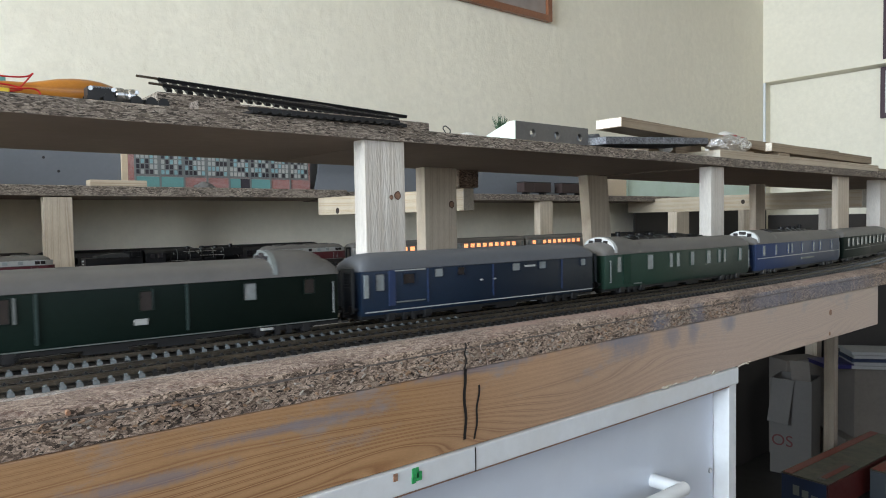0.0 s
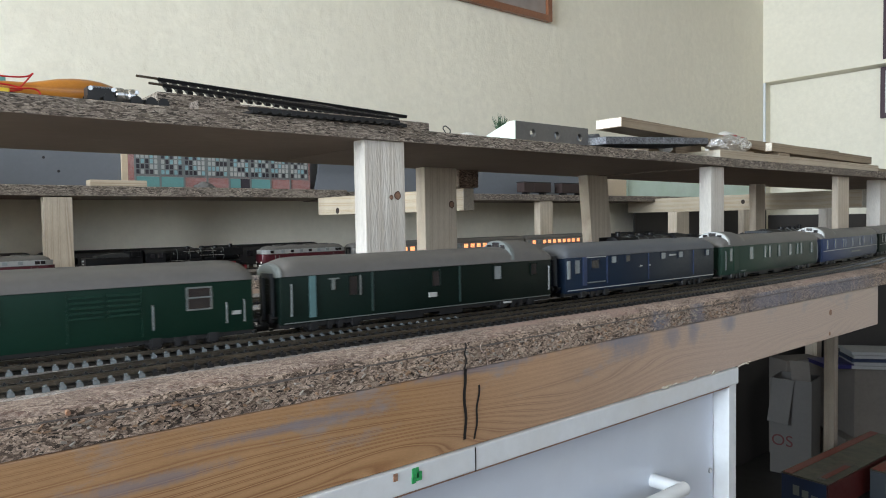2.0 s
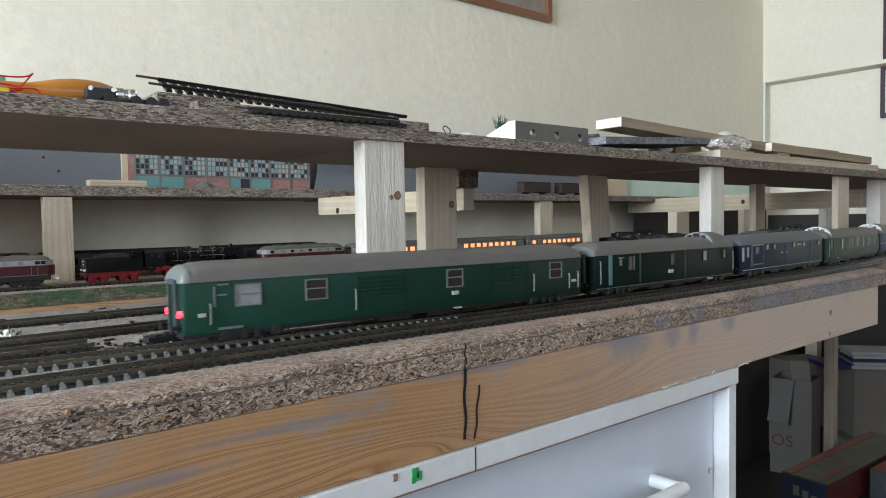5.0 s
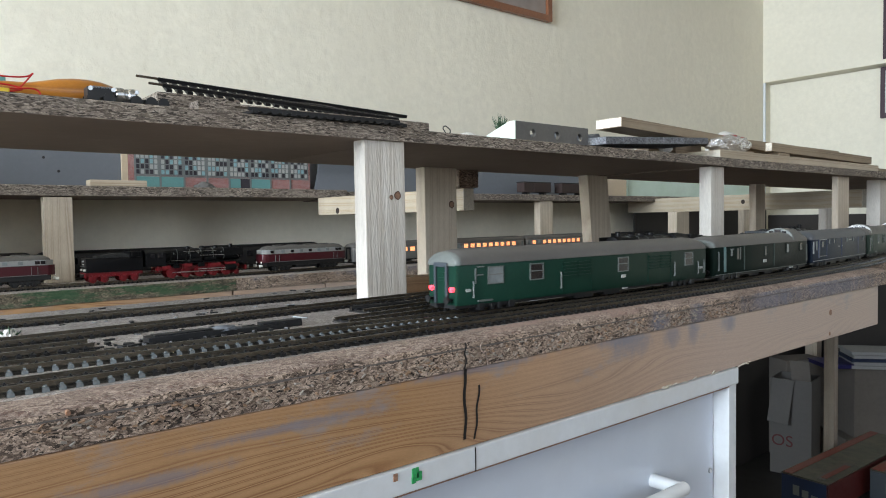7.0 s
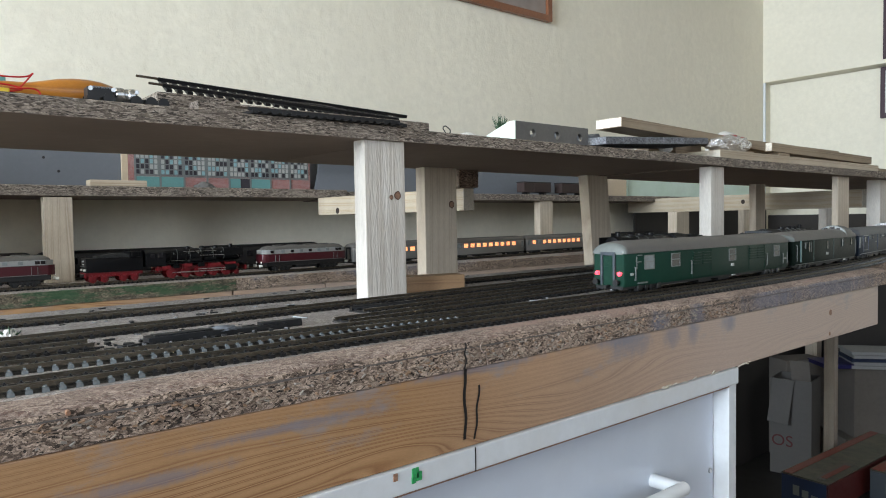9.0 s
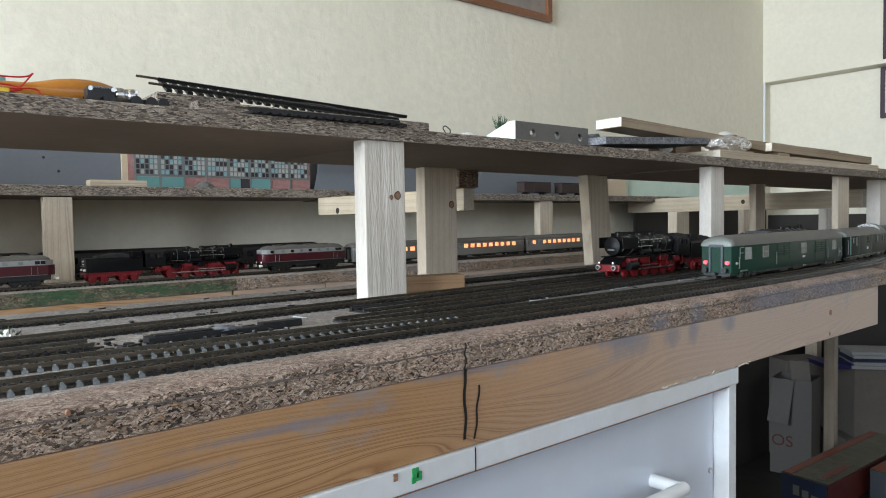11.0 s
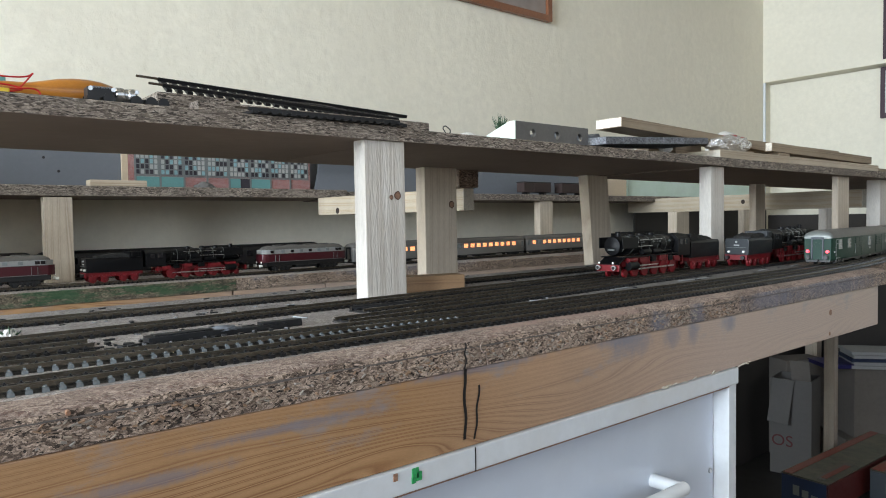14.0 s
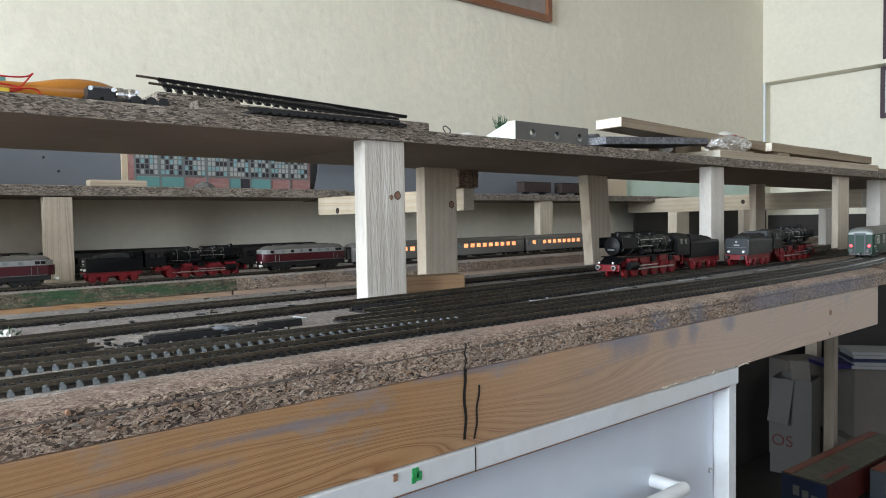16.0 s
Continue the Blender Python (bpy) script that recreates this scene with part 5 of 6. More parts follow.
            rod(bm, (s * h, y * 1.18, 0.0105), (s * (h + 0.005), y * 1.18, 0.0105), 0.0024, seg=12)
        part("lamp", bm, M_LAMPGLASS, root)
        bogie(root, s * 0.05, 0.0058, 0.012)
    bm = bmesh.new()
    for x in (-0.062, 0.062):
        for dx in (-0.004, 0.004):
            rod(bm, (x + dx, -0.0176, 0.0180), (x + dx, -0.0176, 0.0290), 0.0004, seg=6)
    box(bm, -0.078, 0.078, -0.0173, -0.0166, 0.0166, 0.0174)
    box(bm, -0.078, 0.078, -0.0174, -0.0169, 0.0309, 0.0315)
    part("trim_line", bm, M_TRIM, root, "silver trim")
    return root


diesel("maroon and grey diesel locomotive before silver coaches", on(far_y, 0.618, FT + 0.0042))
diesel("maroon and grey diesel locomotive beside a shelf post", on(far_y, 0.116, FT + 0.0042))
for i in range(3):
    xc = 0.722 + 0.128 + i * 0.262
    ws = [(-0.118, 0.006, 0.021, 0.032, P, F, False)] + [(-0.098 + 0.0205 * k, 0.0128, 0.0235, 0.0320, (M_LIT if (k * 7 + i * 3) % 10 != 3 else P), F, False) for k in range(10)] + [(0.118, 0.006, 0.021, 0.032, P, F, False)]
    c = coach("silver_coach", 0.256, M_SILVER, M_ROOF, "silver express coach with warmly lit windows", ws, group="silver coaches", low=0.0)
    c.matrix_basis = on(far_y, xc, FT + 0.0042)


# dark rake on the second far track
def siding_y(x):
    return min(far_y(x) + 0.150, 1.02)


# body, roof and frames are black throughout to stand in for shadow
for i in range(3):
    c = coach("dark_coach", 0.262, M_BLACK, M_BLACK, "passenger coach with its shadow put into an all-black colour", [(-0.1 + 0.022 * k, 0.011, 0.0225, 0.0325, G, M_BLACK, False) for k in range(10)], group="dark standing coaches", low=0.0)
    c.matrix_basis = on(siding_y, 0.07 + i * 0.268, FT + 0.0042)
for i in range(5):
    wg = thing("coal_wagon", "black open wagon heaped with coal", "model wagon", "coal wagons", on(siding_y, 1.50 + i * 0.145, FT + 0.0042))
    part("wagon_body", boxed(-0.066, 0.066, -0.015, 0.015, 0.009, 0.030), M_BLACK, wg, "", 0.0008)
    bm = bmesh.new()
    loft(bm, [[(-0.062 + 0.0124 * a, -0.013, 0.0295)] + [(-0.062 + 0.0124 * a, -0.013 + 0.0052 * k, 0.032 + 0.005 * math.sin(math.pi * a / 10) + 0.003 * noise.noise((a * 1.3, k * 0.9, i))) for k in range(6)] + [(-0.062 + 0.0124 * a, 0.013, 0.0295)] for a in range(11)])
    part("coal_load", bm, M_COAL, wg, "heaped coal")
    for xx in (-0.04, 0.04):
        bm = bmesh.new()
        rod(bm, (xx, -0.010, 0.0055), (xx, 0.010, 0.0055), 0.0055, seg=16)
        part("wheelset", bm, M_BLACK, wg)
track(siding_y, -0.1, 2.4, FT, "model track beside the wall", near=-1)

# ---------------------------------------------------------------- what moves
def grown(root, kx):
    """Brings a coach from true H0 to the size of this layout and sets it on the rails."""
    m = Matrix.Translation((0, 0, -0.0059)) @ Matrix.Diagonal((kx, 1.09, 1.09, 1))
    for p in root.children_recursive:
        p.data.transform(m)


def rear_x(t):
    """Place of the train's rear end along the table."""
    xs = ((0.0, -0.3456), (1.0, -0.2488), (2.0, -0.1524), (3.0, -0.0593), (4.0, 0.0364), (6.5, 0.2761), (7.5, 0.3724), (8.5, 0.4678), (9.2, 0.5347), (11.5, 0.7485), (12.5, 0.8402), (13.5, 0.9345), (14.5, 1.0330), (16.0, 1.1840))
    for (t0, x0), (t1, x1) in zip(xs, xs[1:]):
        if t <= t1:
            return x0 + (x1 - x0) * (t - t0) / (t1 - t0)
    return xs[-1][1]


OFFSETS = ((C1, 0.0, 0.3290, 1.0894), (C2, 0.3425, 0.2355, 1.0374), (C3, 0.5915, 0.2305, 1.0671), (C4, 0.8350, 0.2545, 1.0970), (C5, 1.1030, 0.262, 1.0694), (C6, 1.379, 0.262, 1.0694))
for coach_root, start, length, kx in OFFSETS:
    grown(coach_root, kx)


def motions():
    for ob, off, L, k in OFFSETS:
        rows = []
        for i in range(33):
            t = i * 0.5
            x = (rear_x(t - 0.5) + 2 * rear_x(t) + rear_x(t + 0.5)) / 4 + off + L / 2 if 0.4 < t < 15.6 else rear_x(t) + off + L / 2
            d = L / 2 - 0.039
            ya, yb = main_y(x - d), main_y(x + d)
            rows.append((t, Matrix.Translation((x, (ya + yb) / 2, 0.0)) @ Matrix.Rotation(math.atan2(yb - ya, 2 * d), 4, 'Z')))
        walk(ob, rows)


# ---------------------------------------------------------------- things on the upper shelf
M_RUST = plain("rusty_metal", (0.085, 0.062, 0.045), 0.6, 0.4, var=0.4, scale=500)


def ladder_track(name, L, label, m, broken=False):
    """A loose piece of plastic track: two rails and open sleepers."""
    root = thing(name, label, "model track", "loose track pieces", m)
    for s in (-1, 1):
        bm = bmesh.new()
        box(bm, 0.004, L + (0.02 if s > 0 else 0), s * 0.00825 - 0.0007, s * 0.00825 + 0.0007, 0.0022, 0.0052)
        part("rail", bm, M_BLACK, root)
        bm = bmesh.new()
        box(bm, -0.010 - 0.003 * s, 0.0039, s * 0.00825 - 0.0006, s * 0.00825 + 0.0006, 0.0030, 0.0048)
        part("rail_stub", bm, M_RUST, root, "rusty bare rail end")
    n = int(L / 0.0085)
    for i in range(n):
        bm = bmesh.new()
        x = 0.006 + i * 0.0085
        box(bm, x, x + 0.0046, -0.0145 + rng.uniform(0, 0.002), 0.0145 - rng.uniform(0, 0.002), 0, 0.0024)
        part("sleeper", bm, M_BLACK, root)
    return root


bm = bmesh.new()
prof = [(0.072, 0.0040), (0.078, 0.0048), (0.092, 0.0052), (0.102, 0.0075), (0.112, 0.0100), (0.122, 0.0114), (0.132, 0.0117), (0.142, 0.0108), (0.150, 0.0085), (0.155, 0.005), (0.157, 0.002)]
turned(bm, prof, 24, m=pose(0, 0.240, ST + 0.0117, 0, 0, 0))
solid("tool_handle", bm, M_ORANGEWOOD, "pear-shaped varnished orange wooden tool handle", "tool")

ch = thing("loco_chassis", "stripped model locomotive chassis with bare motor", "model part")
bm = bmesh.new()
box(bm, 0.1245, 0.143, 0.204, 0.216, ST + 0.004, ST + 0.0125)
part("motor_block", bm, M_BLACK, ch, "black motor block", 0.001)
bm = bmesh.new()
for i in range(8):
    box(bm, 0.1265 + i * 0.0018, 0.1275 + i * 0.0018, 0.2034, 0.2166, ST + 0.0115, ST + 0.0129)
part("terminal_row", bm, M_ALU, ch)
bm = bmesh.new()
turned(bm, [(0.1435, 0.0045), (0.145, 0.0058), (0.150, 0.0058), (0.151, 0.0050), (0.153, 0.0050), (0.154, 0.0058), (0.158, 0.0058), (0.1595, 0.0035)], 20, m=pose(0, 0.21, ST + 0.0085))
part("motor_can", bm, M_STEEL, ch, "shiny metal motor")
bm = bmesh.new()
box(bm, 0.1485, 0.182, 0.206, 0.214, ST + 0.0005, ST + 0.0040)
box(bm, 0.158, 0.170, 0.2055, 0.2145, ST + 0.004, ST + 0.0065)
part("frame_plate", bm, M_BLACK, ch, "", 0.0006)
for x in (0.128, 0.139, 0.158, 0.169, 0.178):
    for y in (0.2035, 0.2165):
        bm = bmesh.new()
        rod(bm, (x, y - 0.001, ST + 0.0042), (x, y + 0.001, ST + 0.0042), 0.0042, seg=18)
        part("wheel", bm, M_BLACK, ch)
bm = bmesh.new()
for x in (0.1265, 0.142, 0.1585):
    rod(bm, (x, 0.203, ST + 0.011), (x, 0.2045, ST + 0.011), 0.0016, seg=12)
part("bright_screw", bm, M_STEEL, ch)

wr = thing("red_wires", "loose bent red connecting wires", "wire")
for pts in (((0.060, 0.225, ST + 0.018), (0.075, 0.222, ST + 0.0165), (0.088, 0.222, ST + 0.0175), (0.0935, 0.222, ST + 0.0205)),
            ((0.0925, 0.222, ST + 0.0195), (0.084, 0.222, ST + 0.009), (0.072, 0.222, ST + 0.002)),
            ((0.058, 0.22, ST + 0.011), (0.076, 0.22, ST + 0.0105), (0.086, 0.218, ST + 0.008), (0.076, 0.218, ST + 0.005), (0.066, 0.218, ST + 0.001)),
            ((0.06, 0.216, ST + 0.006), (0.078, 0.216, ST + 0.0072), (0.092, 0.216, ST + 0.0085), (0.0965, 0.216, ST + 0.005), (0.093, 0.216, ST + 0.0008))):
    wire("wire", pts, 0.00065, M_WIRE, wr)
solid("plastic_box", boxed(0.055, 0.082, 0.262, 0.30, ST, ST + 0.0245), M_TEAL, "teal plastic box standing at the shelf edge", "box", 0.0015)
solid("yellow_clip", boxed(0.060, 0.0765, 0.206, 0.214, ST, ST + 0.006), M_YELLOW, "small yellow plastic clip", "clip", 0.001)

b2 = board_edge(0.205, 0.441, 0.203, 0.33, 0.33, ST, ST + 0.0098, 21)
solid("loose_board", b2, M_EDGE2, "short weathered chipboard lying on the shelf", "board")
ladder_track("loose_track", 0.235, "broken black plastic track section with open sleepers", Matrix.Translation((0.183, 0.240, ST + 0.0245)) @ pose(0, 0, 0, 27, 2.6, -2), True)
ladder_track("loose_track", 0.155, "rusty flexible track piece at the shelf edge", Matrix.Translation((0.236, 0.196, ST + 0.0005)) @ pose(0, 0, 0, 0, 0, -1.0))
bm = bmesh.new()
box(bm, 0.18, 0.25, 0.225, 0.265, ST + 0.0003, ST + 0.0175)
solid("prop_block", bm, M_EDGE2, "small chipboard prop under the track piece", "wood block", 0.001)
bm = bmesh.new()
rod(bm, (0.30, 0.262, ST + 0.0135), (0.447, 0.250, ST + 0.0215), 0.0009, seg=8)
solid("metal_rod", bm, M_WIREGREY, "thin grey metal rod", "rod")
wire("bent_wire", ((0.272, 0.226, ST + 0.0102), (0.292, 0.228, ST + 0.018), (0.315, 0.23, ST + 0.0215), (0.345, 0.23, ST + 0.0205), (0.368, 0.228, ST + 0.0150), (0.374, 0.226, ST + 0.0102)), 0.0005, M_WIREGREY, label="thin bent brown wire", cat="wire")
wire("wire_hook", ((0.461, 0.2, ST), (0.457, 0.2, ST + 0.005), (0.460, 0.2, ST + 0.0075), (0.4665, 0.2, ST + 0.004), (0.466, 0.2, ST + 0.0005)), 0.0006, M_BLACK, label="small black wire hook", cat="hook")

# sheet metal bracket with three holes
M_MINTPAINT = plain("pale_mint_paint", (0.62, 0.70, 0.64), 0.5, var=0.08, scale=120)
br = thing("metal_bracket", "folded sheet metal bracket with three holes", "bracket")
Z = ST - 0.001
bm = bmesh.new()
x0, x1, zb, zt = 0.5845, 0.7180, Z + 0.0004, Z + 0.0265
cs, rr = (0.6135, 0.657, 0.7005), 0.0050
zc = (zb + zt) / 2
edges = [x0] + [(a + b) / 2 for a, b in zip(cs, cs[1:])] + [x1]
for k, c in enumerate(cs):
    outer, inner = [], []
    turns = [2 * math.pi * i / 16 + math.pi / 16 for i in range(16)]
    hz = (zt - zb) / 2
    for q, (ex, sx) in enumerate((((edges[k + 1] - c), 1), ((c - edges[k]), -1))):
        for sz in (1, -1):
            turns.append(math.atan2(sz * hz, sx * ex) % (2 * math.pi))
    turns.sort()
    for a in turns:
        dx, dz = math.cos(a), math.sin(a)
        ex = (edges[k + 1] - c) if dx > 0 else (c - edges[k])
        s = min(ex / max(abs(dx), 1e-6), ((zt - zb) / 2) / max(abs(dz), 1e-6))
        outer.append((c + dx * s, zc + dz * s))
        inner.append((c + dx * rr, zc + dz * rr))
    for y in (0.2200, 0.2212):
        vo = [bm.verts.new((x, y, z)) for x, z in outer]
        vi = [bm.verts.new((x, y, z)) for x, z in inner]
        for i in range(20):
            bm.faces.new((vo[i], vo[(i + 1) % 20], vi[(i + 1) % 20], vi[i]))
    va = [bm.verts.new((x, 0.2200, z)) for x, z in inner]
    vb = [bm.verts.new((x, 0.2250, z)) for x, z in inner]
    for i in range(20):
        bm.faces.new((va[i], va[(i + 1) % 20], vb[(i + 1) % 20], vb[i]))
bmesh.ops.remove_doubles(bm, verts=bm.verts[:], dist=0.00002)
part("front_plate", bm, M_ALU, br, "", smooth=False)
bm = bmesh.new()
loft(bm, [[(x, 0.2200, zb), (x, 0.2200, zt), (x, 0.2300, zt), (x, 0.2920, zb + 0.006), (x, 0.2920, zb)] for x in (x0 - 0.0012, x0 - 0.00005)])
part("side_plate", bm, M_MINTPAINT, br, "pale painted side plate")
bm = bmesh.new()
box(bm, x0, x1, 0.2212, 0.292, zb, zb + 0.0012)
part("bottom_plate", bm, M_ALU, br)

tf = thing("foliage_tuft", "small dark green plastic foliage tuft", "model plant")
bm = bmesh.new()
for i in range(46):
    a, t = rng.uniform(0, 6.28), rng.uniform(0.1, 0.8)
    b0 = Vector((0.640 + rng.uniform(-0.006, 0.006), 0.30 + rng.uniform(-0.006, 0.006), ST + 0.026))
    tip = b0 + Vector((math.cos(a) * math.sin(t) * 0.018, math.sin(a) * math.sin(t) * 0.018, math.cos(t) * rng.uniform(0.012, 0.024)))
    rod(bm, b0, tip, 0.0008, 0.0002, seg=4)
part("blades", bm, M_PLANT, tf)
bm = bmesh.new()
rod(bm, (0.640, 0.30, ST), (0.640, 0.30, ST + 0.027), 0.009, 0.007, seg=12)
part("base", bm, M_PLASTER, tf)
bm = bmesh.new()
bmesh.ops.create_icosphere(bm, subdivisions=3, radius=1.0)
for v in bm.verts:
    k = 1 + 0.28 * noise.noise(v.co * 2.2) + 0.1 * noise.noise(v.co * 6)
    v.co = Vector((v.co.x * 0.030 * k + 0.60, v.co.y * 0.02 * k + 0.27 + 0.05, max(-0.3, v.co.z) * 0.015 * k + ST + 0.007))
solid("plaster_lump", bm, M_PLASTER, "crumbly white plaster lump", "plaster")


def plank(name, x0, x1, y0, y1, z0, z1, label, mat=None, tilt=0.0, turn=0.0, end=True):
    root = thing(name, label, "plank", "loose planks")
    m = Matrix.Translation((x0, y0, z0)) @ Matrix.Rotation(radians(turn), 4, 'Z') @ Matrix.Rotation(radians(-tilt), 4, 'Y')
    bm = bmesh.new()
    box(bm, 0, x1 - x0, 0, y1 - y0, 0, z1 - z0, m=m)
    part("board", bm, mat or M_OLD, root, "", 0.0009)
    bm = bmesh.new()
    box(bm, -0.0004, 0.0006, 0.001, y1 - y0 - 0.001, 0.001, z1 - z0 - 0.001, m=m)
    part("sawn_end", bm, M_END, root, "pale sawn end")
    return root


plank("plank", 0.832, 1.36, 0.250, 0.296, ST + 0.040, ST + 0.0545, "brownish plank propped up on clutter", tilt=-1.6)
plank("plank", 1.012, 1.68, 0.198, 0.276, ST - 0.001, ST + 0.0125, "pale plank lying on the shelf edge", M_PINE_X)
plank("plank", 1.271, 1.76, 0.238, 0.280, ST + 0.0265, ST + 0.0425, "old plank lying across other planks", tilt=-0.6)
plank("plank", 1.235, 1.70, 0.285, 0.335, ST + 0.036, ST + 0.052, "old brown plank behind the others", tilt=0.0)
plank("plank", 1.60, 2.2, 0.24, 0.30, ST - 0.001, ST + 0.014, "grey plank on the shelf")
for i, (x0, x1, y0, y1, h0, h1) in enumerate(((1.02, 1.10, 0.28, 0.33, 0, 0.0385), (1.30, 1.345, 0.239, 0.275, 0.0130, 0.0255), (1.62, 1.66, 0.239, 0.275, 0.0130, 0.0205), (1.26, 1.32, 0.285, 0.33, 0, 0.0355), (1.6, 1.64, 0.305, 0.335, 0, 0.0355), (0.94, 0.98, 0.278, 0.30, 0, 0.0358), (1.2, 1.25, 0.262, 0.29, 0.0130, 0.0275))):
    solid("spacer_block", boxed(x0, x1, y0, y1, ST - 0.001 + h0, ST + h1), M_OLD, "small wooden spacer between planks", "wood block", 0.0008, group="spacer blocks")
bm = bmesh.new()
box(bm, 0, 0.250, 0, 0.075, 0, 0.0095, m=Matrix.Translation((0.725, 0.197, ST + 0.0042)) @ Matrix.Rotation(radians(-3.2), 4, 'Y'))
solid("grey_board", bm, chipboard("blue_grey_board", (0.34, 0.37, 0.42), (0.26, 0.28, 0.32), (0.12, 0.13, 0.15), 700, bump=0.5), "blue-grey painted chipboard leaning on the clutter", "board", 0.0008)
for nm, c, s, mt, lb, cat in (("foil_ball", (1.105, 0.232, ST + 0.0265), (0.052, 0.020, 0.0145), M_FOIL, "crumpled shiny metal foil", "foil"), ("cloth_scrap", (0.80, 0.32, ST + 0.018), (0.075, 0.03, 0.019), M_PANEL, "crumpled blue-grey cloth scrap", "cloth"), ("paper_scrap", (0.985, 0.31, ST + 0.022), (0.04, 0.03, 0.022), M_PLASTER, "crumpled white paper scrap", "paper")):
    bm = bmesh.new()
    bmesh.ops.create_icosphere(bm, subdivisions=4, radius=1.0)
    for v in bm.verts:
        k = 1 + 0.35 * noise.noise(v.co * 2.0) + 0.22 * abs(noise.noise(v.co * 5.0))
        v.co = Vector((c[0] + v.co.x * s[0] * k, c[1] + v.co.y * s[1] * k, max(ST - 0.0005, c[2] + v.co.z * s[2] * k)))
    solid(nm, bm, mt, lb, cat)
bm = bmesh.new()
bmesh.ops.create_icosphere(bm, subdivisions=4, radius=1.0)
for v in bm.verts:
    k = 1 + 0.12 * noise.noise(v.co * 2.5)
    v.co = Vector((1.36 + v.co.x * 0.072 * k, 0.37 + v.co.y * 0.03, ST + 0.040 + v.co.z * 0.040 * k))
bag = thing("plastic_bag", "filled white plastic bag with red print", "bag")
part("bag_body", bm, M_PLASTER, bag)
for x0, x1, z in ((1.302, 1.328, ST + 0.0655), (1.334, 1.364, ST + 0.0685), (1.372, 1.402, ST + 0.0655)):
    bm = bmesh.new()
    box(bm, x0, x1 - 0.006, 0.348, 0.3545, z + 0.001, z + 0.0042)
    part("red_print", bm, M_WIRE, bag, "red print", 0.002)

# ---------------------------------------------------------------- things on the back shelf
S2 = 0.1315
pan = thing("backing_panel", "slate-grey backing panel with two screws", "panel", "backing panels")
part("sheet", boxed(0.05, 0.3645, 1.0, 1.008, S2, 0.235), M_PANEL, pan, "", 0.001)
for x, z in ((0.231, 0.1835), (0.2535, 0.1605)):
    bm = bmesh.new()
    rod(bm, (x, 0.9985, z), (x, 1.0005, z), 0.0024, seg=12)
    part("screw", bm, M_BLACK, pan, "dark screw head")
pan = thing("backing_panel", "slate-grey backing panel behind wagons", "panel", "backing panels")
part("sheet", boxed(0.742, 1.775, 1.03, 1.038, 0.1285, 0.235), M_PANEL, pan, "", 0.001)
part("foot_strip", boxed(0.742, 1.775, 1.026, 1.0298, 0.1285, 0.1335), M_PANEL, pan, "", 0.0006)
solid("wood_offcut", boxed(0.286, 0.378, 0.925, 0.955, S2, S2 + 0.0115), M_PINE_X, "pale pine offcut on the shelf", "wood block", 0.0008)
fac = thing("card_factory", "printed card factory front with coloured window panes", "model building")
FX0, FX1, FZ1, FYY = 0.366, 0.738, 0.245, 0.992
part("brick_wall", boxed(FX0, FX1, FYY, FYY + 0.006, S2, FZ1), M_BRICKRED, fac, "printed red brick")
part("edge_card", boxed(FX0 - 0.011, FX0 - 0.0005, FYY + 0.001, FYY + 0.007, S2, FZ1), M_CREAM, fac, "cream card edge")
nb = 8
bw = (FX1 - FX0 - 0.014) / nb
pal = [M_WPRINT, M_CYAN, M_DKPRINT]
for b in range(nb):
    xa = FX0 + 0.012 + b * bw
    part("pilaster", boxed(xa - 0.0022, xa + 0.0010, FYY - 0.0016, FYY, S2, FZ1), M_TRIM, fac)
    part("window_field", boxed(xa + 0.0010, xa + bw - 0.0022, FYY - 0.0008, FYY, S2 + 0.0265, FZ1), M_TRIM, fac)
    cols, rows_n = 5, 8
    pw, ph = (bw - 0.0045) / cols, 0.0092
    for ci in range(cols):
        for ri in range(rows_n):
            zz = S2 + 0.0285 + ri * (ph + 0.0006)
            mt = pal[rng.choice((0, 0, 1, 1, 2, 2))]
            part("pane", boxed(xa + 0.0014 + ci * pw, xa + 0.0014 + ci * pw + pw * 0.68, FYY - 0.0016, FYY - 0.0008, zz, zz + ph * 0.84), mt, fac, smooth=False)
    if b in (0, 1, 4, 5):
        part("door", boxed(xa + 0.0014, xa + (bw * 0.5 if b == 4 else bw - 0.0026), FYY - 0.0013, FYY, S2, S2 + 0.0235), M_DOORTEAL, fac, "teal door")
    if b == 4:
        part("dark_doorway", boxed(xa + bw * 0.52, xa + bw - 0.0026, FYY - 0.0012, FYY, S2, S2 + 0.0235), M_DKPRINT, fac)
    part("lintel", boxed(xa + 0.001, xa + bw - 0.0022, FYY - 0.0014, FYY, S2 + 0.0242, S2 + 0.0260), M_TRIM, fac)
bm = bmesh.new()
loft(bm, [[(0.745 + 0.012 * math.sin(z * 40), 0.985 + 0.01 * math.sin(z * 60), S2 + z), (0.86, 0.99, S2 + z), (0.86, 0.992, S2 + z), (0.745 + 0.012 * math.sin(z * 40), 0.987 + 0.01 * math.sin(z * 60), S2 + z)] for z in (0, 0.015, 0.03, 0.045, 0.06, 0.08, 0.1)])
solid("curled_sheet", bm, M_PANEL, "curled dark grey sheet beside the card factory", "sheet")
solid("card_strip", boxed(0.862, 0.885, 0.99, 0.994, 0.1285, 0.23), M_CREAM, "cream card strip with dark print", "card", 0.0005)
bm = bmesh.new()
bmesh.ops.create_icosphere(bm, subdivisions=3, radius=1.0)
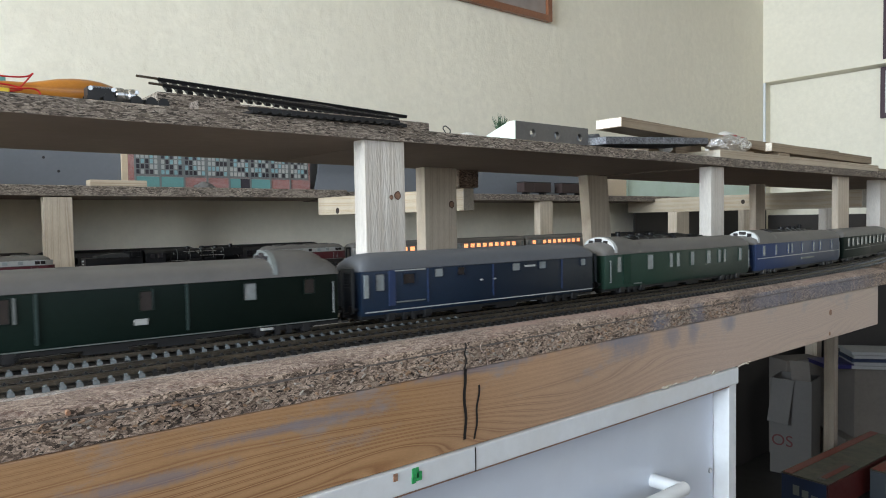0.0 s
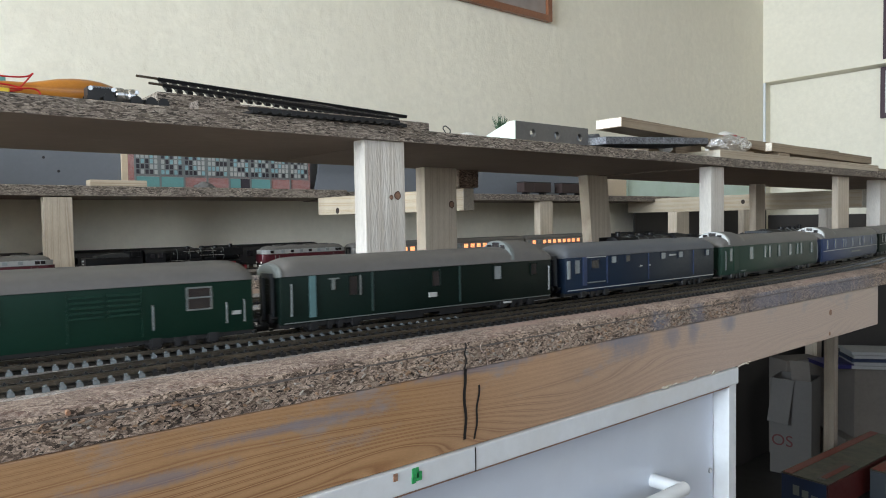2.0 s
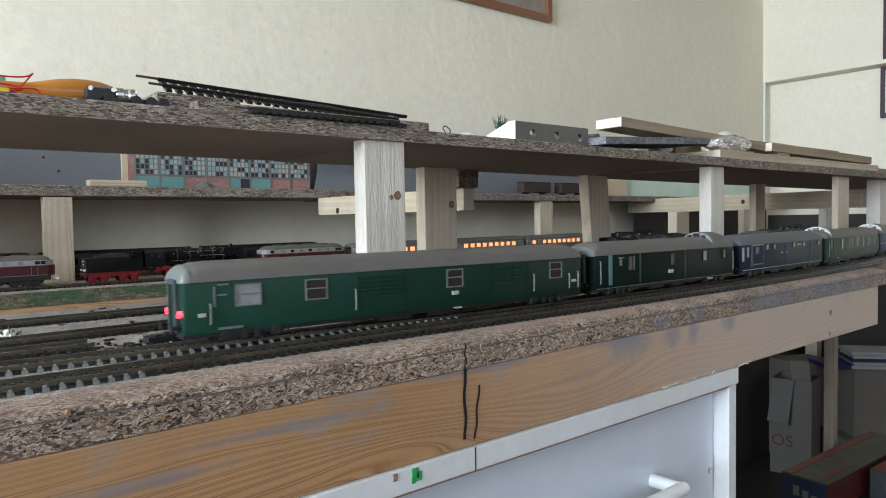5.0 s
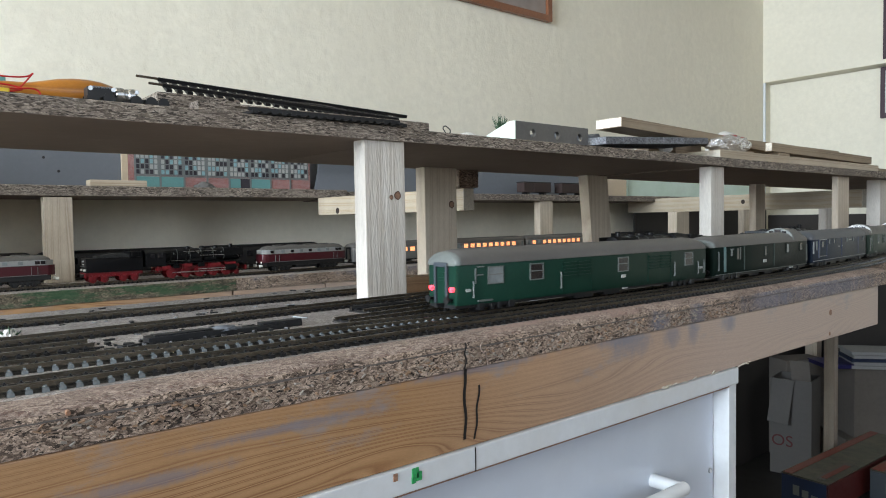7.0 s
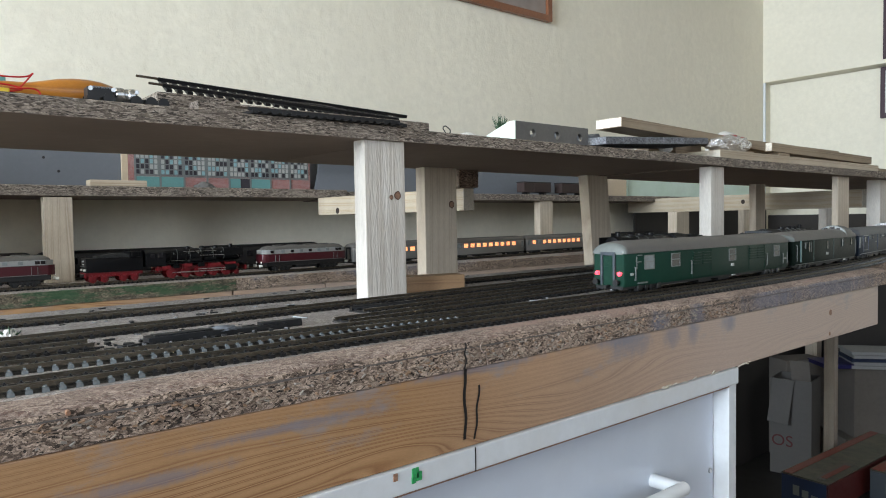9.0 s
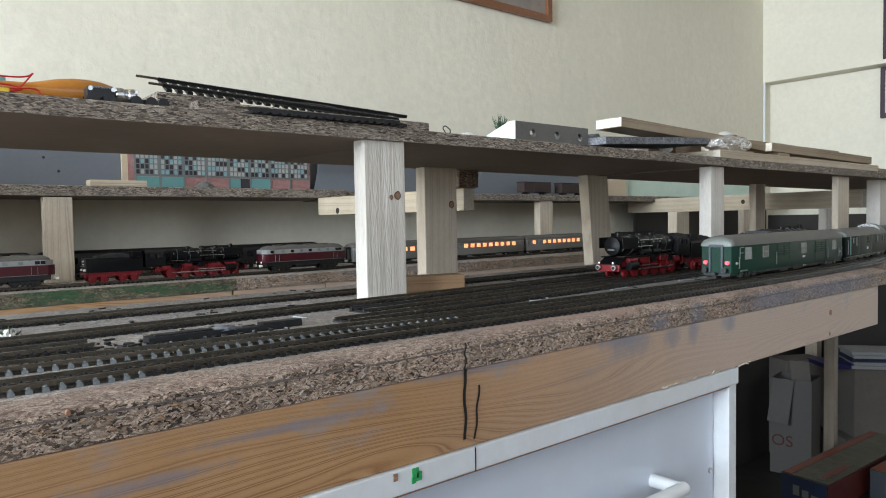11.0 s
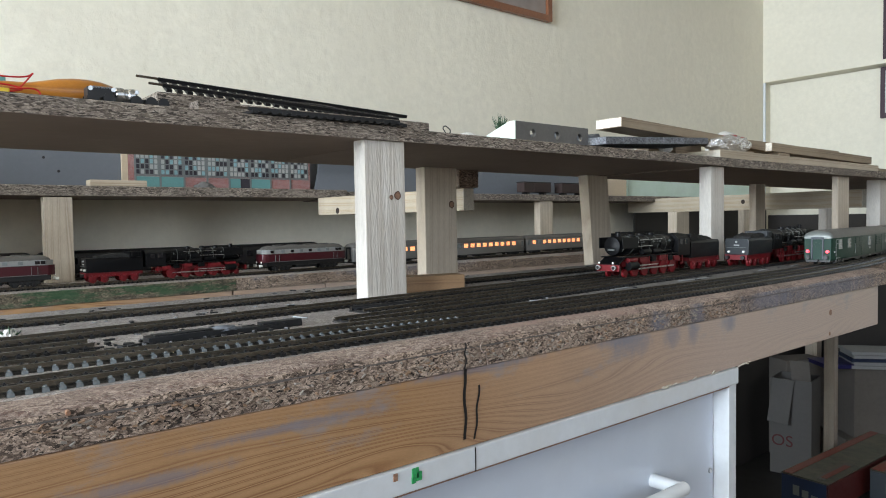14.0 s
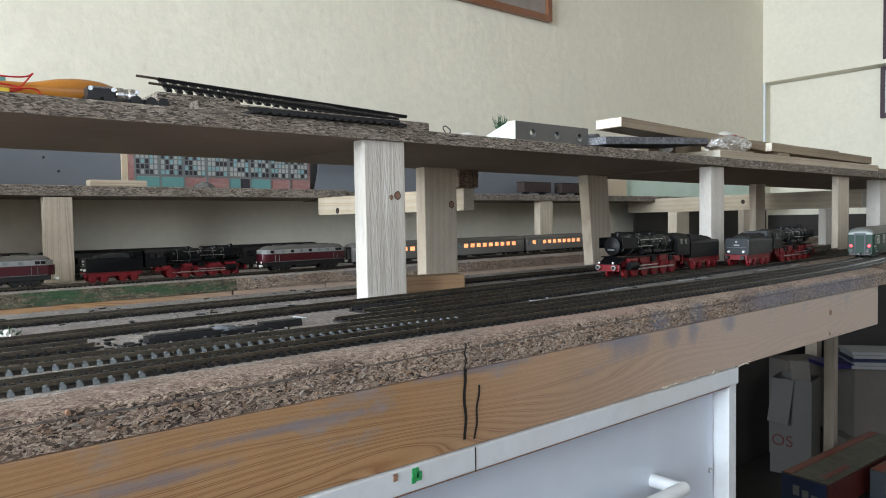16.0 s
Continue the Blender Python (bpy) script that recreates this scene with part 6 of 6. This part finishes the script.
for v in bm.verts:
    k = 1 + 0.4 * noise.noise(v.co * 2.5)
    v.co = Vector((0.492 + v.co.x * 0.020 * k, 0.95 + v.co.y * 0.012 * k, S2 + max(0, v.co.z) * 0.012 * k))
solid("paper_scrap", bm, M_WCARD_DIM, "crumpled pale paper before the card factory", "paper")
for x in (1.411, 1.565):
    wg = thing("goods_wagon", "small brown goods wagon", "model wagon", "goods wagons", pose(x, 0.955, 0.1285))
    part("wagon_body", boxed(-0.054, 0.054, -0.014, 0.014, 0.008, 0.034), M_GOODS, wg, "", 0.001)
    part("wagon_roof", boxed(-0.055, 0.055, -0.0145, 0.0145, 0.0341, 0.0365), M_BLACK, wg, "", 0.001)
    part("sliding_door", boxed(-0.014, 0.014, -0.0152, -0.014, 0.010, 0.032), M_GOODS, wg)
    for xx in (-0.034, 0.034):
        bm = bmesh.new()
        rod(bm, (xx, -0.010, 0.005), (xx, 0.010, 0.005), 0.005, seg=16)
        part("wheelset", bm, M_BLACK, wg)
solid("cream_panel", boxed(1.80, 1.90, 1.0, 1.006, 0.1285, 0.24), M_CREAM, "cream card panel at the wall", "panel", 0.0005)
solid("landscape_panel", boxed(1.935, 2.86, 1.02, 1.026, 0.1315, 0.235), M_MINT, "pale mint-green painted background panel", "panel", 0.0005)
solid("support_block", boxed(0.694, 0.7335, 0.447, 0.486, 0.1145, SB + 0.004), M_EDGE, "chipboard block between batten and shelf", "wood block", 0.0008)

# ---------------------------------------------------------------- pictures on the walls
def picture(name, label, x0, x1, z0, z1, m, art):
    root = thing(name, label, "picture", "", m)
    bm = bmesh.new()
    w = 0.020
    for a in ((x0, x0 + w, z0, z1), (x1 - w, x1, z0, z1), (x0 + w, x1 - w, z0, z0 + w), (x0 + w, x1 - w, z1 - w, z1)):
        box(bm, a[0], a[1], -0.018, -0.002, a[2], a[3])
    part("picture_frame", bm, M_FRAME, root, "reddish brown wooden frame", 0.002)
    part("picture_sheet", boxed(x0 + w, x1 - w, -0.008, -0.003, z0 + w, z1 - w), art, root, "dull printed picture")
    return root


M_FRAME = plain("mahogany_frame", (0.22, 0.085, 0.04), 0.35, var=0.2, scale=200)
M_FRAMED = plain("dark_violet_frame", (0.045, 0.02, 0.035), 0.35, var=0.2, scale=200)
M_ART = plain("faded_print", (0.24, 0.20, 0.19), 0.5, var=0.3, scale=14, bump=0.0, stain=(0.3, 0.26, 0.22), spread=5)
M_ARTB = plain("bright_print", (0.55, 0.56, 0.58), 0.3, var=0.3, scale=30, bump=0.0, stain=(0.3, 0.3, 0.33), spread=9)
picture("wall_picture", "picture in a reddish brown frame", 0.90, 1.640, 0.668, 1.18, Matrix.Translation((0, WY1, 0)), M_ART)
bm = bmesh.new()
pe = thing("wall_picture", "pale picture in a dark violet frame", "picture")
part("picture_frame", boxed(WX1 + 0.048, WX1 + 0.068, 0.20, 0.656, 0.440, 0.640), M_FRAMED, pe, "dark frame", 0.002)
part("picture_sheet", boxed(WX1 + 0.0465, WX1 + 0.0479, 0.215, 0.638, 0.458, 0.625), M_ARTB, pe)
solid("dark_poster", boxed(WX1 - 0.008, WX1 - 0.002, 0.15, 0.630, 0.66, 1.2), M_FRAMED, "dark poster at the wall", "poster", 0.001)

M_PAPER = plain("grey_white_paper", (0.30, 0.31, 0.32), 0.7, var=0.06, scale=120)

# ---------------------------------------------------------------- loose bits on the near table
M_CHIPS = [plain("pale_chip", (0.34, 0.28, 0.225), 0.8, scale=600), plain("brown_chip", (0.30, 0.19, 0.12), 0.8, scale=600), plain("grey_chip", (0.33, 0.295, 0.26), 0.8, scale=600)]
bm = bmesh.new()
box(bm, 0.128, 0.176, 0.091, 0.103, TOP, TOP + 0.0048)
box(bm, 0.132, 0.170, 0.093, 0.101, TOP + 0.0047, TOP + 0.0056)
box(bm, 0.175, 0.222, 0.093, 0.101, TOP, TOP + 0.0036)
box(bm, 0.205, 0.236, 0.097, 0.105, TOP, TOP + 0.0050)
for i in range(9):
    x = 0.130 + 0.011 * i
    box(bm, -0.0018, 0.0018, -0.0012, 0.0012, 0, 0.0022, m=pose(x, 0.0895 - 0.002 * (i % 3), TOP, 0, 0, 37 * i))
solid("track_drive", bm, M_BLACK, "flat black turnout drive lying on the table", "model part", 0.0008)
bm = bmesh.new()
bmesh.ops.create_icosphere(bm, subdivisions=3, radius=1.0)
for v in bm.verts:
    k = 1 + 0.4 * noise.noise(v.co * 2.5)
    v.co = Vector((0.178 + v.co.x * 0.011 * k, 0.096 + v.co.y * 0.005 * k, TOP + 0.0035 + max(0, v.co.z) * 0.0030 * k))
solid("paper_scrap", bm, M_PANEL, "crumpled grey scrap on a black drive", "paper")
bm = bmesh.new()
box(bm, -0.006, 0.006, -0.0006, 0.0006, 0, 0.0010, m=pose(0.236, 0.101, TOP + 0.0050, 0, 4, -52))
solid("white_stick", bm, M_TRIM, "short white plastic stick", "stick", 0.0003)
bm = bmesh.new()
rod(bm, (0.300, 0.134, TOP + 0.0026), (0.362, 0.128, TOP + 0.0026), 0.0024, seg=12)
solid("plastic_tube", bm, M_BLACK, "thin dark plastic tube", "tube")
for x, y, w, turn in ((0.730, 0.0785, 0.030, -1), (0.590, 0.0790, 0.017, 5), (0.455, 0.0715, 0.006, -30), (0.313, 0.0985, 0.007, -12), (0.915, 0.0850, 0.014, 4), (1.02, 0.0900, 0.02, 12)):
    bm = bmesh.new()
    box(bm, -w, w, -0.0012, 0.0012, 0, 0.0011, m=pose(x, y, TOP + 0.0002, 0, 0, turn))
    solid("plastic_strip", bm, M_PAPER, "thin pale plastic strip lying between model tracks", "strip", 0.0003, group="plastic strips")
mt = thing("moss_tuft", "pale model moss tuft with green tips", "model plant", "", pose(0.0665, 0.178, TOP))
bm = bmesh.new()
bmesh.ops.create_icosphere(bm, subdivisions=3, radius=1.0)
for v in bm.verts:
    k = 1 + 0.5 * noise.noise(v.co * 2.6) + 0.25 * noise.noise(v.co * 7)
    v.co = Vector((v.co.x * 0.0055 * k, v.co.y * 0.005 * k, max(0.0, v.co.z * 0.0065 * k)))
part("clump", bm, M_PLASTER, mt)
bm = bmesh.new()
for i in range(30):
    a, t = rng.uniform(0, 6.28), rng.uniform(0.2, 1.3)
    tip = Vector((math.cos(a) * math.sin(t), math.sin(a) * math.sin(t), math.cos(t))) * rng.uniform(0.006, 0.0095)
    rod(bm, tip * 0.5, tip, 0.0005, 0.0002, seg=4)
part("tips", bm, M_PLANT, mt)
bits = bmesh.new()
for i in range(200):
    x = rng.uniform(0.05, 1.0)
    y = rng.choice((rng.uniform(0.045, 0.33), rng.uniform(0.17, 0.25)))
    s = rng.uniform(0.0003, 0.0009)
    box(bits, -s * 2, s * 2, -s, s, 0, s, m=pose(x, y, TOP, 0, 0, rng.uniform(0, 180)))
tagged(solid("table_litter", bits, M_PAPER, "scattered pale chips and dust", "litter"), kind="stuff")
bits = bmesh.new()
for i in range(260):
    x = rng.uniform(0.05, 1.1)
    y = rng.uniform(0.045, 0.33)
    s = rng.uniform(0.0004, 0.0012)
    box(bits, -s * 3, s * 3, -s, s, 0, s, m=pose(x, y, TOP, 0, 0, rng.uniform(0, 180)))
for i in range(170):
    x, y = rng.gauss(0.125, 0.05), rng.gauss(0.098, 0.012)
    s = rng.uniform(0.0005, 0.0016)
    if x > 0.06 and y > 0.078:
        box(bits, -s * rng.uniform(1, 3), s * 2, -s, s, 0, s * rng.uniform(0.6, 1.4), m=pose(x, y, TOP, rng.uniform(-12, 12), 0, rng.uniform(0, 180)))
tagged(solid("dark_litter", bits, M_BLACK, "scattered dark plastic bits", "litter"), kind="stuff")

wire("wood_fibre", ((0.305, FRONT - 0.0012, -0.0125), (0.298, FRONT - 0.0014, -0.0135), (0.2965, FRONT - 0.0014, -0.0175), (0.301, FRONT - 0.0014, -0.0225), (0.3025, FRONT - 0.0012, -0.0285)), 0.00045, M_SKIN, table, "pale curled wood fibre")
bm = bmesh.new()
rod(bm, (0.0605, FRONT - 0.0012, -0.0135), (0.0605, FRONT + 0.006, -0.0130), 0.0011, 0.0011, seg=10)
part("resin_spot", bm, M_KNOT, table, "dark red spot")
for i in range(290):
    bm = bmesh.new()
    x, zz = rng.uniform(0.045, 0.62), rng.uniform(-0.0275, -0.0170)
    L = rng.uniform(0.0006, 0.0019)
    box(bm, -L, L, -0.0006, 0.0006, -0.00035, 0.00035, m=pose(x, FRONT - 0.0002, zz, rng.uniform(-40, 40), rng.uniform(-50, 50), rng.uniform(-14, 14)))
    part("wood_chip", bm, M_CHIPS[i % 3], table)

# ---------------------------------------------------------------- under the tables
# added dark sheets that block light and stand in for shade under the tables
setting("shade_sheet_back", boxed(-0.3, 2.95, FY + 0.10, FY + 0.108, FLOOR, FT - 0.091), M_DARK_SHEET, "dark sheet added for the shade under the far table", "panel")
setting("shade_sheet_side", boxed(2.90, 2.908, -0.3, FY + 0.098, FLOOR, -0.12), M_DARK_SHEET, "dark sheet added for the shade at the end of the table", "panel")


# two more added sheets, to darken the background behind the standing trains
setting("dark_stand_in_end", boxed(2.985, 2.993, 0.30, 1.045, FT, 0.062), M_DARK_SHEET, "added dark sheet standing in for the dim end of the far table", "panel")
setting("dark_stand_in_back", boxed(2.02, 2.98, 1.05, 1.058, FT, 0.1140), M_DARK_SHEET, "added dark sheet standing in for the dim background of the standing trains", "panel")


def carton(name, c, w, d, h, turn, mat, label, lid=None):
    m = Matrix.Translation(c) @ Matrix.Rotation(radians(turn), 4, 'Z')
    root = thing(name, label, "box", "", m)
    t = 0.004
    for a in ((-w / 2, w / 2, -d / 2, -d / 2 + t), (-w / 2, w / 2, d / 2 - t, d / 2), (-w / 2, -w / 2 + t, -d / 2 + t, d / 2 - t), (w / 2 - t, w / 2, -d / 2 + t, d / 2 - t)):
        part("side", boxed(a[0], a[1], a[2], a[3], 0, h), mat, root, "", 0.001)
    part("bottom", boxed(-w / 2 + t, w / 2 - t, -d / 2 + t, d / 2 - t, 0, t), mat, root)
    if lid:
        part("lid", boxed(-w / 2, w / 2, -d / 2, d / 2, h + 0.0005, h + 0.004), lid, root, "", 0.0005)
    return root


# a white carton; its shade is in the dim card colour
b1 = carton("white_carton", (2.455, 0.700, FLOOR), 0.13, 0.13, 0.33, -80, M_WCARD_DIM, "open white carton with torn flaps and red lettering")
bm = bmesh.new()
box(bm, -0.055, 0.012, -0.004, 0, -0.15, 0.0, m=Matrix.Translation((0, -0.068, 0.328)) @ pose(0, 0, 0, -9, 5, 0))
part("flap", bm, M_WCARD_DIM, b1, "torn hanging flap", 0.001)
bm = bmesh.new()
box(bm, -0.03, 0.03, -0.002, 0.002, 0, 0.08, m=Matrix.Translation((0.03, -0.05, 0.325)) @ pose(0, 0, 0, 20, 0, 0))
part("flap", bm, M_CARD_DIM, b1, "", 0.001)
cu = bpy.data.curves.new("lettering", 'FONT')
cu.body, cu.size, cu.extrude, cu.align_x = "OS", 0.055, 0.0004, 'CENTER'
tx = new("lettering", cu)
tx.data.materials.append(plain("dark_red_ink", (0.10, 0.02, 0.02), 0.6, var=0.1, scale=200))
tx.parent = b1
tx.matrix_basis = Matrix.Translation((-0.026, -0.0662, 0.098)) @ pose(0, 0, 0, 90, 0, 0)
carton("cardboard_carton", (2.72, 0.54, FLOOR + 0.12), 0.24, 0.16, 0.235, -40, M_CARD_DIM, "closed grey-brown cardboard carton", M_CARD_DIM)
carton("cardboard_carton", (2.70, 0.55, FLOOR), 0.28, 0.20, 0.118, -40, M_CARD_DIM, "flat cardboard carton on the floor", M_CARD_DIM)
carton("cardboard_carton", (2.62, 0.765, FLOOR), 0.16, 0.1, 0.36, -30, M_CARD_DIM, "narrow cardboard carton against the back", M_CARD_DIM)
bk = thing("paper_stack", "stack of white papers and folders on a carton", "papers", "", pose(2.69, 0.53, FLOOR + 0.3605, 0, 0, -52))
for i in range(5):
    part("folder", boxed(-0.10 + 0.006 * (i % 2), 0.10, -0.075, 0.075 - 0.004 * i, i * 0.012, i * 0.012 + 0.011), (M_PAPER, M_PAPER, M_BLUEBOX, M_PAPER, M_PAPER)[i], bk, "", 0.0008)
low = thing("low_stand", "low dark stand holding model boxes", "stand")
part("stand_top", boxed(1.13, 1.84, -0.16, 0.196, -0.461, -0.443), M_BLACK, low, "", 0.001)
for x in (1.16, 1.81):
    for y in (-0.13, 0.165):
        part("leg", boxed(x - 0.015, x + 0.015, y - 0.015, y + 0.015, FLOOR, -0.4615), M_BLACK, low)


M_STRIPE = plain("orange_red_print", (0.15, 0.02, 0.010), 0.45, var=0.1, scale=150, bump=0.0)
M_TARP = plain("black_foil_sheet", (0.012, 0.013, 0.016), 0.35, var=0.2, scale=80, bump=0.3)
M_BLUEPLASTIC = plain("dark_blue_plastic", (0.012, 0.012, 0.10), 0.35, var=0.1, scale=90)


def model_box(c, w, d, h, turn, front, end, label, stripe):
    """A flat printed box; its long front faces the room."""
    root = thing("model_box", label, "box", "model railway boxes", Matrix.Translation(c) @ Matrix.Rotation(radians(turn), 4, 'Z'))
    part("tray", boxed(-w / 2, w / 2, -d / 2 + 0.001, d / 2, 0, h * 0.98), front, root, "", 0.0012)
    lid = part("lid", boxed(-w / 2 - 0.001, w / 2 + 0.001, -d / 2, d / 2 + 0.001, h * 0.985, h + 0.002), M_SCENE, root, "printed lid picture", 0.0008)
    part("end_panel", boxed(-w / 2 - 0.002, -w / 2 - 0.0005, -d / 2 + 0.002, d / 2, 0.001, h * 0.98), end, root, "", 0.0004)
    part("front_panel", boxed(-w / 2, w / 2, -d / 2 - 0.0012, -d / 2 + 0.0005, 0.001, h * 0.97), front, root, "plain printed front", 0.0004)
    part("label_bar", boxed(-w / 2 + 0.012, -w / 2 + w * 0.36, -d / 2 + 0.012, -d / 2 + d * 0.34, h + 0.0022, h + 0.003), M_WCARD_DIM, lid, "pale label field")
    part("print_bar", boxed(-w / 2 + 0.020, -w / 2 + w * 0.31, -d / 2 + d * 0.14, -d / 2 + d * 0.27, h + 0.0031, h + 0.0036), M_STRIPE, lid, "orange-red print bar")
    part("stripe", boxed(-w / 2, w / 2, *stripe, h + 0.0022, h + 0.003), M_STRIPE, lid, "red stripe")
    for k in range(3):
        part("print_bar", boxed(-w / 2 - 0.0028, -w / 2 - 0.0021, d * (-0.30 + 0.2 * k), d * (-0.16 + 0.2 * k), h * 0.35, h * (0.5 + 0.1 * k)), M_RIM, root, "pale print bar")
    return root


model_box((1.405, 0.150, -0.4428), 0.36, 0.078, 0.050, -3, M_REDBOX, M_BLUEBOX, "flat model box with printed lid, blue end and red side", (0.022, 0.037))
model_box((1.515, 0.040, -0.4428), 0.34, 0.098, 0.052, -3, M_GREYBOX, M_GREYBOX, "grey-blue model box with red striped printed lid", (0.030, 0.047))
bm = bmesh.new()
bmesh.ops.create_icosphere(bm, subdivisions=4, radius=1.0)
for v in bm.verts:
    k = 1 + 0.25 * noise.noise(v.co * 2.0) + 0.08 * abs(noise.noise(v.co * 7.0))
    v.co = Vector((1.768 + v.co.x * 0.055 * k, 0.08 + v.co.y * 0.10 * k, max(-0.4426, -0.396 + v.co.z * 0.065 * k)))
solid("foil_bundle", bm, M_TARP, "crumpled black plastic sheet behind model boxes", "plastic sheet")
tub = thing("plastic_tub", "flat dark blue plastic tub lid on a carton", "tub lid", "", pose(2.62, 0.60, FLOOR + 0.3605, 0, 0, -40))
part("lid", boxed(-0.10, 0.05, -0.06, 0.06, 0, 0.012), M_BLUEPLASTIC, tub, "", 0.003)
part("rim", boxed(-0.103, 0.053, -0.063, 0.063, 0.012, 0.016), M_BLUEPLASTIC, tub, "", 0.0015)


motions()
